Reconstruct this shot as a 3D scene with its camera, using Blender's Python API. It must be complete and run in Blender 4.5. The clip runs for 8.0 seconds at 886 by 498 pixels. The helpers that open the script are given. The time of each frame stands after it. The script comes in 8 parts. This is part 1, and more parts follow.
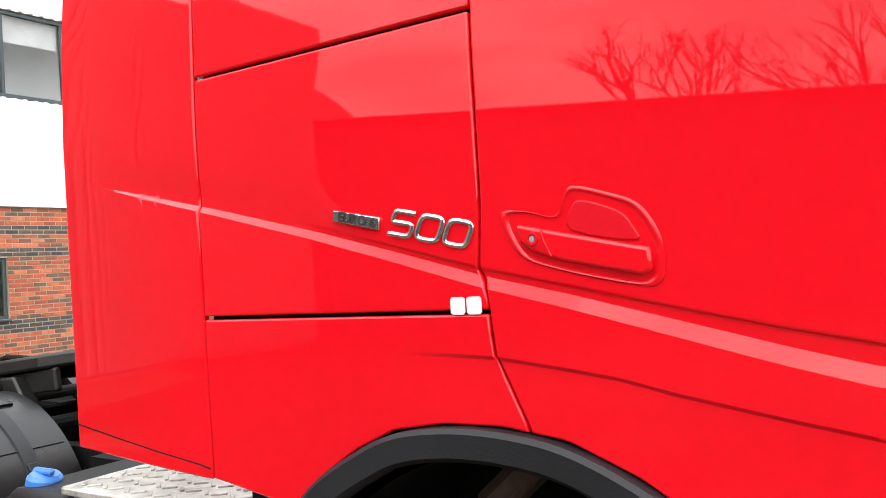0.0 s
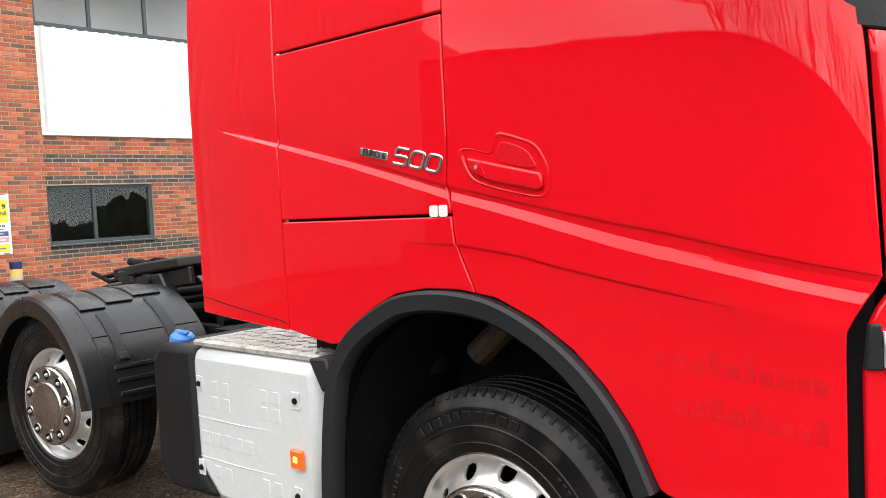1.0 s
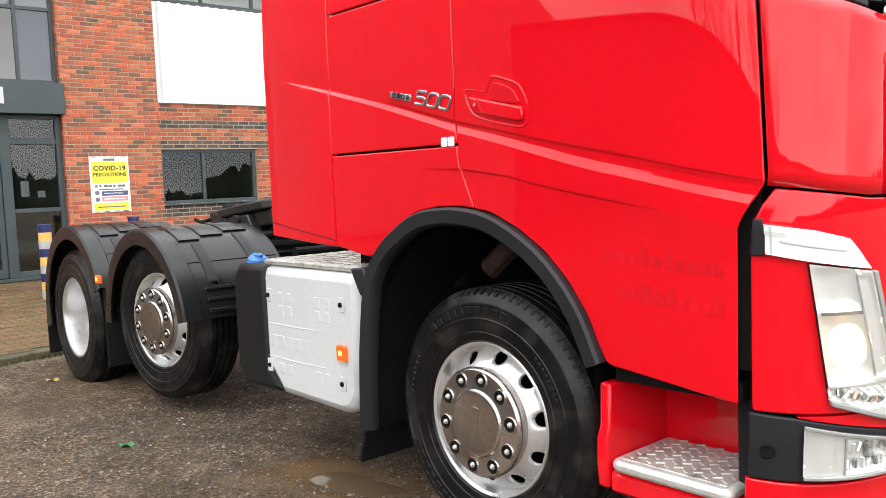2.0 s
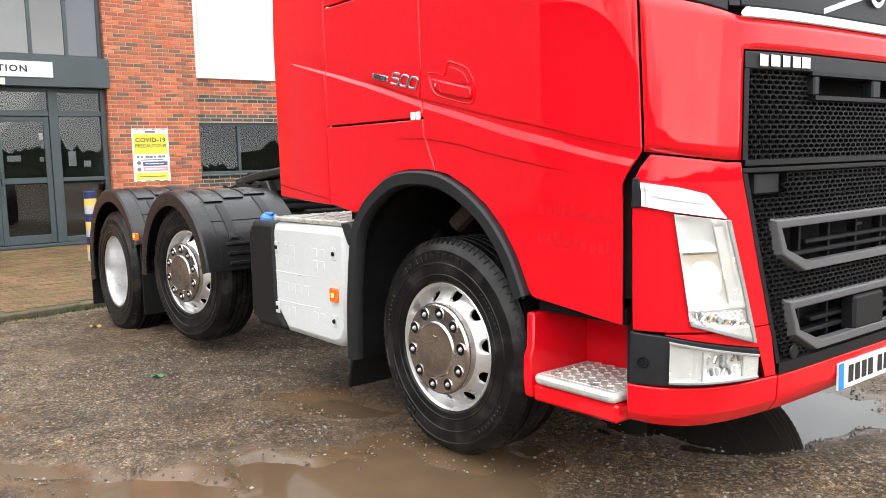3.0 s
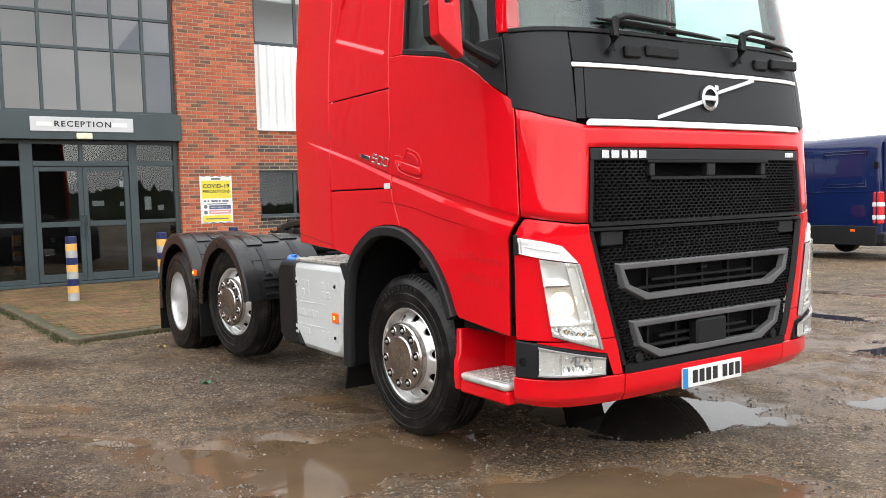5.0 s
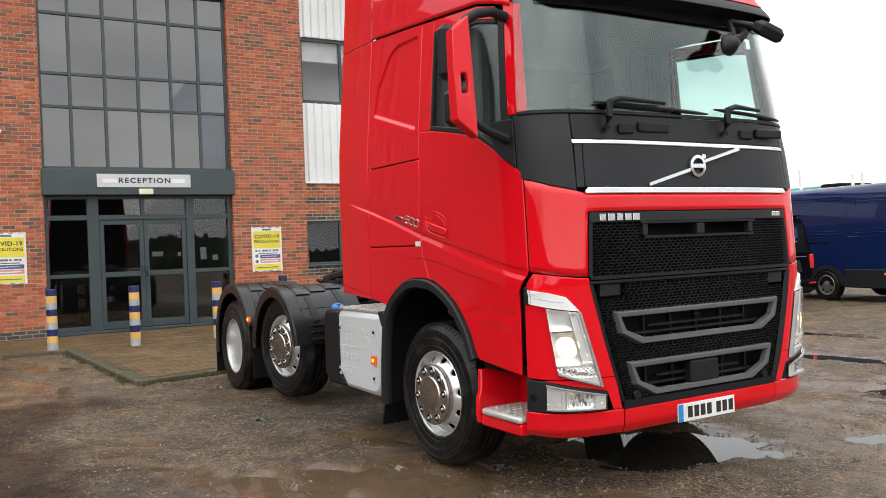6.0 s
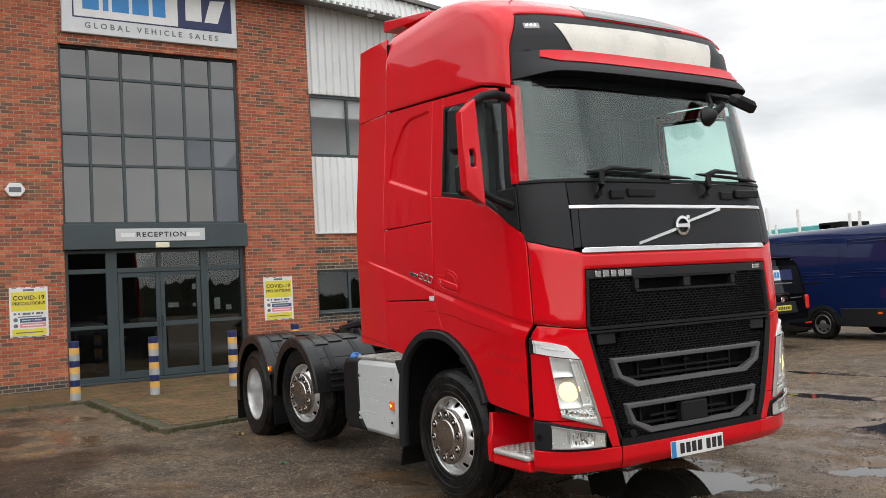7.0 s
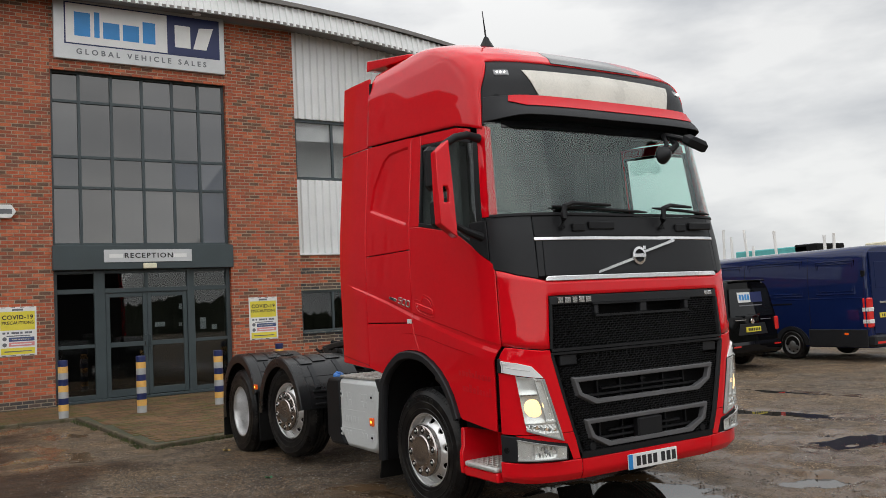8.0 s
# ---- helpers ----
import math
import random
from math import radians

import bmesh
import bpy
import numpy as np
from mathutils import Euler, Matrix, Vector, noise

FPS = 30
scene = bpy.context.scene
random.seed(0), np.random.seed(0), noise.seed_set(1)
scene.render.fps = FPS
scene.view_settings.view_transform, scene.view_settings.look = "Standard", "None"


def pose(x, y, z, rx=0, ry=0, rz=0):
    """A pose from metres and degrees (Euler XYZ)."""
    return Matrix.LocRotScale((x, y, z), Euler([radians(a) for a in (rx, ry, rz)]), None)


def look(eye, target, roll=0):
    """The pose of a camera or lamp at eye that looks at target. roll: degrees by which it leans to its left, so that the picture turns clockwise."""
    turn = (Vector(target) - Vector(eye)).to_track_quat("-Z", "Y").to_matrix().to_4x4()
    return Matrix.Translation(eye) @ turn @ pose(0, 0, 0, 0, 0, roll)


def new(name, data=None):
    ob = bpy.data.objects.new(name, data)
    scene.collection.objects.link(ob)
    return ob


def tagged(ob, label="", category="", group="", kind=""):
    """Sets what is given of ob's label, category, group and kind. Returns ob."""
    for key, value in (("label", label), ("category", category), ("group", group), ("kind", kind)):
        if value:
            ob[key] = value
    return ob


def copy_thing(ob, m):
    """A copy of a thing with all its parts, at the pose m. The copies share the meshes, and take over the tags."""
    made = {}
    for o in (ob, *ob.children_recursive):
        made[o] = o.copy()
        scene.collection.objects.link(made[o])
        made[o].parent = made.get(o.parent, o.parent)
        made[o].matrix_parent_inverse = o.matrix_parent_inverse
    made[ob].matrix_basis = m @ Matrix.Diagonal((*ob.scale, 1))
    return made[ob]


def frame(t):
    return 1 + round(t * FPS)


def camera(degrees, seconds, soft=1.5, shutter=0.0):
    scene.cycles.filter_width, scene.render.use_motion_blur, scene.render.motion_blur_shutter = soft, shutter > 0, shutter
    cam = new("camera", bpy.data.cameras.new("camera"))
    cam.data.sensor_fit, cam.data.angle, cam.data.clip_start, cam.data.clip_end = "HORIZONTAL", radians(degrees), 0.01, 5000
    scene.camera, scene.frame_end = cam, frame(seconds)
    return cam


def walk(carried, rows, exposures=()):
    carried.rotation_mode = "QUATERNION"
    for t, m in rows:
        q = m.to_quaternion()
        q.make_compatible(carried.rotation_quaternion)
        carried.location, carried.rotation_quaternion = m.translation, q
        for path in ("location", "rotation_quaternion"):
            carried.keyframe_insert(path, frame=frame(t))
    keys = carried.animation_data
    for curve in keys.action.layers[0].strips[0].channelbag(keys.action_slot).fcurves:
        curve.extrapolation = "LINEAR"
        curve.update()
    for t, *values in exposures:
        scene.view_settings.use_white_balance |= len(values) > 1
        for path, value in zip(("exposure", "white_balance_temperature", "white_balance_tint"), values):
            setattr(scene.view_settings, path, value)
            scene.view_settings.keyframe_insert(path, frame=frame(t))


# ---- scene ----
cam = camera(55.93, 8.0, soft=0.7)
ROWS = [
    (0, 0.852, -2.695, 1.676, 33.18, 1.12, 3.48),
    (0.5, 1.252, -3.002, 1.690, 37.41, -2.35, 3.74),
    (1, 1.687, -3.175, 1.619, 41.58, -3.24, 2.95),
    (1.5, 2.021, -3.316, 1.523, 44.62, -3.46, 1.51),
    (2, 2.333, -3.369, 1.442, 48.67, -4.63, 2.25),
    (2.2, 2.463, -3.397, 1.395, 49.31, -4.98, 2.10),
    (3.3, 3.273, -3.588, 1.389, 52.20, -6.15, 1.48),
    (3.5, 3.426, -3.596, 1.393, 52.72, -5.76, 1.28),
    (4, 3.763, -3.699, 1.423, 53.26, -5.16, 1.13),
    (4.2, 3.912, -3.752, 1.429, 53.47, -4.89, 1.16),
    (5.3, 4.707, -3.990, 1.530, 56.90, -2.61, 1.92),
    (5.5, 4.842, -4.065, 1.546, 57.43, -1.88, 2.05),
    (6, 5.173, -4.168, 1.579, 59.04, -0.30, 2.16),
    (6.5, 5.441, -4.327, 1.623, 59.62, 1.50, 2.51),
    (7, 5.662, -4.532, 1.674, 59.26, 2.62, 3.10),
    (7.5, 5.921, -4.616, 1.685, 59.06, 3.36, 2.81),
    (8, 6.134, -4.737, 1.715, 58.18, 3.84, 2.94),
]
EXPOSURES = [(0.0, 1.2), (1.0, 1.05), (2.2, 1.12), (3.5, 1.3), (4.2, 1.14), (5.5, 0.6), (6.5, 0.28), (7.0, 0.08), (8.0, -0.25)]
walk(cam, [(t, pose(x, y, z, 90 + pitch, roll, yaw)) for t, x, y, z, yaw, pitch, roll in ROWS], EXPOSURES)

# ---- light: an overcast winter sky and a weak, very soft sun ----
SUN_ELEVATION, SUN_ROTATION = radians(36), radians(126)
world = bpy.data.worlds.new("overcast_sky")
scene.world = world
world.use_nodes = True
wn, wl = world.node_tree.nodes, world.node_tree.links
sky = wn.new("ShaderNodeTexSky")
sky.sky_type, sky.sun_disc, sky.sun_elevation, sky.sun_rotation = "NISHITA", False, SUN_ELEVATION, SUN_ROTATION
wco = wn.new("ShaderNodeTexCoord")
wmap = wn.new("ShaderNodeMapping")
wmap.inputs["Scale"].default_value = (1.2, 1.2, 3.6)
wl.new(wco.outputs["Generated"], wmap.inputs["Vector"])
wnoise = wn.new("ShaderNodeTexNoise")
wnoise.inputs["Scale"].default_value, wnoise.inputs["Detail"].default_value, wnoise.inputs["Roughness"].default_value = 2.5, 6.0, 0.52
wl.new(wmap.outputs["Vector"], wnoise.inputs["Vector"])
wramp = wn.new("ShaderNodeValToRGB")
wramp.color_ramp.elements[0].position, wramp.color_ramp.elements[0].color = 0.37, (0.60, 0.62, 0.65, 1)
wramp.color_ramp.elements[1].position, wramp.color_ramp.elements[1].color = 0.60, (1.02, 1.02, 1.01, 1)
wl.new(wnoise.outputs["Fac"], wramp.inputs["Fac"])
wscale = wn.new("ShaderNodeMix")
wscale.data_type, wscale.blend_type = "RGBA", "MULTIPLY"
wscale.inputs["Factor"].default_value = 1.0
wl.new(sky.outputs["Color"], wscale.inputs["A"])
wscale.inputs["B"].default_value = (0.09, 0.09, 0.09, 1)
wmix = wn.new("ShaderNodeMix")
wmix.data_type = "RGBA"
wmix.inputs["Factor"].default_value = 0.93
wl.new(wscale.outputs["Result"], wmix.inputs["A"])
wl.new(wramp.outputs["Color"], wmix.inputs["B"])
# an overcast sky is about two and a half times brighter overhead than at the horizon
wsep = wn.new("ShaderNodeSeparateXYZ")
wl.new(wco.outputs["Generated"], wsep.inputs["Vector"])
wup = wn.new("ShaderNodeMapRange")
wup.inputs["From Min"].default_value, wup.inputs["From Max"].default_value = 0.28, 1.0
wup.inputs["To Min"].default_value, wup.inputs["To Max"].default_value = 1.05, 2.15
wl.new(wsep.outputs["Z"], wup.inputs["Value"])
wl.new(wmix.outputs["Result"], wn["Background"].inputs["Color"])
wl.new(wup.outputs["Result"], wn["Background"].inputs["Strength"])
sun = new("sun", bpy.data.lights.new("sun", "SUN"))
sun.data.energy, sun.data.angle, sun.data.color = 1.0, radians(110), (1.0, 0.97, 0.92)
sun.matrix_world = look((22, -16, 20), (0, 0, 0))


# ---- materials ----
def mat(name, base, rough=0.5, metal=0.0, coat=0.0, vary=0.15, scale=3.0, fine=60.0, bump=0.0, dirt=None, dirt_at=0.6, ior=1.5,
        trans=0.0, glow=None, power=0.0, rvary=0.1, island="", palette=(), spec=0.5):
    """A procedural surface: two scales of noise in colour and gloss, fine relief, patches of dirt, and colours picked by piece."""
    m = bpy.data.materials.new(name)
    m.use_nodes = True
    n, l = m.node_tree.nodes, m.node_tree.links
    b = n["Principled BSDF"]
    b.inputs["Metallic"].default_value, b.inputs["IOR"].default_value = metal, ior
    b.inputs["Coat Weight"].default_value, b.inputs["Coat Roughness"].default_value = coat, 0.025
    b.inputs["Transmission Weight"].default_value, b.inputs["Specular IOR Level"].default_value = trans, spec
    co = n.new("ShaderNodeTexCoord")

    def noise_at(s, detail):
        t = n.new("ShaderNodeTexNoise")
        t.inputs["Scale"].default_value, t.inputs["Detail"].default_value = s, detail
        l.new(co.outputs["Object"], t.inputs["Vector"])
        return t.outputs["Fac"]

    def ramp(src, lo, hi, c0, c1):
        r = n.new("ShaderNodeValToRGB")
        r.color_ramp.elements[0].position, r.color_ramp.elements[0].color = lo, c0
        r.color_ramp.elements[1].position, r.color_ramp.elements[1].color = hi, c1
        l.new(src, r.inputs["Fac"])
        return r

    def mixed(kind, fac, a, bb):
        x = n.new("ShaderNodeMix")
        x.data_type, x.blend_type = "RGBA", kind
        for key, value in (("Factor", fac), ("A", a), ("B", bb)):
            if isinstance(value, (int, float)):
                x.inputs[key].default_value = value
            elif isinstance(value, tuple):
                x.inputs[key].default_value = (*value, 1) if len(value) == 3 else value
            else:
                l.new(value, x.inputs[key])
        return x.outputs["Result"]

    big, small = noise_at(scale, 4), noise_at(fine, 3)
    col = (*base, 1)
    if palette:
        pick = n.new("ShaderNodeNewGeometry").outputs["Random Per Island"] if island == "island" else n.new("ShaderNodeObjectInfo").outputs["Random"]
        r = n.new("ShaderNodeValToRGB")
        r.color_ramp.interpolation = "CONSTANT"
        while len(r.color_ramp.elements) < len(palette):
            r.color_ramp.elements.new(0.5)
        for i, c in enumerate(palette):
            r.color_ramp.elements[i].position, r.color_ramp.elements[i].color = i / len(palette), (*c, 1)
        l.new(pick, r.inputs["Fac"])
        col = r.outputs["Color"]
    if vary:
        lo, hi = 1 - vary, 1 + vary
        col = mixed("MULTIPLY", 1.0, col, ramp(big, 0.3, 0.7, (lo, lo, lo, 1), (hi, hi, hi, 1)).outputs["Color"])
        lo, hi = 1 - vary * 0.7, 1 + vary * 0.7
        col = mixed("MULTIPLY", 1.0, col, ramp(small, 0.3, 0.7, (lo, lo, lo, 1), (hi, hi, hi, 1)).outputs["Color"])
    if dirt:
        mask = ramp(noise_at(scale * 1.7, 8), dirt_at, dirt_at + 0.18, (0, 0, 0, 1), (1, 1, 1, 1)).outputs["Color"]
        col = mixed("MIX", mask, col, dirt)
    if isinstance(col, tuple):
        b.inputs["Base Color"].default_value = col
    else:
        l.new(col, b.inputs["Base Color"])
    if rvary:
        rr = n.new("ShaderNodeMapRange")
        rr.inputs["To Min"].default_value, rr.inputs["To Max"].default_value = max(rough - rvary, 0.0), min(rough + rvary, 1.0)
        l.new(big, rr.inputs["Value"])
        l.new(rr.outputs["Result"], b.inputs["Roughness"])
    else:
        b.inputs["Roughness"].default_value = rough
    if bump:
        bn = n.new("ShaderNodeBump")
        bn.inputs["Strength"].default_value, bn.inputs["Distance"].default_value = 1.0, bump
        l.new(small, bn.inputs["Height"])
        l.new(bn.outputs["Normal"], b.inputs["Normal"])
    if glow:
        b.inputs["Emission Color"].default_value, b.inputs["Emission Strength"].default_value = (*glow, 1), power
    return m


def thin_glass(name, tint, f0):
    """A flat pane: clear tinted glass with a mirror gloss that grows towards grazing angles."""
    m = bpy.data.materials.new(name)
    m.use_nodes = True
    n, l = m.node_tree.nodes, m.node_tree.links
    n.remove(n["Principled BSDF"])
    clear, gloss, mixed = n.new("ShaderNodeBsdfTransparent"), n.new("ShaderNodeBsdfGlossy"), n.new("ShaderNodeMixShader")
    clear.inputs["Color"].default_value, gloss.inputs["Color"].default_value = (*tint, 1), (1, 1, 1, 1)
    gloss.inputs["Roughness"].default_value = 0.0
    lw, power, span = n.new("ShaderNodeLayerWeight"), n.new("ShaderNodeMath"), n.new("ShaderNodeMapRange")
    lw.inputs["Blend"].default_value = 0.5
    power.operation = "POWER"
    power.inputs[1].default_value = 5.0
    span.inputs["To Min"].default_value, span.inputs["To Max"].default_value = f0, 1.0
    l.new(lw.outputs["Facing"], power.inputs[0])
    l.new(power.outputs["Value"], span.inputs["Value"])
    l.new(span.outputs["Result"], mixed.inputs["Fac"])
    l.new(clear.outputs["BSDF"], mixed.inputs[1])
    l.new(gloss.outputs["BSDF"], mixed.inputs[2])
    l.new(mixed.outputs["Shader"], n["Material Output"].inputs["Surface"])
    return m


RED = mat("red_truck_paint", (0.74, 0.004, 0.012), 0.4, coat=1.0, spec=0.0, vary=0.03, scale=1.5, fine=25, rvary=0.04)
RED.node_tree.nodes["Principled BSDF"].inputs["Coat Roughness"].default_value = 0.02
RED_TRIM = mat("red_moulded_trim", (0.62, 0.005, 0.014), 0.4, coat=0.3, spec=0.1, vary=0.04)
BLACK_PLASTIC = mat("black_grained_plastic", (0.010, 0.0105, 0.012), 0.48, spec=0.25, vary=0.2, fine=220, bump=0.0006)
GREY_PLASTIC = mat("dark_grey_plastic", (0.017, 0.018, 0.0205), 0.46, spec=0.28, vary=0.15, fine=200, bump=0.0006, dirt=(0.04, 0.036, 0.032), dirt_at=0.68)
GRILLE_GREY = mat("grey_painted_grille_bar", (0.095, 0.095, 0.10), 0.45, vary=0.1, fine=90)
GUARD = mat("weathered_black_mudguard_plastic", (0.008, 0.0082, 0.009), 0.29, spec=0.42, vary=0.25, scale=5, fine=150, bump=0.0008, dirt=(0.016, 0.0155, 0.0145), dirt_at=0.64)
RUBBER = mat("black_tyre_rubber", (0.005, 0.005, 0.0055), 0.36, spec=0.26, vary=0.3, scale=5, fine=120, bump=0.0005, dirt=(0.027, 0.025, 0.0225), dirt_at=0.50, rvary=0.25)
FLAP = mat("rough_mudflap_rubber", (0.007, 0.007, 0.007), 0.75, spec=0.2, vary=0.3, fine=90, bump=0.004)
STEEL = mat("polished_wheel_steel", (0.80, 0.80, 0.80), 0.30, metal=0.8, vary=0.06, scale=7, fine=40, dirt=(0.45, 0.42, 0.38), dirt_at=0.68)
COVER = mat("stainless_hub_cover", (0.52, 0.48, 0.455), 0.24, metal=1.0, vary=0.12, scale=9, fine=50, bump=0.0003)
RIM_PAINT = mat("silver_painted_rim", (0.66, 0.66, 0.66), 0.32, metal=0.8, vary=0.14, scale=6, dirt=(0.16, 0.11, 0.07), dirt_at=0.66)
CHROME = mat("satin_chrome", (0.85, 0.85, 0.86), 0.16, metal=1.0, vary=0.04, rvary=0.05)
TANK = mat("dusty_light_grey_tank_cover", (0.58, 0.60, 0.60), 0.42, vary=0.05, scale=2.5, dirt=(0.47, 0.47, 0.45), dirt_at=0.64, bump=0.0004)
TREAD = mat("worn_aluminium_tread", (0.56, 0.54, 0.50), 0.42, metal=0.5, vary=0.2, scale=9, dirt=(0.20, 0.18, 0.15), dirt_at=0.55)
STEP_WHITE = mat("scuffed_pale_step", (0.62, 0.62, 0.60), 0.45, metal=0.4, vary=0.12, scale=9)
DARK = mat("dark_underbody", (0.006, 0.006, 0.0065), 0.7, spec=0.15, vary=0.4, scale=6, fine=60, bump=0.002)
LINING = mat("grey_cab_lining", (0.07, 0.072, 0.075), 0.8, vary=0.1)
CURTAIN = mat("grey_pleated_curtain", (0.13, 0.14, 0.145), 0.85, vary=0.15)
GLASS = thin_glass("green_tinted_screen_glass", (0.8, 0.94, 0.9), 0.062)
DOOR_GLASS = thin_glass("smoky_door_glass", (0.88, 0.93, 0.92), 0.05)
LENS = thin_glass("clear_lamp_lens", (0.97, 0.98, 0.98), 0.02)
REFLECTOR = mat("silver_lamp_reflector", (0.94, 0.94, 0.92), 0.24, metal=0.55, vary=0.06, scale=14, fine=40)
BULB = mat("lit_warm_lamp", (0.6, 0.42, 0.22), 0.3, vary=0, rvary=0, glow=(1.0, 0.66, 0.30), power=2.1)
DRL = mat("white_light_guide", (0.85, 0.86, 0.87), 0.15, vary=0.03)
AMBER = mat("amber_marker_lens", (0.82, 0.09, 0.008), 0.2, coat=0.6, vary=0.1, glow=(1.0, 0.22, 0.01), power=0.15)
AMBER_LIT = mat("lit_amber_lamp", (1, 0.5, 0.05), 0.3, vary=0, rvary=0, glow=(1.0, 0.55, 0.06), power=2.5)
BLUE_CAP = mat("blue_filler_cap", (0.06, 0.22, 0.62), 0.42, vary=0.12, fine=90)
WHITE = mat("white_print", (0.80, 0.80, 0.79), 0.4, vary=0.04)
LIGHTBOX = mat("frosted_cream_sign_panel", (0.72, 0.69, 0.62), 0.3, coat=0.3, vary=0.08, scale=4, dirt=(0.55, 0.50, 0.42), dirt_at=0.66)
SILVER_PRINT = mat("silver_badge", (0.70, 0.70, 0.71), 0.22, metal=0.9, vary=0.05)
DARK_PRINT = mat("black_print", (0.02, 0.02, 0.022), 0.5, vary=0.05)
FADED_NAVY = mat("faded_navy_print", (0.06, 0.085, 0.20), 0.45, vary=0.08)
NAVY_PRINT = mat("navy_print", (0.012, 0.022, 0.10), 0.4, vary=0.05)
BLUE_PRINT = mat("sky_blue_print", (0.025, 0.25, 0.62), 0.4, vary=0.05)
YELLOW_PRINT = mat("yellow_print", (0.78, 0.66, 0.06), 0.45, vary=0.06)
RED_PRINT = mat("faded_red_print", (0.68, 0.27, 0.27), 0.45, vary=0.06)
GREY_PRINT = mat("grey_print", (0.14, 0.145, 0.16), 0.45, vary=0.06)
SIGN_GREY = mat("brushed_grey_sign_panel", (0.58, 0.59, 0.60), 0.4, metal=0.3, vary=0.06, fine=90)

BRICKS = ((0.392, 0.092, 0.043), (0.470, 0.115, 0.051), (0.326, 0.079, 0.041), (0.522, 0.138, 0.060), (0.430, 0.098, 0.044), (0.203, 0.076, 0.048),
          (0.378, 0.107, 0.054), (0.482, 0.109, 0.046), (0.150, 0.079, 0.051), (0.548, 0.163, 0.080), (0.353, 0.084, 0.039), (0.274, 0.098, 0.054))
BRICK = mat("red_multi_brick", (0.3, 0.08, 0.04), 0.85, vary=0.22, scale=9, fine=70, bump=0.003, island="island", palette=BRICKS)
BRICK_ONE = mat("red_multi_brick_single", (0.3, 0.08, 0.04), 0.85, vary=0.22, scale=9, fine=70, bump=0.003, island="object", palette=BRICKS)
BLUES = ((0.060, 0.052, 0.050), (0.085, 0.066, 0.058), (0.048, 0.045, 0.048), (0.11, 0.075, 0.06))
BRICK_DARK = mat("dark_blue_brick", (0.06, 0.05, 0.05), 0.75, vary=0.2, scale=9, fine=70, bump=0.003, island="island", palette=BLUES)
MORTAR = mat("pale_mortar", (0.42, 0.345, 0.26), 0.95, vary=0.15, scale=4, fine=90, bump=0.002)
CLAD = mat("pale_grey_coated_cladding", (0.80, 0.81, 0.81), 0.45, vary=0.05, scale=0.8, fine=30, dirt=(0.62, 0.62, 0.60), dirt_at=0.68)
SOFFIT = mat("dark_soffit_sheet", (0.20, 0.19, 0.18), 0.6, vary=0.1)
FRAME_MAT = mat("grey_green_window_frame", (0.045, 0.062, 0.068), 0.42, vary=0.1, scale=2, fine=60)
# pane tints vary to stand in for differing reflections and rooms behind
PANE = mat("coated_solar_glass", (0.045, 0.046, 0.05), 0.0, vary=0.0, rvary=0.0, island="object", palette=((0.008, 0.012, 0.020), (0.018, 0.020, 0.024), (0.040, 0.042, 0.044), (0.012, 0.011, 0.010), (0.030, 0.040, 0.058), (0.006, 0.006, 0.006)), ior=2.1)
PANE_DOOR = thin_glass("dark_entrance_glass", (0.64, 0.67, 0.67), 0.058)
VAN_RIM = mat("dull_van_wheel_steel", (0.20, 0.20, 0.20), 0.4, metal=0.5, vary=0.2, scale=12)
PANE_OFFICE = thin_glass("pale_office_glass", (0.94, 0.95, 0.95), 0.046)
# very dark wall colour stands in for the shade of the unlit rooms
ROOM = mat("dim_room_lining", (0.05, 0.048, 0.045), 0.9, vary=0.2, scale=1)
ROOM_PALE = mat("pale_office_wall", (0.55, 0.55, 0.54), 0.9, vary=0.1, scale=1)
GRASS = mat("winter_grass_and_moss", (0.045, 0.062, 0.014), 0.8, vary=0.4, fine=40, island="island", palette=((0.040, 0.058, 0.012), (0.065, 0.080, 0.020), (0.085, 0.078, 0.030), (0.030, 0.045, 0.012)))
BLIND = mat("pale_roller_blind", (0.62, 0.62, 0.62), 0.8, vary=0.1)
PAVERS = ((0.130, 0.080, 0.046), (0.152, 0.090, 0.050), (0.100, 0.066, 0.038), (0.168, 0.098, 0.055), (0.108, 0.088, 0.040))
PAVER = mat("mossy_block_paver", (0.12, 0.1, 0.08), 0.75, spec=0.2, vary=0.28, scale=1.1, fine=60, bump=0.003, island="island", palette=PAVERS, dirt=(0.086, 0.088, 0.022), dirt_at=0.54)
PAVER_ONE = mat("mossy_block_paver_single", (0.12, 0.1, 0.08), 0.75, spec=0.2, vary=0.28, scale=3, fine=60, bump=0.003, island="object", palette=PAVERS, dirt=(0.076, 0.086, 0.022), dirt_at=0.53)
JOINT = mat("mossy_sand_joint", (0.055, 0.058, 0.032), 0.95, vary=0.3, scale=4, fine=80, bump=0.003)
KERB = mat("weathered_concrete_kerb", (0.105, 0.088, 0.060), 0.9, spec=0.2, vary=0.3, scale=4, fine=80, bump=0.002, dirt=(0.058, 0.056, 0.026), dirt_at=0.56)
STONE = mat("wet_gravel_stone", (0.14, 0.125, 0.105), 0.55, vary=0.3, fine=120, island="island",
            palette=((0.10, 0.088, 0.072), (0.15, 0.13, 0.105), (0.075, 0.068, 0.058), (0.23, 0.21, 0.185), (0.12, 0.10, 0.08), (0.05, 0.045, 0.04), (0.26, 0.24, 0.21)))
BARK = mat("dark_winter_bark", (0.045, 0.038, 0.030), 0.9, vary=0.3, fine=40, bump=0.004)
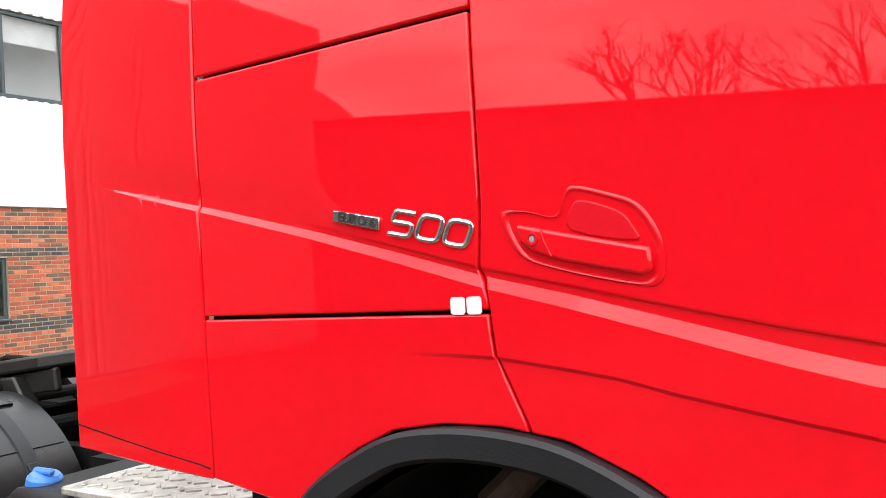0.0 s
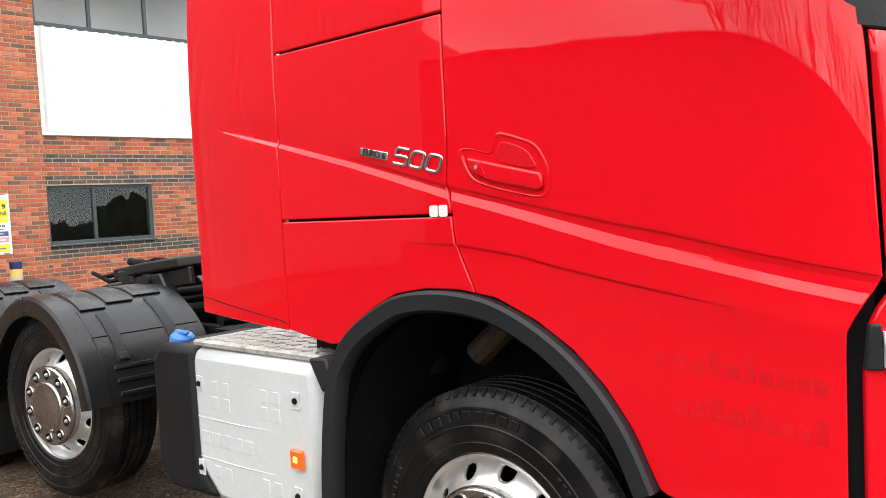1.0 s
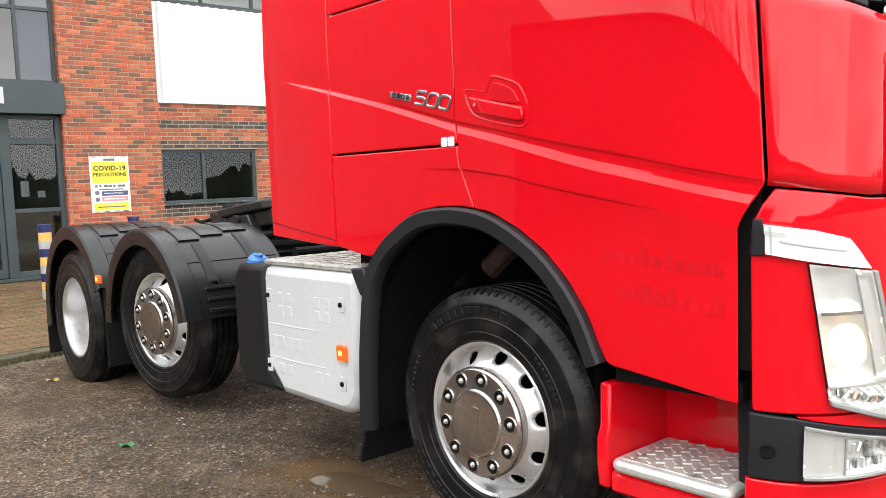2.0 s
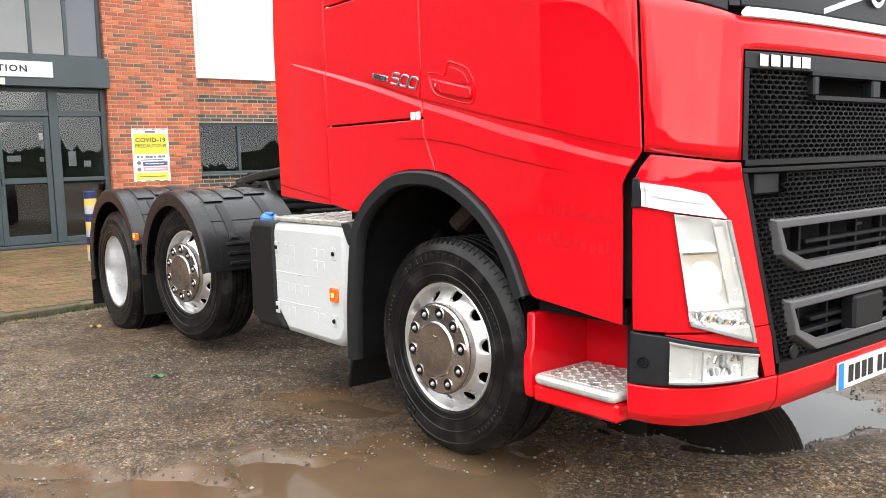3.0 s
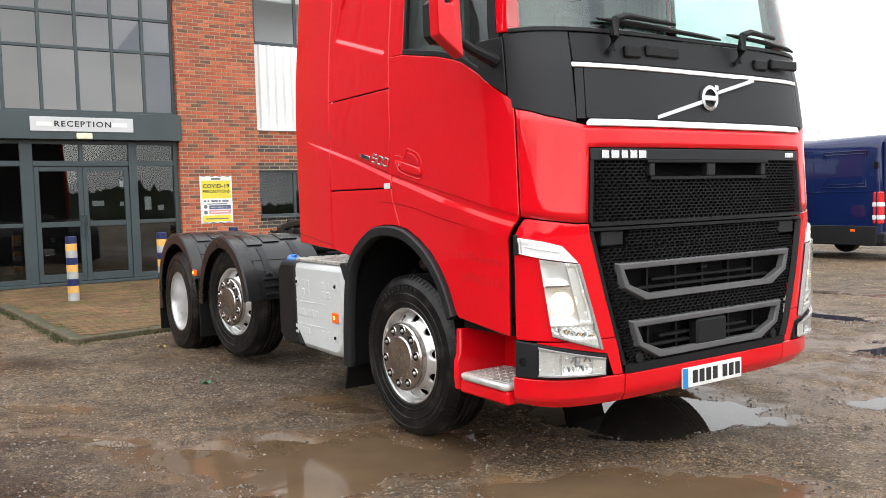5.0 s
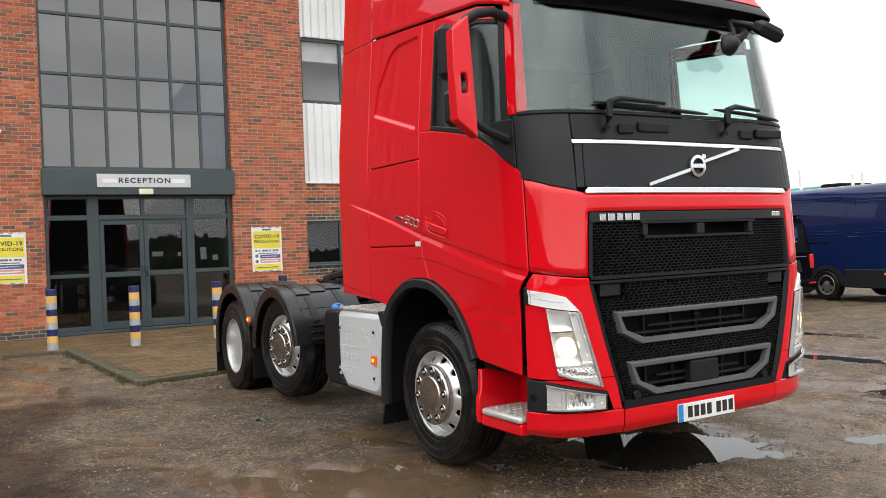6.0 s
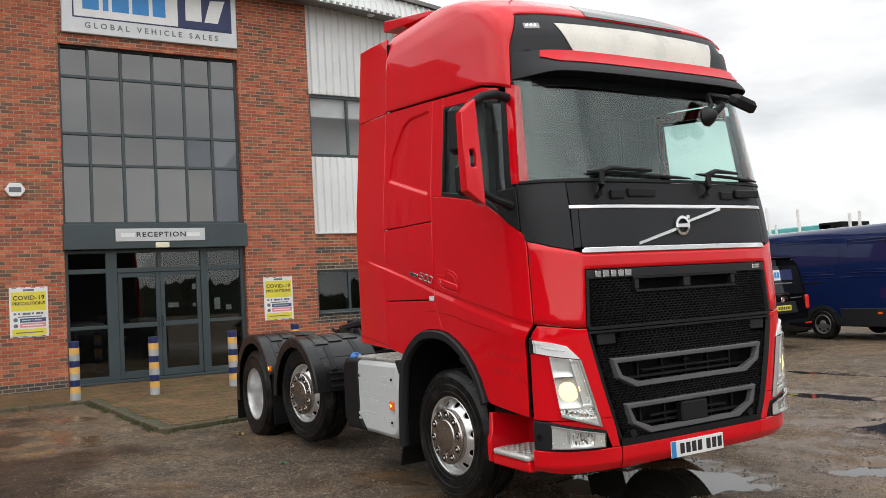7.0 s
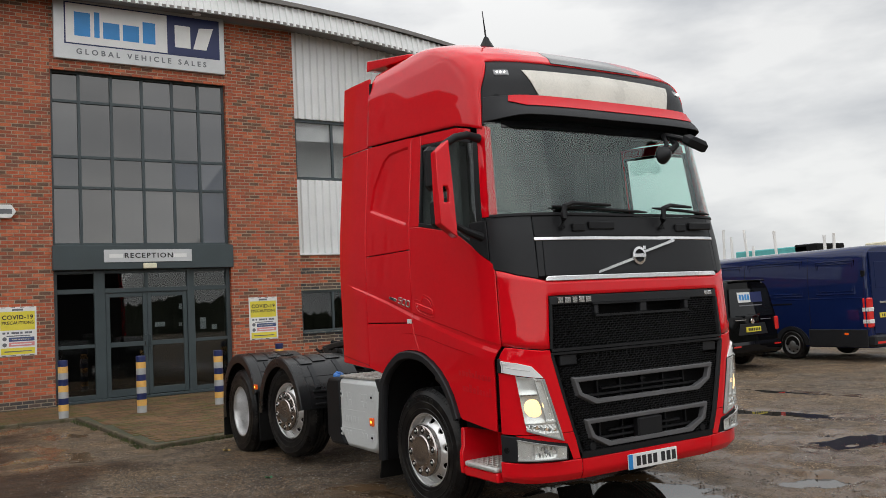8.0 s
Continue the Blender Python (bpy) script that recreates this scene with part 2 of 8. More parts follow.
HEDGE = mat("dull_winter_hedge", (0.035, 0.040, 0.020), 0.9, vary=0.4, fine=30)
SLATE = mat("grey_slate_roof", (0.10, 0.10, 0.105), 0.7, vary=0.2)
BLUE_VAN = mat("dark_blue_van_paint", (0.007, 0.016, 0.075), 0.35, coat=1.0, spec=0.0, vary=0.05, rvary=0.04)
BLACK_VAN = mat("black_van_paint", (0.004, 0.004, 0.0045), 0.35, coat=0.38, spec=0.0, vary=0.05, rvary=0.04)
# faint emission brightens the red lenses; the reflector strips glow with it too
TAIL = mat("faintly_glowing_red_lens", (0.55, 0.015, 0.015), 0.15, coat=0.8, vary=0.05, glow=(1.0, 0.05, 0.03), power=0.12)
CREAM = mat("cream_trailer_roof", (0.70, 0.66, 0.50), 0.5, vary=0.1)
TEAL = mat("teal_trailer_sheet", (0.10, 0.42, 0.42), 0.5, vary=0.1)


def ground_material(name, puddled):
    """Wet hard-packed dirt and broken tarmac: grit, mud patches, wet sheen, painted tone and shade."""
    m = bpy.data.materials.new(name)
    m.use_nodes = True
    n, l = m.node_tree.nodes, m.node_tree.links
    b = n["Principled BSDF"]
    co = n.new("ShaderNodeTexCoord").outputs["Object"]

    def tex(s, d, rough=0.55):
        t = n.new("ShaderNodeTexNoise")
        t.inputs["Scale"].default_value, t.inputs["Detail"].default_value, t.inputs["Roughness"].default_value = s, d, rough
        l.new(co, t.inputs["Vector"])
        return t.outputs["Fac"]

    def ramp(src, *stops):
        r = n.new("ShaderNodeValToRGB")
        while len(r.color_ramp.elements) < len(stops):
            r.color_ramp.elements.new(0.5)
        for e, (p, c) in zip(r.color_ramp.elements, stops):
            e.position, e.color = p, (*c, 1) if isinstance(c, tuple) else (c, c, c, 1)
        l.new(src, r.inputs["Fac"])
        return r.outputs["Color"]

    def mix(kind, fac, a, c):
        x = n.new("ShaderNodeMix")
        x.data_type, x.blend_type = "RGBA", kind
        for key, value in (("Factor", fac), ("A", a), ("B", c)):
            if isinstance(value, float):
                x.inputs[key].default_value = value
            else:
                l.new(value, x.inputs[key])
        return x.outputs["Result"]

    wet = n.new("ShaderNodeAttribute")
    wet.attribute_name = "wet"
    wet = wet.outputs["Fac"]
    cells = n.new("ShaderNodeTexVoronoi")
    cells.inputs["Scale"].default_value, cells.inputs["Randomness"].default_value = 64.0, 1.0
    l.new(co, cells.inputs["Vector"])
    fine_cells = n.new("ShaderNodeTexVoronoi")
    fine_cells.inputs["Scale"].default_value = 130.0
    l.new(co, fine_cells.inputs["Vector"])
    grey = n.new("ShaderNodeRGBToBW")
    l.new(cells.outputs["Color"], grey.inputs["Color"])
    grey_fine = n.new("ShaderNodeRGBToBW")
    l.new(fine_cells.outputs["Color"], grey_fine.inputs["Color"])
    mud = ramp(tex(0.55, 7), (0.32, (0.108, 0.083, 0.060)), (0.48, (0.136, 0.100, 0.066)), (0.60, (0.166, 0.113, 0.067)), (0.72, (0.142, 0.101, 0.066)))
    pebbles = ramp(grey.outputs["Val"], (0.15, 0.45), (0.45, 0.90), (0.62, 1.15), (0.80, 2.4))
    sand = ramp(grey_fine.outputs["Val"], (0.2, 0.55), (0.5, 1.0), (0.75, 1.65))
    grit = ramp(tex(52, 8, 0.80), (0.30, 0.32), (0.50, 0.93), (0.60, 1.35), (0.70, 2.3))
    patch = ramp(tex(3.1, 9, 0.65), (0.3, 0.55), (0.7, 1.45))
    clods = ramp(tex(13, 7, 0.72), (0.34, 0.50), (0.50, 0.95), (0.66, 1.65))
    stony = ramp(tex(1.3, 6, 0.6), (0.40, 0.15), (0.62, 1.0))
    dry = mix("MULTIPLY", 0.75, mix("MULTIPLY", 1.0, mix("MULTIPLY", 1.0, mud, grit), patch), clods)
    # multiplies in a darker, browner tone and the shade painted by the truck
    tone_and_shade = n.new("ShaderNodeAttribute")
    tone_and_shade.attribute_name = "tone_and_shade"
    dry = mix("MULTIPLY", 1.0, dry, ramp(tone_and_shade.outputs["Fac"], (0.0, (1.0, 1.0, 1.0)), (1.0, (0.345, 0.255, 0.19))))
    dry = mix("MULTIPLY", 0.8, mix("MULTIPLY", stony, dry, pebbles), sand)
    silt = ramp(tex(2.2, 6), (0.35, (0.090, 0.058, 0.034)), (0.65, (0.132, 0.083, 0.045)))
    l.new(mix("MIX", wet, dry, silt), b.inputs["Base Color"])
    rough = ramp(tex(0.9, 8), (0.36, 0.48), (0.48, 0.62), (0.60, 0.85))
    l.new(mix("MIX", wet, rough, ramp(tex(5, 4), (0.3, 0.08), (0.7, 0.22))), b.inputs["Roughness"])
    b.inputs["Specular IOR Level"].default_value = 0.30
    b1, b2, b3 = n.new("ShaderNodeBump"), n.new("ShaderNodeBump"), n.new("ShaderNodeBump")
    b1.inputs["Distance"].default_value, b2.inputs["Distance"].default_value, b3.inputs["Distance"].default_value = 0.07, 0.02, 0.006
    inv = n.new("ShaderNodeMapRange")
    inv.inputs["To Min"].default_value, inv.inputs["To Max"].default_value = 1.0, 0.06
    l.new(wet, inv.inputs["Value"])
    for bb in (b1, b2, b3):
        l.new(inv.outputs["Result"], bb.inputs["Strength"])
    l.new(tex(7, 6), b1.inputs["Height"])
    l.new(tex(70, 6, 0.75), b2.inputs["Height"])
    l.new(grey.outputs["Val"], b3.inputs["Height"])
    l.new(b1.outputs["Normal"], b2.inputs["Normal"])
    l.new(b2.outputs["Normal"], b3.inputs["Normal"])
    l.new(b3.outputs["Normal"], b.inputs["Normal"])
    return m


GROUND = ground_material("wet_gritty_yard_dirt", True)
WATER = mat("muddy_puddle_water", (0.118, 0.080, 0.048), 0.015, vary=0.12, scale=1.2, fine=4, rvary=0.01, ior=1.33, coat=0.0)
WATER_CLEAR = mat("dark_puddle_water", (0.035, 0.031, 0.026), 0.012, vary=0.1, scale=1.2, fine=4, rvary=0.01, ior=1.33)


# ---- mesh helpers ----
class Shape:
    """Collects vertices and faces of one mesh."""

    def __init__(self):
        self.v, self.f = [], []

    def add(self, verts, faces, m=None):
        k = len(self.v)
        self.v += [tuple(m @ Vector(p)) if m else tuple(p) for p in verts]
        self.f += [tuple(k + i for i in q) for q in faces]
        return self

    def box(self, x0, x1, y0, y1, z0, z1, bev=0.0, m=None):
        """A box, its edges cut by bev."""
        if bev <= 0:
            vs = [(x, y, z) for x in (x0, x1) for y in (y0, y1) for z in (z0, z1)]
            return self.add(vs, [(0, 1, 3, 2), (4, 6, 7, 5), (0, 4, 5, 1), (2, 3, 7, 6), (0, 2, 6, 4), (1, 5, 7, 3)], m)
        bev = min(bev, abs(x1 - x0) * 0.45, abs(y1 - y0) * 0.45, abs(z1 - z0) * 0.45)
        lo, hi = (x0, y0, z0), (x1, y1, z1)
        vs, idx = [], {}
        for c in range(8):
            s = [(c >> k) & 1 for k in range(3)]
            for a in range(3):
                p = []
                for k in range(3):
                    e = hi[k] if s[k] else lo[k]
                    p.append(e if k == a else e + (-bev if s[k] else bev))
                idx[c, a] = len(vs)
                vs.append(p)
        fs = []
        for a in range(3):
            u, w = (a + 1) % 3, (a + 2) % 3
            for s in (0, 1):
                q = [idx[(s << a) | (i << u) | (j << w), a] for i, j in ((0, 0), (1, 0), (1, 1), (0, 1))]
                fs.append(tuple(q if s else q[::-1]))
        for a in range(3):
            u, w = (a + 1) % 3, (a + 2) % 3
            for i in (0, 1):
                for j in (0, 1):
                    c0, c1 = (i << u) | (j << w), (1 << a) | (i << u) | (j << w)
                    q = (idx[c0, u], idx[c1, u], idx[c1, w], idx[c0, w])
                    fs.append(q if i == j else q[::-1])
        for c in range(8):
            q = (idx[c, 0], idx[c, 1], idx[c, 2])
            fs.append(q if bin(c).count("1") % 2 else q[::-1])
        return self.add(vs, fs, m)

    def lathe(self, prof, n=32, m=None, a0=0.0, a1=360.0):
        """Turns a profile of (radius, along) about the y axis."""
        whole = abs(a1 - a0) >= 359.9
        cols = n if whole else n + 1
        vs = []
        for i in range(cols):
            a = radians(a0 + (a1 - a0) * i / n)
            vs += [(r * math.cos(a), y, r * math.sin(a)) for r, y in prof]
        k, fs = len(prof), []
        for i in range(n):
            j = (i + 1) % cols
            for q in range(k - 1):
                fs.append((i * k + q, i * k + q + 1, j * k + q + 1, j * k + q))
        return self.add(vs, fs, m)

    def tube(self, pts, r, n=8):
        """A round bar along points, closed at its ends."""
        pts = [Vector(p) for p in pts]
        rad = r if isinstance(r, (list, tuple)) else [r] * len(pts)
        vs, up = [], Vector((0, 0, 1))
        for i, p in enumerate(pts):
            d = (pts[min(i + 1, len(pts) - 1)] - pts[max(i - 1, 0)]).normalized()
            a = d.cross(up if abs(d.dot(up)) < 0.95 else Vector((1, 0, 0))).normalized()
            b = d.cross(a)
            vs += [p + (a * math.cos(2 * math.pi * k / n) + b * math.sin(2 * math.pi * k / n)) * rad[i] for k in range(n)]
        fs = [(i * n + k, i * n + (k + 1) % n, (i + 1) * n + (k + 1) % n, (i + 1) * n + k) for i in range(len(pts) - 1) for k in range(n)]
        fs += [tuple(range(n))[::-1], tuple((len(pts) - 1) * n + k for k in range(n))]
        return self.add(vs, fs)

    def prism(self, poly, a, b, axis="y", m=None):
        """A flat outline drawn out from a to b along an axis."""
        n = len(poly)

        def put(p, d):
            return (d, p[0], p[1]) if axis == "x" else (p[0], d, p[1]) if axis == "y" else (p[0], p[1], d)
        vs = [put(p, a) for p in poly] + [put(p, b) for p in poly]
        fs = [tuple(range(n)), tuple(range(2 * n - 1, n - 1, -1))] + [(i, n + i, n + (i + 1) % n, (i + 1) % n) for i in range(n)]
        return self.add(vs, fs, m)

    def mesh(self, name, smooth=True, angle=32):
        me = bpy.data.meshes.new(name)
        me.from_pydata(self.v, [], self.f)
        b = bmesh.new()
        b.from_mesh(me)
        bmesh.ops.recalc_face_normals(b, faces=b.faces)
        b.to_mesh(me)
        b.free()
        if smooth:
            me.polygons.foreach_set("use_smooth", [True] * len(me.polygons))
            me.set_sharp_from_angle(angle=radians(angle))
        return me


def part(name, shape, material, parent=None, label="", m=None, bevel=0.0, smooth=True, angle=32):
    """Links one mesh, of a Shape or ready-made, under a thing or a part."""
    me = shape.mesh(name, smooth, angle) if isinstance(shape, Shape) else shape
    ob = new(name, me)
    if not me.materials:
        me.materials.append(material)
    ob.parent = parent
    if m is not None:
        ob.matrix_basis = m
    if label:
        ob["label"] = label
    if bevel:
        bv = ob.modifiers.new("bevel", "BEVEL")
        bv.width, bv.segments, bv.limit_method, bv.angle_limit = bevel, 2, "ANGLE", radians(50)
    return ob


def thing(name, label, category, m=None, group="", kind=""):
    ob = new(name)
    ob.empty_display_size = 0.2
    if m is not None:
        ob.matrix_basis = m
    return tagged(ob, label, category, group, kind)


def solo(name, shape, material, label, category, kind="", m=None, bevel=0.0, smooth=True, group=""):
    return tagged(part(name, shape, material, None, "", m, bevel, smooth), label, category, group, kind)


def text_mesh(name, body, size, depth=0.002, spacing=1.0, offset=0.0):
    """Lettering as a mesh in its own x-y plane, centred."""
    c = bpy.data.curves.new(name, "FONT")
    c.body, c.size, c.extrude, c.align_x, c.align_y, c.space_character, c.offset = body, size, depth, "CENTER", "CENTER", spacing, offset
    c.resolution_u = 3
    o = bpy.data.objects.new(name, c)
    scene.collection.objects.link(o)
    me = bpy.data.meshes.new_from_object(o.evaluated_get(bpy.context.evaluated_depsgraph_get()))
    bpy.data.objects.remove(o)
    bpy.data.curves.remove(c)
    me.name = name
    me.materials.clear()
    return me


def letters(name, body, size, material, parent, m, depth=0.002, spacing=1.0, offset=0.0, label=""):
    """Lettering, each character a part of its own."""
    me = text_mesh(name, body, size, depth, spacing, offset)
    b = bmesh.new()
    b.from_mesh(me)
    bmesh.ops.remove_doubles(b, verts=b.verts, dist=1e-5)
    b.verts.ensure_lookup_table()
    left, made = set(range(len(b.verts))), []
    while left:
        todo, piece = [left.pop()], []
        while todo:
            i = todo.pop()
            piece.append(i)
            for e in b.verts[i].link_edges:
                j = e.other_vert(b.verts[i]).index
                if j in left:
                    left.discard(j)
                    todo.append(j)
        at = {i: k for k, i in enumerate(piece)}
        faces = [tuple(at[v.index] for v in f.verts) for f in b.faces if f.verts[0].index in at]
        made.append(part(name, Shape().add([tuple(b.verts[i].co) for i in piece], faces), material, parent, label, m, smooth=False))
    b.free()
    bpy.data.meshes.remove(me)
    return made


# ---- ground ----
LATTICE = np.random.RandomState(7).rand(64, 64)


def lumps(x, y, cell):
    """Smooth value noise, about 0 to 1, with features of the size of cell."""
    gx, gy = x / cell + 100, y / cell + 100
    ix, iy = np.floor(gx).astype(int), np.floor(gy).astype(int)
    fx, fy = gx - ix, gy - iy
    fx, fy = fx * fx * (3 - 2 * fx), fy * fy * (3 - 2 * fy)
    a, b, c, d = (LATTICE[(ix + i) % 64, (iy + j) % 64] for i, j in ((0, 0), (1, 0), (0, 1), (1, 1)))
    return (a * (1 - fx) + b * fx) * (1 - fy) + (c * (1 - fx) + d * fx) * fy


# puddles: middle x, y, half length, half width, turn in degrees, clear or muddy
PUDDLES = [
    (0.66, 0.50, 0.92, 0.62, 55, "clear"), (0.12, -1.72, 1.02, 0.66, 80, "muddy"), (-0.35, -2.35, 0.62, 0.30, 30, "muddy"),
    (-1.0, -1.08, 0.48, 0.20, 20, "muddy"), (1.80, -0.72, 1.0, 0.42, 45, "muddy"), (-1.45, 5.25, 0.95, 0.36, 8, "clear"),
    (0.52, 4.05, 0.85, 0.42, 95, "clear"), (1.46, 2.02, 0.42, 0.30, 60, "clear"), (-2.45, -2.95, 0.55, 0.16, 32, "muddy"),
    (-1.25, -2.78, 0.42, 0.13, 30, "muddy"), (-2.9, 7.4, 1.5, 0.2, 0, "clear"),
    (-7.9, -3.7, 2.4, 0.85, 6, "silt"), (2.2, 3.3, 0.5, 0.2, 60, "clear"), (2.3, 5.0, 0.8, 0.2, 80, "clear"),
]


def rim_of(x, y):
    """Above 0 inside the puddles' plain ovals, falling outwards."""
    out = np.full_like(x, -9.0)
    for px, py, a, b, turn, sort in PUDDLES:
        c, s = math.cos(radians(turn)), math.sin(radians(turn))
        u, w = ((x - px) * c + (y - py) * s) / a, (-(x - px) * s + (y - py) * c) / b
        near_rim = (1 - np.hypot(u, w)) * min(1.0, 1.6 * math.sqrt(a * b))
        out = np.maximum(out, np.minimum(near_rim, -0.03) if sort == "silt" else near_rim)
    return out


def dip(x, y):
    """How far a place lies inside a puddle: 1 in its middle, 0 at and past its rim."""
    out = np.zeros_like(x)
    for px, py, a, b, turn, sort in PUDDLES:
        if sort == "silt":
            continue
        c, s = math.cos(radians(turn)), math.sin(radians(turn))
        u, w = ((x - px) * c + (y - py) * s) / a, (-(x - px) * s + (y - py) * c) / b
        out = np.maximum(out, 1 - np.hypot(u, w))
    return np.clip(out + 0.55 * (lumps(x, y, 0.31) - 0.5) * (out > -0.5) + 0.42 * (lumps(x, y, 0.12) - 0.5), 0, 1) * (out > 0)


def ground_height(x, y):
    near = np.exp(-((x / 14) ** 2 + (y / 14) ** 2))
    h = (lumps(x, y, 1.7) - 0.5) * 0.026 + (lumps(x, y * 1.6, 0.45) - 0.5) * 0.020 + (lumps(x, y, 0.13) - 0.5) * 0.012
    churned = np.clip((y + 0.35 * x - 0.6) / 2.0, 0, 1) * np.exp(-((y / 16) ** 2))
    h = h * (0.25 + near) + churned * ((lumps(x + 0.4 * y, y * 1.3, 0.62) - 0.5) * 0.034 + (lumps(x, y, 0.21) - 0.5) * 0.022)
    ruts = np.sin((0.92 * x + 0.40 * y + 0.25 * lumps(x, y, 0.9)) * 6.283 / 0.19) * 0.007 * np.clip((lumps(x, y, 1.3) - 0.35) / 0.25, 0, 1)
    h = h + churned * ruts
    h = h - 0.004 - 0.05 * np.clip(dip(x, y) * 1.6, 0, 1)
    for wx, level in ((0.06, 0.021), (-4.58, -0.055)):
        for wy in (-1.08, 1.08):
            under = np.clip(1.5 - np.hypot((x - wx) / 0.20, (y - wy) / 0.18), 0, 1)
            h = h * (1 - under) + level * under
    return h


def axis_steps(lo, hi, step, far, grow):
    inner = list(np.arange(lo, hi + step / 2, step))
    out, d, a, b = [], step, lo, hi
    left, right = [], []
    while b < far:
        d *= grow
        b, a = b + d, a - d
        right.append(b)
        left.append(a)
    return np.array(left[::-1] + inner + right)


gx, gy = axis_steps(-10.0, 4.0, 0.05, 900, 1.28), axis_steps(-4.2, 7.0, 0.055, 900, 1.28)
GX, GY = np.meshgrid(gx, gy, indexing="ij")
GZ = ground_height(GX, GY)
ny = len(gy)
ii, jj = np.meshgrid(np.arange(len(gx) - 1), np.arange(ny - 1), indexing="ij")
k = (ii * ny + jj).ravel()
gm = bpy.data.meshes.new("ground")
gm.from_pydata(np.stack([GX.ravel(), GY.ravel(), GZ.ravel()], 1).tolist(), [], np.stack([k, k + ny, k + ny + 1, k + 1], 1).tolist())
gm.polygons.foreach_set("use_smooth", [True] * len(gm.polygons))
silted = np.clip((rim_of(GX, GY) + 0.75 * (lumps(GX, GY, 0.33) - 0.5) + 0.35 * (lumps(GX, GY, 0.13) - 0.5) + 0.22) / 0.34, 0, 1)
low_spots = 0.55 - (0.6 * lumps(GX + 0.4 * GY, GY * 1.3, 0.62) + 0.4 * lumps(GX, GY, 0.21)) - 0.25 * (lumps(GX, GY, 2.6) - 0.5)
tracks = np.clip(low_spots / 0.045, 0, 1) * np.clip((GY + 0.35 * GX - 0.6) / 2.0, 0, 1) * 0.9 * np.clip((7.0 - GY) / 1.5, 0, 1) * np.clip((4.2 - GX) / 0.6, 0, 1)
gm.attributes.new("wet", "FLOAT", "POINT").data.foreach_set("value", np.maximum(silted * silted * (3 - 2 * silted), tracks).ravel())
# ground darkens towards -y, with a ragged edge
tone_and_shade = np.clip((-2.3 - GY + 0.12 * GX + 1.6 * (lumps(GX, GY, 1.1) - 0.5) + 0.8 * (lumps(GX, GY, 0.3) - 0.5)) / 0.9, 0, 1)
# shade under and beside the truck, painted into the ground colour
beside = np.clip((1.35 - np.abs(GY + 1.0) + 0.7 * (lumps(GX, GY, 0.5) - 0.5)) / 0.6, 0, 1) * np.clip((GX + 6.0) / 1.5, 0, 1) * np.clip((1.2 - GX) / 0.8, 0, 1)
tone_and_shade = np.maximum(tone_and_shade, 0.38 * beside)
gm.attributes.new("tone_and_shade", "FLOAT", "POINT").data.foreach_set("value", tone_and_shade.ravel())
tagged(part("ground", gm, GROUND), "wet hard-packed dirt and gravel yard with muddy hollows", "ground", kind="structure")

for level, (px, py, a, b, turn, look_of) in enumerate(PUDDLES):
    if look_of == "silt":
        continue
    s = Shape()
    level = -0.022 - 0.003 * (level % 4)
    n = 40
    rim = [(px + (a * math.cos(t) * math.cos(radians(turn)) - b * math.sin(t) * math.sin(radians(turn))) * 1.05,
            py + (a * math.cos(t) * math.sin(radians(turn)) + b * math.sin(t) * math.cos(radians(turn))) * 1.05, level) for t in [2 * math.pi * q / n for q in range(n)]]
    s.add(rim + [(px, py, level)], [(q, (q + 1) % n, n) for q in range(n)])
    solo("puddle", s, WATER if look_of == "muddy" else WATER_CLEAR,
         "shallow brown muddy puddle in the yard" if look_of == "muddy" else "still dark puddle reflecting the grey sky", "puddle", "structure")

# ---- block paving with its kerb, in front of the entrance ----
PAVE_Z = 0.055
PAVED = [(-12.72, -9.0), (-10.15, -9.0), (-10.15, -2.42), (-5.55, -2.15), (-5.85, -0.9), (-6.6, 2.2), (-7.4, 12.0), (-12.72, 12.0)]


def inside(x, y, poly):
    hit = False
    for (ax, ay), (bx, by) in zip(poly, poly[1:] + poly[:1]):
        if (ay > y) != (by > y) and x < (bx - ax) * (y - ay) / (by - ay) + ax:
            hit = not hit
    return hit


bed = Shape().prism(PAVED, -0.1, PAVE_Z - 0.012, "z")
pavement = solo("pavement", bed, JOINT, "mossy brown block-paved forecourt at the entrance", "pavement", "structure", smooth=False)

# ---- the building ----
XF = -12.77
WALL_TOP = 8.62
wall = Shape()
OPEN_L, OPEN_R = -2.45, 1.30
PIER_R = 3.0
BACK = XF - 0.35
WALL_L = -5.2
wall.box(BACK, XF - 0.008, WALL_L, OPEN_L, 0.0, WALL_TOP)
wall.box(-24.0, BACK, WALL_L, WALL_L + 0.35, 0.0, WALL_TOP)
wall.box(BACK, XF - 0.008, OPEN_R, PIER_R, 0.0, WALL_TOP)
wall.box(BACK, XF - 0.008, OPEN_L, OPEN_R, 7.13, WALL_TOP)
XR = XF - 0.06
LOW_L, LOW_R, LOW_B, LOW_T = 3.0, 4.99, 1.22, 2.24
wall.box(BACK, XR - 0.008, PIER_R, 13.0, 0.0, LOW_B)
LOW2_L, LOW2_R = 6.12, 8.04
wall.box(BACK, XR - 0.008, LOW_R, LOW2_L, LOW_B, LOW_T)
wall.box(BACK, XR - 0.008, LOW2_R, 13.0, LOW_B, LOW_T)
wall.box(BACK, XR - 0.008, PIER_R, 13.0, LOW_T, 3.10)
wall_front = tagged(part("wall_front", wall, MORTAR, smooth=False), "red-brown multi brick facade with pale mortar joints", "wall", kind="structure")

brick_joined, brick_dark = Shape(), Shape()
ONE_BRICKS = []
rng = random.Random(5)
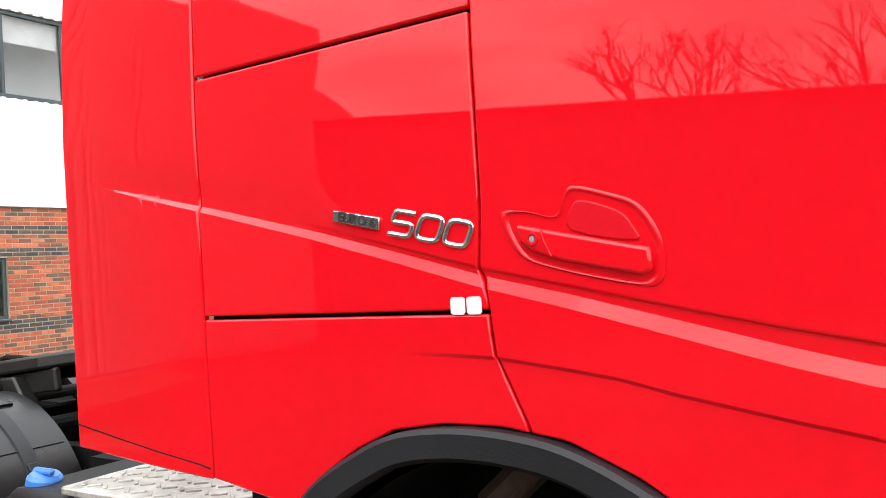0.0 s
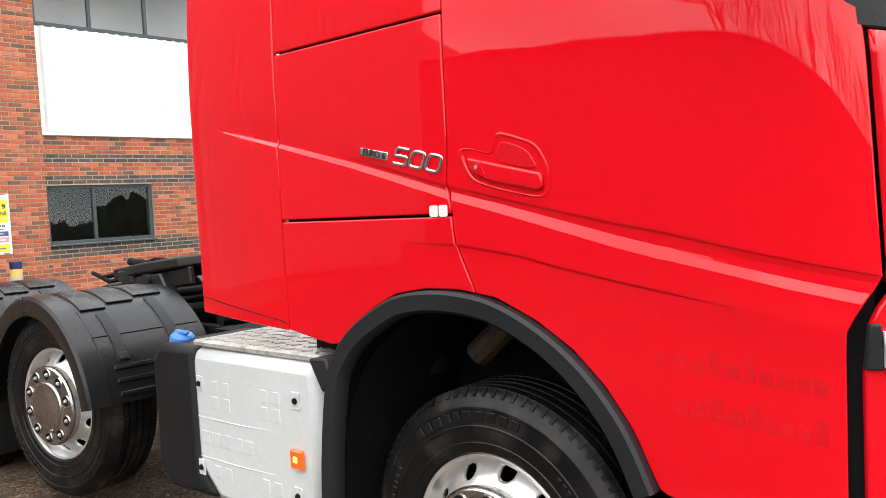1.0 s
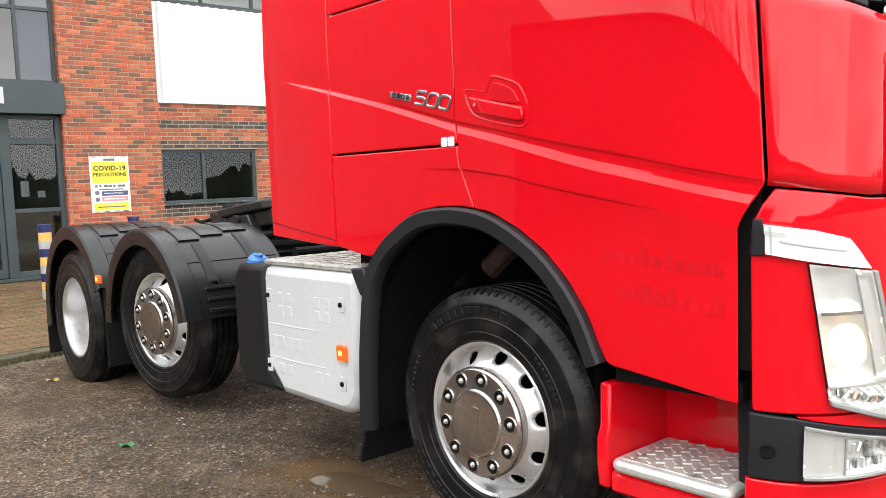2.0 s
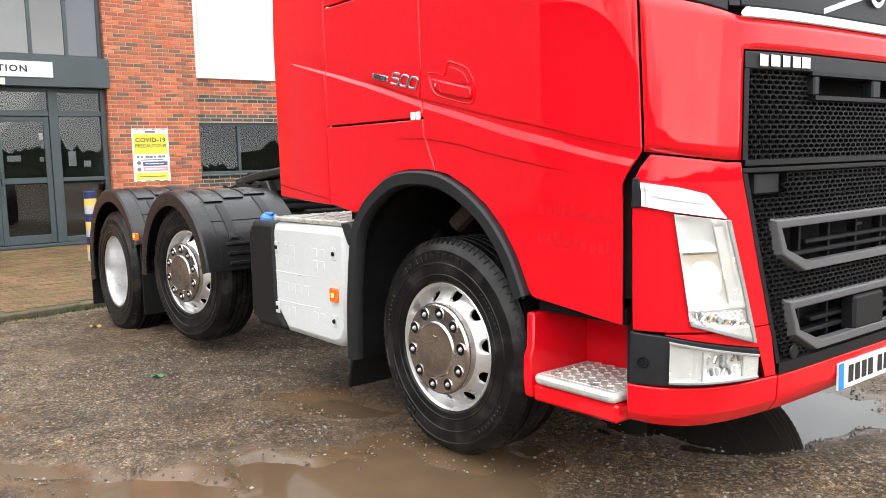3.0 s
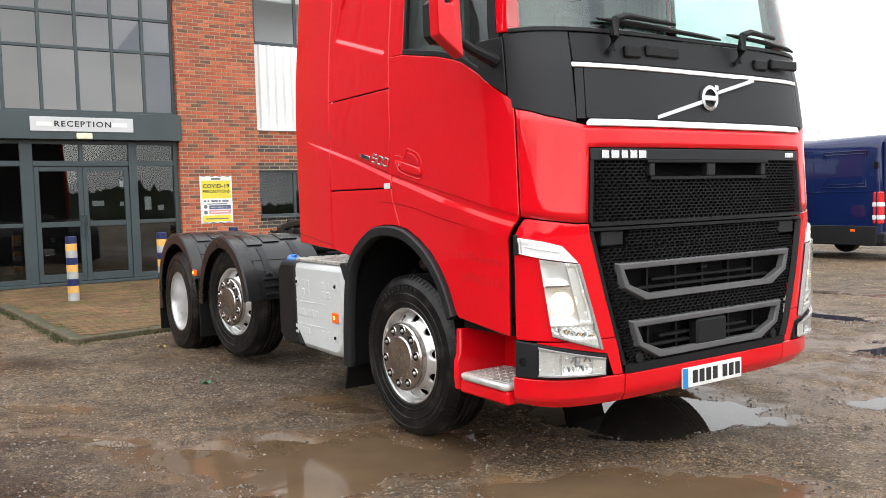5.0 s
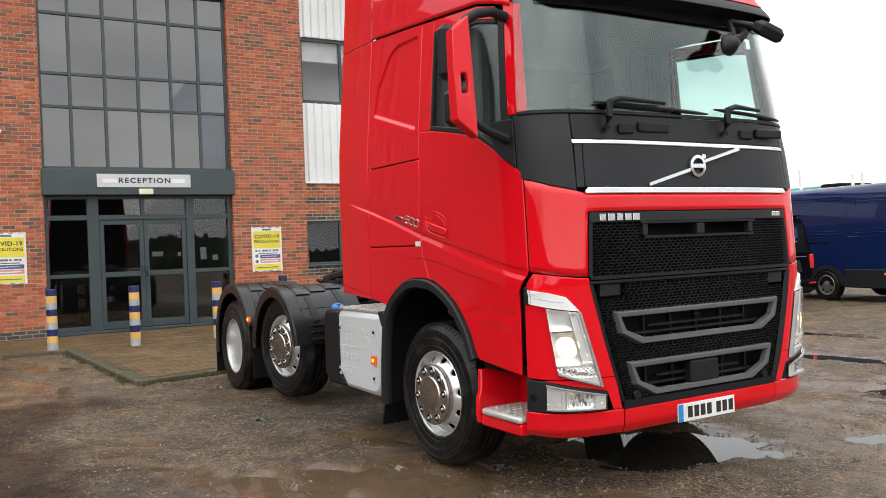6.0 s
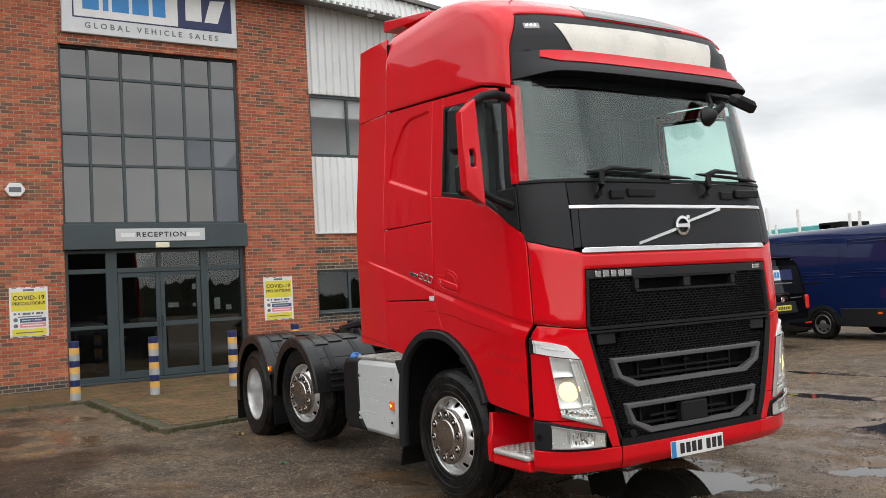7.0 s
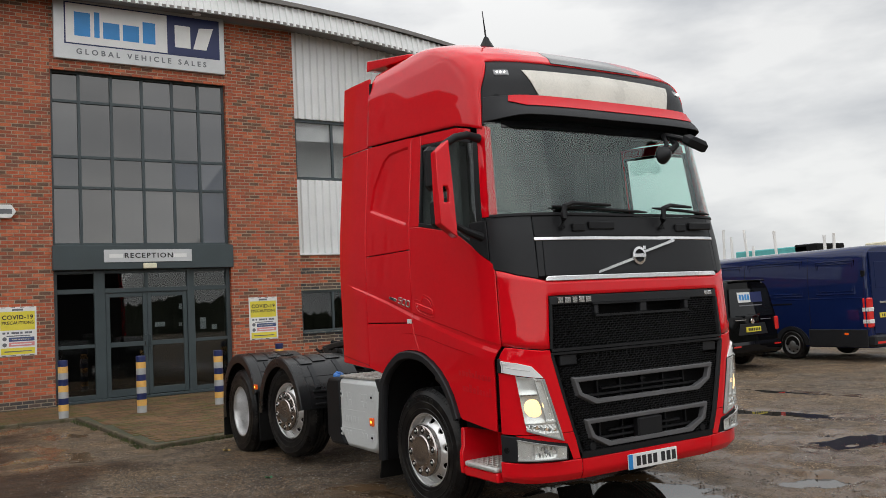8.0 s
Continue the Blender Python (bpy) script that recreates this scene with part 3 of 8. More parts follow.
COURSE, LONG, GAP = 0.0755, 0.2265, 0.0135


def lay(x, y0, y1, z0, z1, dark=()):
    """Stretcher courses between y0 and y1, each brick with its own edges."""
    c = int(round(z0 / COURSE))
    while c * COURSE < z1 - 0.03:
        zb = c * COURSE
        shift = 0.0 if c % 2 else LONG / 2
        b = math.floor((y0 - shift) / LONG)
        while b * LONG + shift < y1:
            a0, a1 = max(b * LONG + shift, y0), min(b * LONG + shift + LONG - GAP, y1)
            b += 1
            if a1 - a0 < 0.03:
                continue
            out = x + rng.uniform(-0.002, 0.003)
            is_dark = any(lo <= zb + 0.03 < hi for lo, hi in dark)
            if not is_dark and x == XF and 1.3 < a0 and a1 - a0 > 0.21 and 0.9 < zb < 4.6 and len(ONE_BRICKS) < 300:
                ONE_BRICKS.append((out, a0, zb))
                continue
            (brick_dark if is_dark else brick_joined).add(
                [(x - 0.02, a0, zb), (x - 0.02, a1, zb), (x - 0.02, a1, zb + COURSE - GAP), (x - 0.02, a0, zb + COURSE - GAP),
                 (out, a0 + 0.003, zb + 0.003), (out, a1 - 0.003, zb + 0.003), (out, a1 - 0.003, zb + COURSE - GAP - 0.003), (out, a0 + 0.003, zb + COURSE - GAP - 0.003)],
                [(4, 5, 6, 7), (0, 1, 5, 4), (1, 2, 6, 5), (2, 3, 7, 6), (3, 0, 4, 7)])
        c += 1


lay(XF, WALL_L, OPEN_L, 0.0, WALL_TOP, dark=((0.0, 0.22),))
lay(XF, OPEN_R, PIER_R, 0.0, WALL_TOP, dark=((0.0, 0.22),))
lay(XF, OPEN_L, OPEN_R, 7.10, WALL_TOP)
for c in range(1, int(7.13 / COURSE)):
    for x0, x1 in ((XF - 0.125, XF - 0.07), (XF - 0.06, XF - 0.004)) if c % 2 else ((XF - 0.125, XF - 0.004),):
        for y0, y1 in ((OPEN_R - 0.008, OPEN_R + 0.01), (OPEN_L - 0.01, OPEN_L + 0.008)):
            brick_joined.box(x0, x1, y0, y1, c * COURSE, (c + 1) * COURSE - GAP)
solo("lintel", Shape().box(XF - 0.34, XF - 0.012, OPEN_L, OPEN_R, 7.115, 7.128), FRAME_MAT, "dark steel lintel over the tall window", "lintel", "structure")
BANDS = ((0.0, 0.22), (0.98, 1.20), (2.26, 2.42), (2.60, 2.80))
lay(XR, PIER_R, 13.0, 0.0, LOW_B - 0.01, BANDS)
lay(XR, LOW_R, LOW2_L, LOW_B, LOW_T, BANDS)
lay(XR, LOW2_R, 13.0, LOW_B, LOW_T, BANDS)
lay(XR, PIER_R, 13.0, LOW_T + 0.02, 3.08, BANDS)
part("brickwork", brick_joined, BRICK, wall_front, smooth=False)["kind"] = "stuff"
part("dark_brickwork", brick_dark, BRICK_DARK, wall_front, "dark blue-grey brick bands", smooth=False)["kind"] = "stuff"


HOUSE_CLAD = mat("mid_grey_ribbed_cladding", (0.20, 0.20, 0.195), 0.6, vary=0.08, scale=0.6)


def trapezoid_sheet(y0, y1, z0, z1, x, pitch=0.19, depth=0.07):
    """Vertical-ribbed metal sheet."""
    s, pts, y = Shape(), [], y0
    while y < y1:
        for dy, dx in ((0.0, 0.0), (0.52, 0.0), (0.62, depth), (0.90, depth)):
            pts.append((min(y + dy * pitch, y1), x + dx))
        y += pitch
    pts.append((y1, x))
    vs = [(px, py, z) for z in (z0, z1) for py, px in pts]
    n = len(pts)
    s.add(vs, [(i, i + 1, n + i + 1, n + i) for i in range(n - 1)])
    s.box(x - 0.05, x - 0.003, y0, y1, z0, z1)
    return s


for z0, z1 in ((3.14, 4.95), (6.47, 8.75)):
    solo("cladding_panel", trapezoid_sheet(PIER_R + 0.005, 13.0, z0, z1, XF - 0.09), CLAD, "pale grey ribbed metal cladding on the facade", "cladding", "structure", smooth=False)
# unseen clad wall, added so the truck's flank mirrors no brick courses
solo("cladding_panel", trapezoid_sheet(-15.0, WALL_L - 0.005, 0.12, WALL_TOP, XF - 0.09), HOUSE_CLAD, "mid grey ribbed metal cladding added out of view past the brickwork", "cladding", "structure", smooth=False)
solo("wall_clad", Shape().box(BACK, XF - 0.14, -15.0, WALL_L - 0.005, 0.0, WALL_TOP), HOUSE_CLAD, "unseen grey wall added behind the ribbed cladding", "wall", "structure", smooth=False)
solo("trim", Shape().box(XF - 0.10, XF - 0.01, PIER_R + 0.005, 13.0, 3.10, 3.138), CLAD, "thin white drip flashing under the cladding", "trim", "structure")


def window(name, y0, y1, z0, z1, cols, rows, x, glass, label, frame_w=0.055, depth=0.07):
    """A framed window: outer frame, bars and single panes. cols, rows: the bars' places inside."""
    top = thing(name, label, "window", kind="structure")
    ys, zs = [y0] + list(cols) + [y1], [z0] + list(rows) + [z1]
    f = Shape()
    h = frame_w / 2
    f.box(x - depth, x, y0, y0 + frame_w, z0, z1, 0.006)
    f.box(x - depth, x, y1 - frame_w, y1, z0, z1, 0.006)
    f.box(x - depth, x - 0.002, y0 + frame_w, y1 - frame_w, z0, z0 + frame_w, 0.006)
    f.box(x - depth, x - 0.002, y0 + frame_w, y1 - frame_w, z1 - frame_w, z1, 0.006)
    part("window_frame", f, FRAME_MAT, top)
    for c in cols:
        part("mullion", Shape().box(x - depth, x - 0.003, c - h, c + h, z0 + frame_w, z1 - frame_w, 0.005), FRAME_MAT, top)
    for a, b in zip(ys, ys[1:]):
        for r in rows:
            part("transom", Shape().box(x - depth + 0.004, x - 0.006, a + h, b - h, r - h, r + h, 0.005), FRAME_MAT, top)
    for a, b in zip(ys, ys[1:]):
        for c, d in zip(zs, zs[1:]):
            tilt = rng.uniform(-0.009, 0.009)
            p = Shape()
            lean = rng.uniform(-0.009, 0.009)
            corners = ((a + h, c + h, tilt + lean), (b - h, c + h, -tilt + lean), (b - h, d - h, -tilt - lean), (a + h, d - h, tilt - lean))
            p.add([(x - back + k, y, z) for back in (0.040, 0.046) for y, z, k in corners],
                  [(0, 1, 2, 3), (7, 6, 5, 4), (0, 4, 5, 1), (1, 5, 6, 2), (2, 6, 7, 3), (3, 7, 4, 0)])
            part("pane", p, glass, top, smooth=False).visible_shadow = False
    return top


XG = XF - 0.13
window("window_1", OPEN_L, OPEN_R, 3.36, 7.13, (-1.87, -1.21, -0.56, 0.10, 0.69), (4.61, 5.27, 6.47), XG, PANE, "tall grid of grey-tinted panes in dark green-grey frames", 0.06)
window("window_2", PIER_R + 0.01, 12.9, 4.97, 6.45, (4.02, 5.1, 6.2, 7.3, 8.4, 9.5, 10.6, 11.7), (), XF - 0.10, PANE_OFFICE, "first-floor ribbon window with half-drawn blinds", 0.06)
window("window_3", LOW_L + 0.01, LOW_R - 0.01, LOW_B, LOW_T, (3.87,), (), XR - 0.05, PANE_DOOR, "dark ground-floor casement window with grey-green frame", 0.06)
window("window_4", LOW2_L + 0.01, LOW2_R - 0.01, LOW_B, LOW_T, (7.08,), (), XR - 0.05, PANE_DOOR, "dark ground-floor casement window with grey-green frame", 0.06)
solo("window_sill", Shape().box(XR - 0.05, XR + 0.05, LOW2_L + 0.01, LOW2_R, LOW_B - 0.035, LOW_B - 0.002, 0.006), FRAME_MAT, "grey-green metal sill under the dark window", "sill", "structure")
solo("window_sill", Shape().box(XR - 0.05, XR + 0.05, LOW_L + 0.01, LOW_R, LOW_B - 0.035, LOW_B - 0.002, 0.006), FRAME_MAT, "grey-green metal sill under the dark window", "sill", "structure")
for y0, y1 in ((3.1, 4.0), (4.05, 5.08), (5.15, 6.18)):
    solo("roller_blind", Shape().box(XF - 0.24, XF - 0.235, y0, y1, 5.95, 6.42), BLIND, "grey roller blind half drawn behind the window", "blind")

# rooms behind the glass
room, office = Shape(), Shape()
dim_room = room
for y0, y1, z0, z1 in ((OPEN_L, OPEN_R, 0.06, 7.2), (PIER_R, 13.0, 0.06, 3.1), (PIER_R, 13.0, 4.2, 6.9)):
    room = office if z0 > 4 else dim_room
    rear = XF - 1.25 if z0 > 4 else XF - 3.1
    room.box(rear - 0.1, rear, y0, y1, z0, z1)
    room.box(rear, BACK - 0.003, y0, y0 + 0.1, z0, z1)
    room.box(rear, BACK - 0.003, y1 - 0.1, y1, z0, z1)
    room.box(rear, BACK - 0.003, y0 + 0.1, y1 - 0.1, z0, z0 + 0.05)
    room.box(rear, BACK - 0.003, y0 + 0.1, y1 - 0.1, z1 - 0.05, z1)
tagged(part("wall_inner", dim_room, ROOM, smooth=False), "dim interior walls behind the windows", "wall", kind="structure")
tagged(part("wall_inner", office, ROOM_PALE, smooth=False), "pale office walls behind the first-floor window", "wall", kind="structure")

# entrance: side lights, fanlights, double doors
entrance = thing("door_1", "grey-green framed glazed entrance with closed double doors", "door", kind="structure")
DB, DT = 0.10, 2.83
f = Shape()
for a, b in ((OPEN_L, OPEN_L + 0.08), (-1.65, -1.43), (0.31, 0.47), (OPEN_R - 0.10, OPEN_R)):
    f.box(XG - 0.09, XG + 0.01, a, b, DB, DT, 0.006)
for a, b in ((OPEN_L + 0.08, -1.65), (-1.43, 0.31), (0.47, OPEN_R - 0.10)):
    f.box(XG - 0.085, XG + 0.005, a, b, DT - 0.07, DT, 0.006)
    f.box(XG - 0.085, XG + 0.005, a, b, 2.34, 2.44, 0.006)
for a, b in ((OPEN_L + 0.08, -1.65), (0.47, OPEN_R - 0.10)):
    f.box(XG - 0.085, XG + 0.005, a, b, 1.19, 1.26, 0.006)
    f.box(XG - 0.085, XG + 0.005, a, b, DB, DB + 0.10, 0.006)
f.box(XG - 0.085, XG + 0.005, -0.61, -0.53, 2.44, DT - 0.07, 0.006)
part("door_frame", f, FRAME_MAT, entrance)
for a, b, c, d in ((OPEN_L + 0.08, -1.65, 2.44, DT - 0.07), (-1.43, -0.61, 2.44, DT - 0.07), (-0.53, 0.31, 2.44, DT - 0.07), (0.47, 1.20, 2.44, DT - 0.07),
                   (OPEN_L + 0.08, -1.65, 1.26, 2.34), (OPEN_L + 0.08, -1.65, 0.20, 1.19), (0.47, 1.20, 1.26, 2.34), (0.47, 1.20, 0.20, 1.19)):
    part("pane", Shape().box(XG - 0.05, XG - 0.044, a, b, c, d), PANE_DOOR, entrance, smooth=False).visible_shadow = False
for a, b, hinge in ((-1.425, -0.562, 1), (-0.558, 0.305, -1)):
    leaf = Shape()
    leaf.box(XG - 0.075, XG - 0.02, a, a + 0.09, DB + 0.01, 2.335, 0.005)
    leaf.box(XG - 0.075, XG - 0.02, b - 0.09, b, DB + 0.01, 2.335, 0.005)
    for z0, z1 in ((DB + 0.01, 0.26), (1.17, 1.27), (2.24, 2.335)):
        leaf.box(XG - 0.072, XG - 0.022, a + 0.09, b - 0.09, z0, z1, 0.005)
    door = part("door_leaf", leaf, FRAME_MAT, entrance)
    for z0, z1 in ((0.26, 1.17), (1.27, 2.24)):
        part("pane", Shape().box(XG - 0.05, XG - 0.044, a + 0.09, b - 0.09, z0, z1), PANE_DOOR, door, smooth=False).visible_shadow = False
    hy = b - 0.045 if hinge > 0 else a + 0.045
    pull = part("door_handle", Shape().tube([(XG - 0.02, hy, 0.98), (XG + 0.035, hy, 0.98), (XG + 0.035, hy, 1.40), (XG - 0.02, hy, 1.40)], 0.012), FRAME_MAT, door)
    part("lock_plate", Shape().box(XG - 0.0195, XG - 0.014, hy - 0.018, hy + 0.018, 1.15, 1.27, 0.002), CHROME, door)
for y0, y1, z0, z1 in ((0.60, 0.73, 1.46, 1.72), (0.86, 0.98, 1.44, 1.55), (-0.40, -0.18, 1.56, 1.66), (0.12, 0.19, 1.55, 1.63), (0.13, 0.20, 1.93, 2.05)):
    solo("paper_notice", Shape().box(XG - 0.0535, XG - 0.0525, y0, y1, z0, z1), SIGN_GREY, "small white paper notice taped to entrance glass", "notice", group="taped papers")
solo("threshold", Shape().box(XG - 0.09, XG + 0.07, OPEN_L, OPEN_R, 0.046, 0.098, 0.006), FRAME_MAT, "dull metal threshold along the entrance", "threshold", "structure")
solo("canopy", Shape().box(XF - 0.12, XF + 0.10, OPEN_L - 0.02, OPEN_R + 0.03, 2.835, 3.355, 0.008), FRAME_MAT, "flat grey-green canopy fascia above the entrance", "canopy", "structure")

reception = thing("reception_sign", "silver-grey RECEPTION sign on the canopy fascia", "sign")
part("board", Shape().box(XF + 0.101, XF + 0.118, -1.475, 0.375, 2.985, 3.255, 0.004), SIGN_GREY, reception)
letters("letter", "RECEPTION", 0.150, DARK_PRINT, reception, pose(XF + 0.1205, -0.55, 3.12, 90, 0, 90) @ Matrix.Diagonal((1.12, 1, 1, 1)), 0.002, 1.22, 0.003)
for yc in (-1.22, 0.13):
    part("logo_bar", Shape().box(XF + 0.1185, XF + 0.121, yc - 0.15, yc + 0.13, 3.08, 3.158), WHITE, reception, "small pale logo bar")
solo("entrance_lamp", Shape().box(XF + 0.102, XF + 0.17, -0.68, -0.40, 2.84, 2.955, 0.012), mat("cream_lamp_cover", (0.78, 0.74, 0.55), 0.4), "small cream bulkhead lamp under the sign", "lamp")

# company sign: plain shapes in the logo's colours, and the strapline
board = thing("company_sign", "large grey-framed company sign with pale blue and navy shapes", "sign")
SB, ST = 7.33, 8.68
part("board", Shape().box(XF + 0.002, XF + 0.09, -2.37, 1.29, SB, ST, 0.012), SIGN_GREY, board)
part("white_field", Shape().box(XF + 0.091, XF + 0.098, -2.13, -0.02, SB + 0.36, ST - 0.13), WHITE, board)
part("navy_field", Shape().box(XF + 0.091, XF + 0.098, -0.01, 1.14, SB + 0.36, ST - 0.13), NAVY_PRINT, board, "navy blue field")
part("field_border", Shape().box(XF + 0.089, XF + 0.0925, -2.16, 1.17, SB + 0.33, ST - 0.10), NAVY_PRINT, board)
for a, b, z0, z1 in ((-1.96, -1.64, 0.50, 1.02), (-1.56, -1.45, 0.50, 1.06), (-1.38, -1.04, 0.50, 0.86), (-0.97, -0.63, 0.50, 0.86), (-0.55, -0.28, 0.50, 0.98)):
    part("logo_shape", Shape().box(XF + 0.0985, XF + 0.101, a, b, SB + z0 + 0.02, SB + z1 + 0.02), BLUE_PRINT, board)
part("logo_shape", Shape().box(XF + 0.0985, XF + 0.101, 0.15, 0.50, SB + 0.52, SB + 1.03), WHITE, board)
part("logo_shape", Shape().prism([(0.56, SB + 0.52), (0.86, SB + 0.52), (1.03, SB + 1.05), (0.70, SB + 1.02)], XF + 0.0985, XF + 0.101, "x"), WHITE, board)
letters("letter", "GLOBAL VEHICLE SALES", 0.165, GREY_PRINT, board, pose(XF + 0.0925, -0.54, SB + 0.18, 90, 0, 90), 0.002, 1.65, 0.004)

# safety notices
def notice(y0):
    s = thing("safety_notice", "yellow and white laminated safety notice screwed to brickwork", "notice", group="safety notices")
    y1, z0, z1, x = y0 + 0.65, 1.15, 2.10, XF + 0.006
    part("sheet", Shape().box(x, x + 0.008, y0, y1, z0, z1, 0.003), WHITE, s)
    part("border", Shape().box(x - 0.003, x + 0.004, y0 - 0.02, y1 + 0.02, z0 - 0.02, z1 + 0.02), WHITE, s)
    part("heading_field", Shape().box(x + 0.0085, x + 0.0095, y0 + 0.012, y1 - 0.012, z0 + 0.50, z1 - 0.075), YELLOW_PRINT, s)
    c = (y0 + y1) / 2
    letters("letter", "COVID-19", 0.118, DARK_PRINT, s, pose(x + 0.0102, c, z0 + 0.755, 90, 0, 90), 0.001, 1.1, 0.003)
    letters("letter", "PRECAUTIONS", 0.088, DARK_PRINT, s, pose(x + 0.0102, c, z0 + 0.645, 90, 0, 90), 0.001, 1.0, 0.0015)
    part("logo_bar", Shape().box(x + 0.0085, x + 0.0092, c - 0.10, c + 0.10, z1 - 0.06, z1 - 0.02), GREY_PRINT, s)
    for q in range(7):
        w = (0.05, 0.035, 0.075, 0.06, 0.04, 0.07, 0.05)[q]
        part("text_bar", Shape().box(x + 0.0085, x + 0.0092, y0 + 0.05 + q * 0.08, y0 + 0.05 + q * 0.08 + w, z0 + 0.425, z0 + 0.465), GREY_PRINT, s)
    part("text_bar", Shape().box(x + 0.0085, x + 0.0092, y0 + 0.12, y1 - 0.10, z0 + 0.375, z0 + 0.395), GREY_PRINT, s)
    part("text_band", Shape().box(x + 0.0085, x + 0.0092, y0 + 0.16, y1 - 0.025, z0 + 0.275, z0 + 0.355), FADED_NAVY, s)
    part("text_bar", Shape().box(x + 0.0094, x + 0.0100, y0 + 0.20, y1 - 0.10, z0 + 0.305, z0 + 0.325), SILVER_PRINT, s)
    part("text_band", Shape().box(x + 0.0085, x + 0.0092, y0 + 0.16, y1 - 0.025, z0 + 0.175, z0 + 0.258), RED_PRINT, s)
    part("text_bar", Shape().box(x + 0.0094, x + 0.0100, y0 + 0.20, y1 - 0.08, z0 + 0.205, z0 + 0.225), WHITE, s)
    for z in (0.24, 0.36):
        part("pictogram", Shape().lathe([(0.0, 0.0), (0.04, 0.0), (0.04, 0.001), (0.0, 0.001)], 16, pose(x + 0.0085, y0 + 0.085, z0 + z - 0.03, 0, 0, -90)), GREY_PRINT, s)
    for z in (z0 - 0.012, z1 + 0.002):
        for q in range(4):
            part("hazard_dash", Shape().box(x + 0.0042, x + 0.0085, y0 + 0.03 + q * 0.17, y0 + 0.11 + q * 0.17, z, z + 0.010), DARK_PRINT, s)
    part("footer_field", Shape().box(x + 0.0085, x + 0.0095, y0 + 0.02, y1 - 0.02, z0 + 0.015, z0 + 0.145), YELLOW_PRINT, s)
    part("text_bar", Shape().box(x + 0.0098, x + 0.0104, y0 + 0.08, y1 - 0.08, z0 + 0.065, z0 + 0.085), GREY_PRINT, s)
    return s


notice(1.70)
notice(-3.45)
alarm = thing("alarm_box", "white hexagonal alarm sounder on the brick wall", "alarm")
hexa = [(-3.31 + 0.19 * math.cos(radians(a)), 4.05 + 0.16 * math.sin(radians(a))) for a in (0, 60, 120, 180, 240, 300)]
part("case", Shape().prism(hexa, XF + 0.004, XF + 0.09, "x"), WHITE, alarm, bevel=0.012)
part("sticker", Shape().box(XF + 0.0905, XF + 0.092, -3.42, -3.20, 4.00, 4.10), GREY_PRINT, alarm)

# eave: ribbed fascia, dark soffit and capping, falling gently along a shallow curve
def eave_z(y):
    return 8.58 - 0.012 * (y - 1.0) ** 2 * (1 if y > 1.0 else 0.4)


eave_s, soffit_s, cap_s = Shape(), Shape(), Shape()
XE = -12.22
ys = np.arange(WALL_L - 0.3, 13.01, 0.165)
for y in ys[:-1]:
    prof = ((0.0, 0.0), (0.52, 0.0), (0.62, 0.045), (0.90, 0.045), (1.0, 0.0))
    for (a, da), (b, db) in zip(prof, prof[1:]):
        y0, y1 = y + a * 0.165, y + b * 0.165
        eave_s.add([(XE + da, y0, eave_z(y0)), (XE + db, y1, eave_z(y1)), (XE + db - 0.12, y1, eave_z(y1) + 0.50), (XE + da - 0.12, y0, eave_z(y0) + 0.50)], [(0, 1, 2, 3)])
for y in np.arange(WALL_L - 0.3, 12.9, 0.5):
    a, b = eave_z(y), eave_z(y + 0.5)
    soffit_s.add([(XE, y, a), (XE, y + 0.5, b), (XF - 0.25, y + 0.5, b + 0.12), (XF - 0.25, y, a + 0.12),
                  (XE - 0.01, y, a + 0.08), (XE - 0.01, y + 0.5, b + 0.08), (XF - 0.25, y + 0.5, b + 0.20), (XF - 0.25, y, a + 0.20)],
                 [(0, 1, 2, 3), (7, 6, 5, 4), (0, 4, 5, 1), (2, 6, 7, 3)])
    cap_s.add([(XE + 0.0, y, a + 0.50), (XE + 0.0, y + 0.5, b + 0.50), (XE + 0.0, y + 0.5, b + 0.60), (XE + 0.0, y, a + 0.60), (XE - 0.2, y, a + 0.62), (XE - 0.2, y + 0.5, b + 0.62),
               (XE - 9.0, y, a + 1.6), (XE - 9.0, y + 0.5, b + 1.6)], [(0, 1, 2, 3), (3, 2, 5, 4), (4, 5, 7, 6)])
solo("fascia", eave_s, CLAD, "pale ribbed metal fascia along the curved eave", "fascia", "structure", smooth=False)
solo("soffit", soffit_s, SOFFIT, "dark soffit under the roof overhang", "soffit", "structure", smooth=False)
solo("roof", cap_s, SOFFIT, "dark grey metal roof edge of the building", "roof", "structure", smooth=False)
for yy in (0.6, 4.6):
    solo("downlight", Shape().lathe([(0.0, 0.0), (0.09, 0.0), (0.10, 0.03), (0.0, 0.035)], 16, pose(-12.45, yy, eave_z(yy) + 0.005, 90, 0, 0)), WHITE, "round white downlight in the soffit", "lamp", group="soffit lights")

# striped bollards
def bollard():
    b = thing("bollard", "steel bollard with navy, yellow and silver reflective bands", "bollard", group="entrance bollards")
    tones = [(SILVER_BAND, 0.125), (YELLOW_PRINT, 0.112), (NAVY_PRINT, 0.112)] + [(SILVER_BAND, 0.112), (YELLOW_PRINT, 0.112), (NAVY_PRINT, 0.112)] * 2
    z = 0.0
    for i, (mm, h) in enumerate(tones):
        s = Shape().lathe([(0.085, z), (0.085, z + h)] if i < len(tones) - 1 else [(0.085, z), (0.085, z + h - 0.01), (0.078, z + h), (0.0, z + h + 0.004)], 24, Matrix(((1, 0, 0, 0), (0, 0, -1, 0), (0, 1, 0, 0), (0, 0, 0, 1))))
        part("band", s, BOLLARD_YELLOW if mm is YELLOW_PRINT else mm, b)
        z += h
    return b


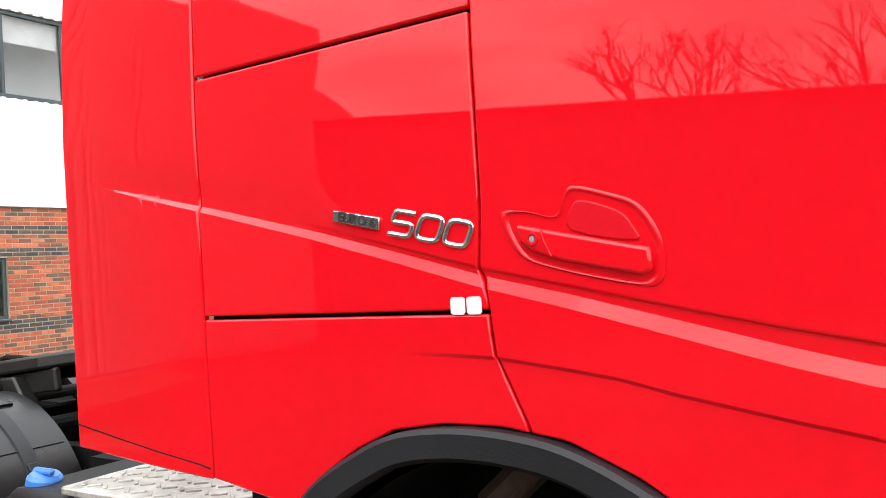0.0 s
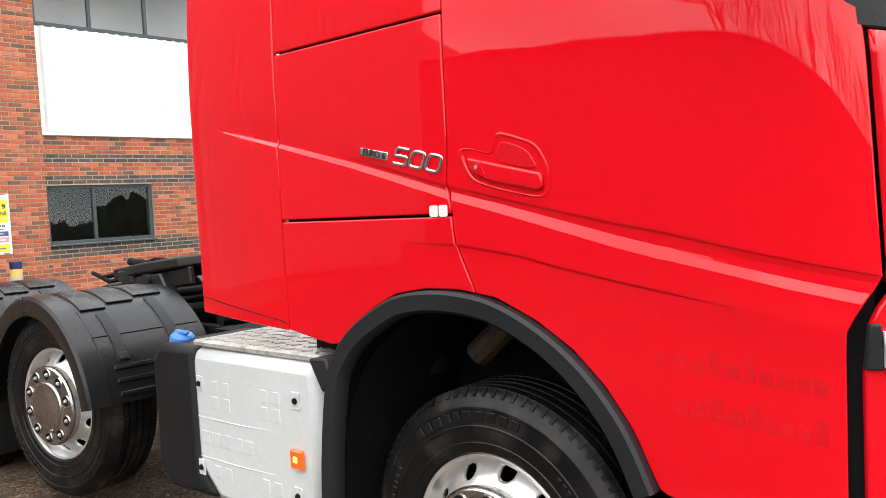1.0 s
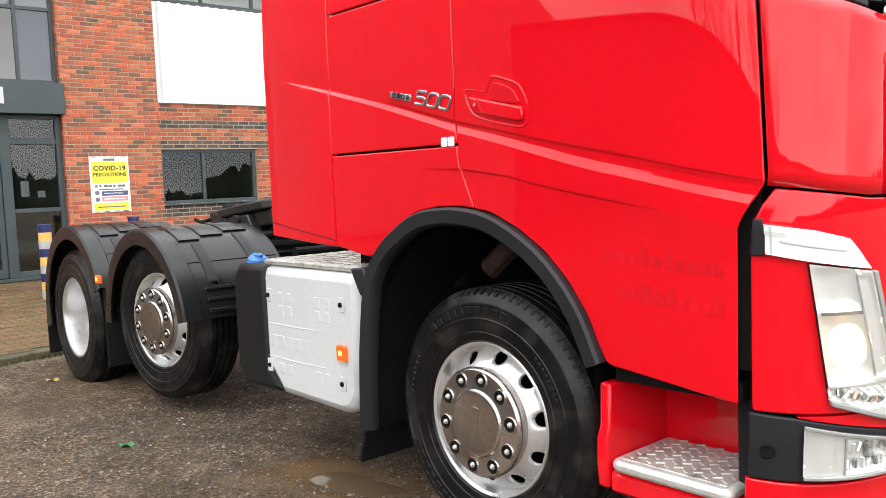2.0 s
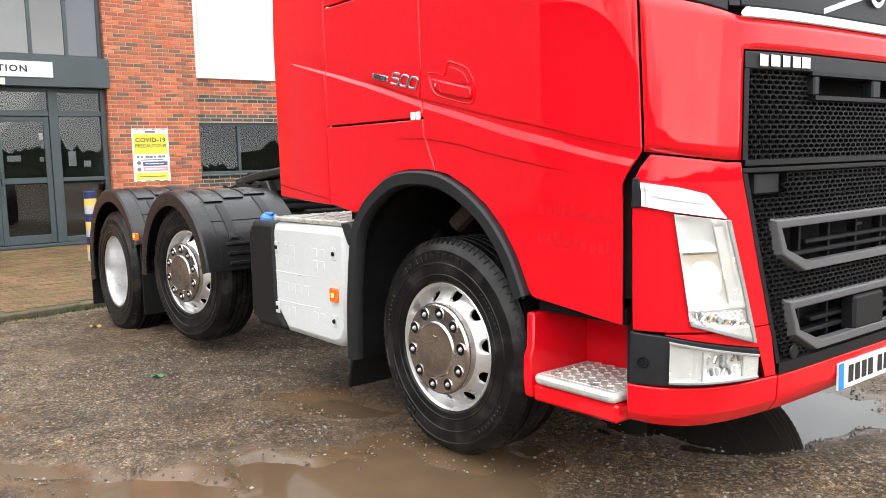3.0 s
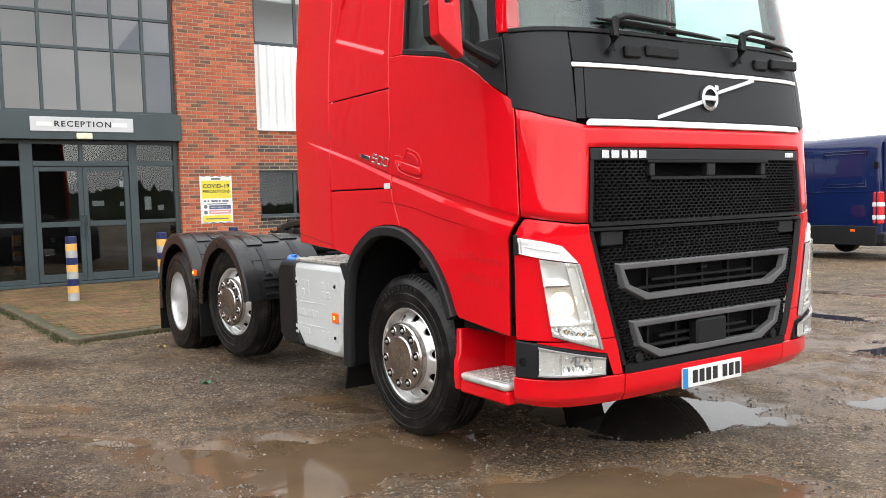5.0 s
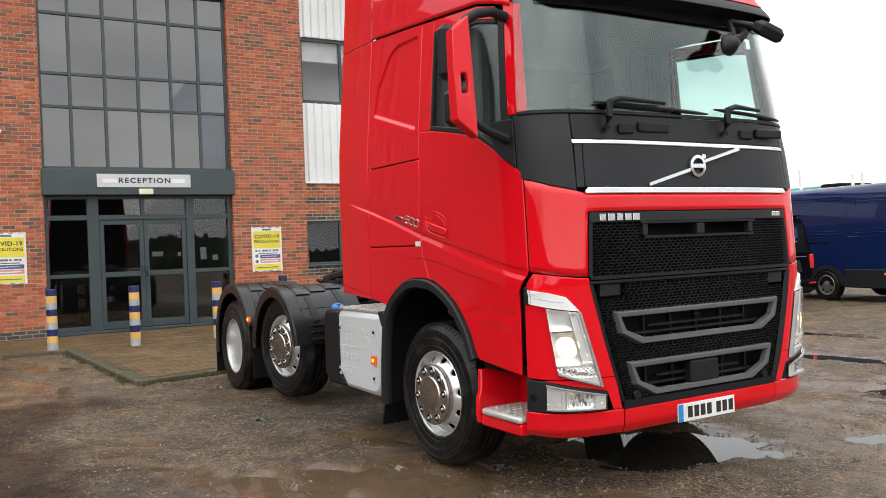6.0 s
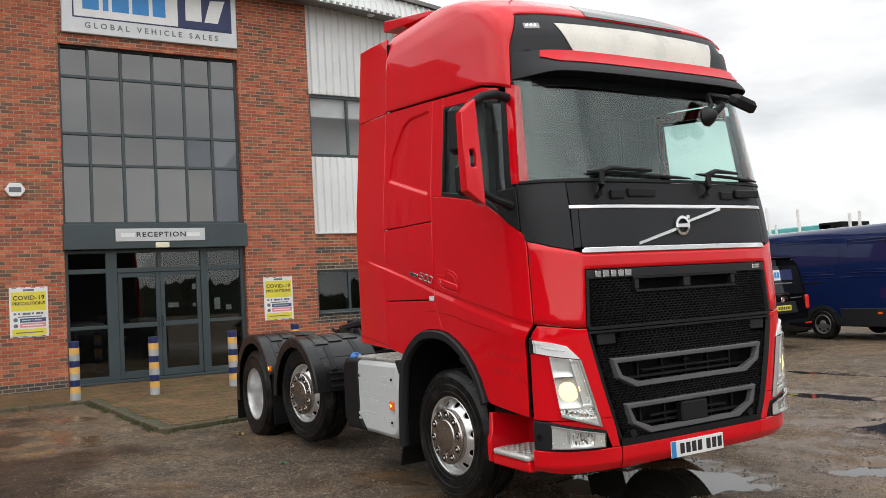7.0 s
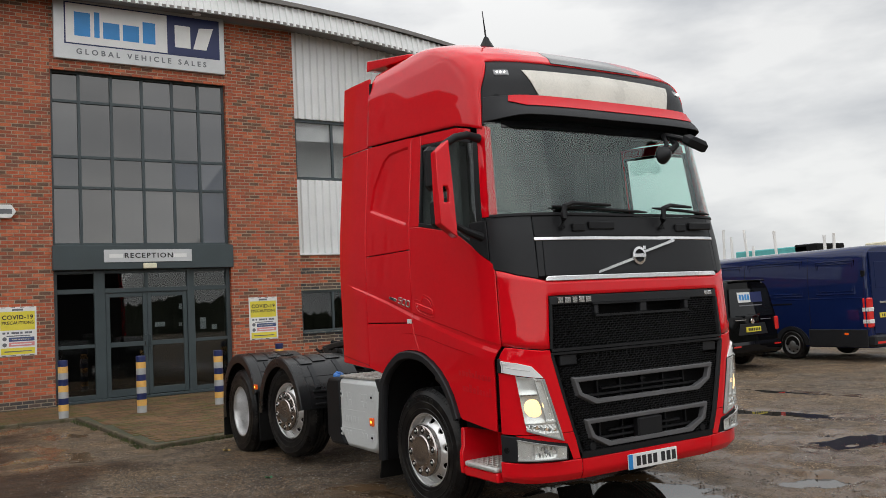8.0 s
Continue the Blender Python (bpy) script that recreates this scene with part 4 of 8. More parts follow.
SILVER_BAND = mat("worn_silver_band", (0.45, 0.46, 0.47), 0.5, metal=0.3, vary=0.12, scale=6)
BOLLARD_YELLOW = mat("faded_yellow_band", (0.78, 0.45, 0.12), 0.45, vary=0.12, scale=6)
first = bollard()
first.matrix_basis = pose(-10.25, -2.63, PAVE_Z)
for x, y in ((-9.77, -1.39), (-9.78, 0.03), (-11.0, 1.72)):
    copy_thing(first, pose(x, y, PAVE_Z, 0, 0, rng.uniform(0, 90)))


# ---- the tractor unit: x forward from the front axle, its right flank towards -y ----
XC = 0.70
W_Z, W_V = (0.2, 1.4, 2.1, 2.4, 3.1, 3.3, 3.5, 3.7, 3.84, 3.93, 4.00, 4.04, 4.06), (1.225, 1.245, 1.245, 1.235, 1.175, 1.158, 1.145, 1.125, 1.090, 1.03, 0.91, 0.72, 0.0)
F_Z, F_V = (0.2, 0.45, 0.7, 1.3, 1.9, 2.16, 2.35, 3.05, 3.25, 3.42, 3.56, 3.66, 3.78, 3.88, 3.96, 4.02, 4.06), (1.36, 1.425, 1.44, 1.44, 1.43, 1.40, 1.36, 1.22, 1.20, 1.17, 1.10, 0.98, 0.76, 0.50, 0.20, -0.10, -0.40)
N_Z, N_V = (0.3, 1.3, 1.9, 2.4, 3.2, 4.0), (5.0, 5.0, 4.4, 4.0, 3.8, 3.2)
_t = np.linspace(math.pi / 2, 0, 4000)
_rx, _ry = XC + 0.72 * np.cos(_t) ** (2 / 4.5), -1.24 * np.sin(_t) ** (2 / 4.5)
_arc = XC + np.concatenate([[0], np.cumsum(np.hypot(np.diff(_rx), np.diff(_ry)))])
UC = float(_arc[-1])


def u_of_y(y):
    """Place along the outline where the front has the sideways distance y."""
    u = float(np.interp(-abs(y), _ry, _arc))
    return u if y <= 0 else 2 * UC - u


def u_of_x(x):
    return x if x <= XC else float(np.interp(x, _rx, _arc))


def y_of_u(u):
    v = u if u <= UC else 2 * UC - u
    y = float(np.interp(v, _arc, _ry)) if v > XC else -1.24
    return y if u <= UC else -y


def crease(x):
    """Upper edge of the light bevel along the flank."""
    return float(np.interp(x, (-1.5, -1.23, -0.79, -0.45, -0.22, 0.0, 0.174, 0.387, 0.57, 0.70, 0.956, 1.139, 1.5), (2.02, 1.952, 1.855, 1.772, 1.710, 1.648, 1.608, 1.554, 1.507, 1.477, 1.417, 1.379, 1.30)))


def crease_low(x):
    """Lower edge of that bevel."""
    return crease(x) - float(np.interp(x, (-1.25, -0.8, -0.22, 0.0, 0.5, 1.2), (0.004, 0.015, 0.022, 0.024, 0.031, 0.035)))


def valley(x):
    """Undercut line above the bevel, parting from it towards the front."""
    return crease(x) + float(np.interp(x, (-0.8, -0.2, 0.0, 0.175, 0.39, 0.70, 1.16), (0.012, 0.012, 0.014, 0.016, 0.022, 0.036, 0.040)))


def fold(x):
    """Lower fold of the door."""
    return float(np.interp(x, (-0.83, -0.4, 0.015, 0.165, 0.27, 0.38, 0.565, 0.69, 0.872, 1.034, 1.106, 1.2), (1.505, 1.505, 1.488, 1.468, 1.452, 1.426, 1.390, 1.368, 1.334, 1.299, 1.285, 1.266)))


def x_of(u):
    """Forward place of a point along the outline."""
    return u if u <= XC else float(np.interp(u, _arc, _rx))


def ramp01(v):
    v = min(max(v, 0.0), 1.0)
    return v * v * (3 - 2 * v)


def flank(x, z):
    """How far the flank steps in at a place: in over the bevel, out again above the undercut, and in below the lower fold."""
    rise = (z - crease_low(x)) / max(crease(x) - crease_low(x), 1e-3)
    fore = ramp01((x + 0.6) / 0.5)
    a = 0.011 * min(max(rise, 0.0), 1.0) - 0.006 * ramp01((z - crease(x)) / 0.10) * (1 - fore) - 0.008 * ramp01((z - valley(x) + 0.006) / 0.012) * fore
    a *= ramp01((x + 1.27) / 0.25)
    b = 0.006 * ramp01((fold(x) - z) / 0.008) * ramp01((x + 0.25) / 0.25) * (1 - ramp01((fold(x) - 0.08 - z) / 0.4))
    return a + b


def skin(u, z, off=0.0):
    """A point of the cab's outer skin; off: outwards."""
    left = u > UC
    v = 2 * UC - u if left else u
    w, f, n = float(np.interp(z, W_Z, W_V)), float(np.interp(z, F_Z, F_V)), float(np.interp(z, N_Z, N_V))
    if v < -0.838:
        w = float(np.interp(z, (1.0, 2.1, 2.4, 3.2, 4.0), (1.24, 1.245, 1.235, 1.165, 1.105)))
    xc = min(XC, f - 0.45)
    w += off
    f += off
    if v <= XC:
        x = v if xc >= XC or v < -0.838 else -0.84 + (v + 0.84) * (xc + 0.84) / (XC + 0.84)
        y = -w + flank(x, z) + 0.05 * ramp01((-0.9 - x) / 0.9)
    else:
        t = float(np.interp(v, _arc, _t))
        x = xc + (f - xc) * max(math.cos(t), 0) ** (2 / n)
        s = max(math.sin(t), 0) ** (2 / n)
        y = -w * s + flank(min(x, 1.3), z) * ramp01((s - 0.86) / 0.1)
    return (x, -y if left else y, z)


def const(v):
    return lambda *_: v


def sheet(rows, u0, u1, nu, thick=0.022, off=0.0, mirror=False, skin_only=False):
    """A panel of the skin. rows: (height as a function of u, steps up to the next); u0, u1: its ends as functions of height."""
    s = Shape()
    zs = []
    for (za, k), (zb, _) in zip(rows, rows[1:]):
        zs += [(za, zb, q / k) for q in range(k)]
    zs.append((rows[-1][0], rows[-1][0], 0.0))
    sgn = -1 if mirror else 1
    zm = 0.5 * (rows[0][0](0.5 * (u0(1.5) + u1(1.5))) + rows[-1][0](0.5 * (u0(1.5) + u1(1.5))))
    nv = len(zs)
    front, back = [], []
    for za, zb, q in zs:
        for i in range(nu + 1):
            a = i / nu
            u = u0(zm) + (u1(zm) - u0(zm)) * a
            for _ in range(5):
                z = za(u) * (1 - q) + zb(u) * q
                u = u0(z) + (u1(z) - u0(z)) * a
            o = off(u, z) if callable(off) else off
            for lst, oo in ((front, o), (back, o - thick)):
                p = skin(u, z, oo)
                lst.append((p[0], sgn * p[1], p[2]))
    m = nu + 1
    k = len(front)
    fs = [(j * m + i, j * m + i + 1, (j + 1) * m + i + 1, (j + 1) * m + i) for j in range(nv - 1) for i in range(nu)]
    if skin_only:
        return s.add(front, fs)
    fs += [tuple(k + q for q in f[::-1]) for f in fs]
    rim = [i for i in range(m)] + [j * m + nu for j in range(1, nv)] + [(nv - 1) * m + i for i in range(nu - 1, -1, -1)] + [j * m for j in range(nv - 2, 0, -1)]
    fs += [(a, k + a, k + b, b) for a, b in zip(rim, rim[1:] + rim[:1])]
    return s.add(front + back, fs)


GREASE = mat("greasy_worn_steel", (0.022, 0.021, 0.020), 0.42, metal=0.3, vary=0.35, scale=7, fine=60, bump=0.001, dirt=(0.055, 0.045, 0.035), dirt_at=0.6)
HATCH_GLASS = mat("smoked_roof_glass", (0.012, 0.013, 0.014), 0.06, spec=0.6, vary=0.0, rvary=0.0)
AMBER_CLEAR = mat("clear_amber_bulb", (0.85, 0.62, 0.45), 0.15, metal=0.6, vary=0.05)
LENS_GREY = mat("smoky_lamp_lens", (0.25, 0.26, 0.27), 0.1, coat=0.8, vary=0.05)
GUIDE_GREY = mat("pale_grey_light_guide", (0.52, 0.53, 0.54), 0.2, vary=0.05)
LENS_RIM = mat("smoky_clear_lens_edge", (0.30, 0.30, 0.295), 0.12, coat=0.6, vary=0.10, scale=10)
BULB_WHITE = mat("lit_white_led", (1, 1, 1), 0.3, vary=0, rvary=0, glow=(1.0, 0.97, 0.9), power=2.5)
truck = thing("truck_tractor", "bright red three-axle tractor unit with dark grille on wet ground", "truck")


def arch_line(x):
    """Lower edge of the body over the front wheel."""
    return float(np.interp(x, (-0.83, -0.60, -0.52, -0.45, -0.36, -0.25, -0.12, 0.02, 0.16, 0.30, 0.42, 0.52, 0.60, 0.665, 0.69, 1.2),
                           (1.168, 1.130, 1.14, 1.215, 1.275, 1.325, 1.345, 1.345, 1.325, 1.265, 1.19, 1.095, 0.985, 0.845, 0.83, 0.785)))


def door_rear(z):
    return float(np.interp(z, (1.30, 1.36, 1.50, 1.60, 1.64, 1.66, 1.80), (0.095, 0.075, 0.012, 0.010, 0.000, -0.012, 0.0)))


def door_front(z):
    return u_of_x(float(np.interp(z, (0.7, 1.27, 1.30, 1.40, 1.41, 2.0), (1.085, 1.09, 1.10, 1.165, 1.17, 1.172))))


def sill(u):
    return float(np.interp(u, (0.0, 0.17, 0.55, 0.80, 0.95, 1.05, 1.2, 1.4), (2.395, 2.385, 2.315, 2.25, 2.17, 2.09, 1.99, 1.96)))


def roof_seam(u):
    return float(np.interp(u, (-1.5, -0.84, 0.1, 0.75, 1.0, 1.3), (3.26, 3.235, 3.165, 3.11, 3.07, 2.99)))


def cheek_top(u):
    """Edge between the red nose and the black band above it."""
    return float(np.interp(abs(y_of_u(u)), (0.0, 0.86, 0.92, 1.10, 1.24), (1.845, 1.845, 1.855, 1.90, 1.965)))


for mirror in (False, True):
    def skin_panel(name, rows, u0, u1, nu, material=RED, parent=truck, label="", thick=0.022, off=0.0, bevel=0.005):
        return part(name, sheet(rows, u0, u1, nu, thick, off, mirror), material, parent, label, bevel=bevel, angle=7 if name in ("door", "side_hatch", "quarter_panel", "side_deflector") else 14)

    skin_panel("side_deflector", [(lambda u: 1.165 - 0.055 * (u + 0.84), 2), (const(1.30), 12), (crease_low, 2), (crease, 6), (lambda u: crease(u) + 0.10, 16), (lambda u: roof_seam(u) - 0.014, 0)], const(-1.46), const(-0.84), 14)
    skin_panel("deflector_top", [(lambda u: roof_seam(u) - 0.006, 12), (lambda u: 3.90 - 0.07 * (u + 0.84), 0)], const(-1.46), const(-0.845), 10)
    skin_panel("quarter_panel", [(arch_line, 4), (lambda u: fold(u) - 0.008, 2), (fold, 2), (const(1.573), 0)], const(-0.834), lambda z: door_rear(z) - 0.005, 60)
    skin_panel("side_hatch", [(const(1.582), 2), (lambda u: min(crease_low(u), 1.99), 4), (crease, 2), (lambda u: valley(u) - 0.006, 3), (lambda u: valley(u) + 0.006, 3), (lambda u: crease(u) + 0.11, 6), (const(2.19), 0)], const(-0.834), lambda z: door_rear(z) - 0.005, 26)

    def emboss(u, z):
        """Pressed recess in the sleeper side."""
        left = float(np.interp(z, (2.60, 2.82, 3.04, 3.10), (-0.76, -0.70, -0.52, -0.38)))
        low = float(np.interp(u, (-0.75, -0.08), (2.60, 2.41)))
        e = ramp01((u - left) / 0.028) * ramp01((z - low) / 0.030) * ramp01((3.10 - z) / 0.028) * ramp01((-0.05 - u) / 0.02)
        return -0.014 * e
    skin_panel("sleeper_side", [(const(2.198), 90), (lambda u: roof_seam(u) - 0.008, 0)], const(-0.834), const(-0.004), 84, off=emboss)
    door = skin_panel("door", [(lambda u: arch_line(u) if u < 0.69 else float(np.interp(u, (0.69, 1.1), (0.83, 0.775))), 8), (lambda u: fold(x_of(u)) - 0.008, 2), (lambda u: fold(x_of(u)), 2), (lambda u: crease_low(x_of(u)), 4), (lambda u: crease(x_of(u)), 2), (lambda u: valley(x_of(u)) - 0.006, 3), (lambda u: valley(x_of(u)) + 0.006, 3), (lambda u: valley(x_of(u)) + 0.10, 12), (lambda u: sill(u) - 0.012, 0)],
                      door_rear, door_front, 64)
    TOP = lambda u: roof_seam(u) - 0.012
    # added dark backing keeps daylight from showing through the panel gaps
    skin_panel("inner_shell", [(lambda u: arch_line(u) + 0.03, 10), (lambda u: roof_seam(u) - 0.03, 0)], const(-0.832), const(0.15), 8, DARK, thick=0.01, off=-0.030, bevel=0)
    skin_panel("inner_shell", [(lambda u: max(arch_line(u), 0.84) + 0.03, 8), (const(1.93), 0)], const(0.152), lambda z: u_of_x(1.16), 8, DARK, thick=0.01, off=-0.030, bevel=0)
    skin_panel("door_post", [(lambda u: sill(u) - 0.011, 10), (TOP, 0)], const(0.001), const(0.165), 4, parent=door)
    skin_panel("door_rail", [(lambda u: TOP(u) - 0.085, 2), (TOP, 0)], const(0.166), lambda z: u_of_x(1.02), 18, parent=door)
    a_front = lambda z: u_of_x(float(np.interp(z, (1.97, 2.35, 3.05), (1.16, 1.165, 1.16))))
    skin_panel("a_pillar", [(const(2.345), 12), (lambda u: roof_seam(u) + 0.03, 0)], lambda z: a_front(z) - 0.055, lambda z: a_front(z) + 0.075, 6, label="red windscreen pillar")
    skin_panel("window_seal", [(lambda u: sill(u) - 0.012, 1), (lambda u: sill(u) + 0.022, 0)], const(0.166), lambda z: a_front(z) - 0.06, 20, BLACK_PLASTIC, door, thick=0.03, off=0.003)
    skin_panel("window_seal", [(lambda u: sill(u) + 0.023, 8), (lambda u: TOP(u) - 0.088, 0)], const(0.167), const(0.19), 1, BLACK_PLASTIC, door, thick=0.03, off=0.002)
    skin_panel("window_seal", [(lambda u: TOP(u) - 0.112, 1), (lambda u: TOP(u) - 0.087, 0)], const(0.191), lambda z: u_of_x(1.02), 16, BLACK_PLASTIC, door, thick=0.03, off=0.002)
    skin_panel("window_seal", [(const(2.04), 10), (lambda u: TOP(u) - 0.06, 0)], lambda z: a_front(z) - 0.12, lambda z: a_front(z) - 0.058, 3, BLACK_PLASTIC, door, thick=0.03, off=-0.004)
    skin_panel("side_window", [(lambda u: sill(u) + 0.015, 8), (lambda u: TOP(u) - 0.09, 0)], const(0.18), lambda z: a_front(z) - 0.10, 14, DOOR_GLASS, door, "smoky side glass", thick=0.005, off=-0.014, bevel=0)
    skin_panel("mirror_foot", [(lambda u: sill(u) - 0.008, 2), (lambda u: max(sill(u), 2.0) + 0.06, 2), (const(2.32), 0)], lambda z: a_front(z) - 0.21, lambda z: a_front(z) - 0.02, 5, BLACK_PLASTIC, door, off=0.008)
    # black corner of the upper nose
    skin_panel("corner_cover", [(lambda u: cheek_top(u) + 0.004, 10), (const(2.338), 0)], lambda z: a_front(z) - 0.018, lambda z: u_of_y(-0.955 - 0.03 * (z - 1.85)), 14, GREY_PLASTIC, label="dark plastic nose corner")
    # headlamp housing panel
    inner = lambda z: u_of_y(-float(np.interp(z, (0.54, 0.76, 1.33), (0.665, 0.725, 0.885))))
    pod_left = lambda z: float(np.interp(z, (0.7, 1.20, 1.31, 1.335, 1.39), (1.127, 1.127, 1.142, 1.158, 1.200)))
    pod = skin_panel("headlamp_panel", [(lambda u: float(np.interp(u, (1.1, 1.5), (0.765, 0.757))), 14), (lambda u: float(np.interp(u, (1.1, 1.2, 1.5, 3), (1.390, 1.387, 1.352, 1.338))), 0)], pod_left, inner, 20)
    lamp_out = lambda z: float(np.interp(z, (0.79, 1.19), (1.340, 1.278)))
    lamp_in = lambda z: float(np.interp(z, (0.71, 1.16), (1.630, 1.494)))
    lamp_low = lambda u: float(np.interp(u, (1.335, 1.632), (0.803, 0.716)))
    lamp_top = lambda u: float(np.interp(u, (1.275, 1.495), (1.182, 1.152)))
    skin_panel("headlight_bezel", [(lambda u: lamp_low(u) - 0.012, 8), (lambda u: lamp_top(u) + 0.003, 0)], lambda z: lamp_out(z) - 0.001, lambda z: lamp_in(z) + 0.011, 12, BLACK_PLASTIC, pod, off=0.003)

    skin_panel("lamp_edge", [(lambda u: lamp_low(u) - 0.012, 10), (lambda u: lamp_top(u) + 0.002, 0)], lambda z: lamp_in(z) - 0.012, lambda z: lamp_in(z) + 0.010, 2, LENS_RIM, pod, "smoky edge of the lamp glass", thick=0.02, off=0.024, bevel=0.004)
    skin_panel("lamp_edge", [(lambda u: lamp_low(u) - 0.012, 1), (lambda u: lamp_low(u) + 0.004, 0)], lambda z: lamp_out(z), lambda z: lamp_in(z) - 0.013, 12, LENS_RIM, pod, "smoky edge of the lamp glass", thick=0.02, off=0.023, bevel=0.004)

    def bowls(u, z):
        """A tall main bowl under a shallow upper one, a side channel, and a stepped crystal tray below."""
        v = (u - lamp_out(z)) / (lamp_in(z) - lamp_out(z))
        d = 0.0
        if v < 0.64:
            a = 1 - (abs(v - 0.31) / 0.33) ** 3
            d = max(0.0125 * max(0.0, a) * max(0.0, 1 - (abs(z - 0.945) / 0.098) ** 4), 0.010 * max(0.0, a) * max(0.0, 1 - (abs(z - 1.110) / 0.060) ** 4))
        elif z > 0.86:
            d = 0.009 * max(0.0, 1 - (abs(v - 0.78) / 0.13) ** 4) * ramp01((1.15 - z) / 0.02)
        tray = ramp01((z - 0.772) / 0.008) * ramp01((0.842 - z) / 0.008)
        return 0.020 - d - 0.010 * tray + 0.0035 * tray * math.sin(u * 210) * math.sin(z * 260)
    lamp = skin_panel("headlight", [(lamp_low, 56), (lamp_top, 0)], lamp_out, lamp_in, 56, REFLECTOR, pod, "clear headlight with silver reflector", thick=0.004, off=bowls, bevel=0)
    skin_panel("lens", [(lambda u: lamp_low(u) + 0.002, 8), (lambda u: lamp_top(u) - 0.002, 0)], lambda z: lamp_out(z) + 0.002, lambda z: lamp_in(z) - 0.002, 12, LENS, lamp, thick=0.003, off=0.027, bevel=0)
    sgn = -1 if mirror else 1
    # lit lamp; its emissive disc is widened to paint the glow across the bowl
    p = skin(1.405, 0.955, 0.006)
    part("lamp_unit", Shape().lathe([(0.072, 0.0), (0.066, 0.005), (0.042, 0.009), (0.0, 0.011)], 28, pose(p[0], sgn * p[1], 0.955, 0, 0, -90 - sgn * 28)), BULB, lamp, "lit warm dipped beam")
    skin_panel("lamp_shade", [(const(1.040), 1), (const(1.049), 0)], lambda z: lamp_out(z) + 0.010, lambda z: lamp_out(z) + 0.62 * (lamp_in(z) - lamp_out(z)), 10, CHROME, lamp, "thin bright shelf between the bowls", thick=0.012, off=0.022, bevel=0)
    skin_panel("lamp_divider", [(const(0.862), 10), (lambda u: lamp_top(u) - 0.014, 0)], lambda z: lamp_out(z) + 0.635 * (lamp_in(z) - lamp_out(z)), lambda z: lamp_out(z) + 0.665 * (lamp_in(z) - lamp_out(z)), 2, LENS_RIM, lamp, "smoky upright divider", thick=0.012, off=0.022, bevel=0)
    for q in range(15):
        u_q = 1.362 + q * 0.0148
        p = skin(u_q, 0.826 - 0.046 * q / 15, 0.013)
        part("lamp_crystal", Shape().box(-0.006, 0.006, -0.006, 0.006, -0.012 - 0.004 * (q % 3), 0.012, 0.004, pose(p[0], sgn * p[1], p[2], 25 * (q % 2) - 12, 18 * (q % 3), sgn * (40 - q * 3))), (CHROME, LENS_GREY, REFLECTOR, CHROME, AMBER_CLEAR)[q % 5], lamp)
    strip_low = lambda u: float(np.interp(u, (1.165, 1.278, 1.494), (1.209, 1.188, 1.157)))
    strip_top = lambda u: float(np.interp(u, (1.162, 1.300, 1.407, 1.496), (1.291, 1.272, 1.246, 1.160)))
    skin_panel("running_light_bezel", [(lambda u: strip_low(u) - 0.006, 3), (lambda u: strip_top(u) + 0.016, 0)], lambda z: pod_left(z) - 0.004, lambda z: 1.163, 3, GREY_PLASTIC, pod, "dark end block of the light strip", off=0.010)
    skin_panel("running_light", [(strip_low, 5), (strip_top, 0)], lambda z: 1.164, lambda z: 1.495, 26, DRL, pod, "white daytime running light strip", off=lambda u, z: 0.014 - 0.010 * ramp01((u - 1.42) / 0.07))
    skin_panel("light_guide", [(lambda u: strip_low(u) + 0.040, 1), (lambda u: strip_low(u) + 0.044, 0)], lambda z: 1.20, lambda z: 1.395, 14, GUIDE_GREY, pod, "thin grey line in the light strip", thick=0.006, off=0.0165, bevel=0)
    skin_panel("light_guide", [(lambda u: strip_low(u) + 0.004, 3), (lambda u: strip_top(u) - 0.004, 0)], lambda z: 1.176, lambda z: 1.182, 1, GUIDE_GREY, pod, "thin grey line in the light strip", thick=0.006, off=0.0165, bevel=0)
    # bumper corner with fog lamp
    skin_panel("bumper_corner", [(lambda u: float(np.interp(u, (1.1, 1.4, 2.0), (0.425, 0.405, 0.400))), 8), (lambda u: float(np.interp(u, (1.1, 1.6, 3), (0.565, 0.555, 0.552))), 0)], lambda z: u_of_x(1.105), lambda z: u_of_y(-0.655), 20, off=lambda u, z: -0.035 * ramp01((0.47 - z) / 0.08))
    fog_base = skin_panel("fog_lamp_housing", [(lambda u: float(np.interp(u, (1.1, 1.6, 3), (0.569, 0.560, 0.556))), 4), (lambda u: float(np.interp(u, (1.1, 1.256, 1.68), (0.760, 0.749, 0.672))), 0)], lambda z: u_of_x(1.115), lambda z: 1.672, 18, GREY_PLASTIC)
    skin_panel("fog_lamp_surround", [(lambda u: float(np.interp(u, (1.1, 1.256, 1.68, 1.70), (0.763, 0.752, 0.676, 0.560))), 4), (lambda u: 0.7545, 0)], lambda z: 1.250, inner, 24, RED, label="red bumper strip round the fog lamp")
    # near-black dish on the skin stands in for the deep hole's shade
    p = skin(1.168, 0.652, 0.0)
    part("tow_hole", Shape().lathe([(0.020, 0.0), (0.022, 0.005), (0.017, 0.006), (0.015, 0.001), (0.0, 0.001)], 18, pose(p[0], (-1 if mirror else 1) * p[1], 0.652, 0, 0, -90 - (-1 if mirror else 1) * 62)), DARK, fog_base)
    fog_top = lambda u: float(np.interp(u, (1.262, 1.655), (0.732, 0.656)))
    fog_low = lambda u: float(np.interp(u, (1.262, 1.655), (0.588, 0.577)))

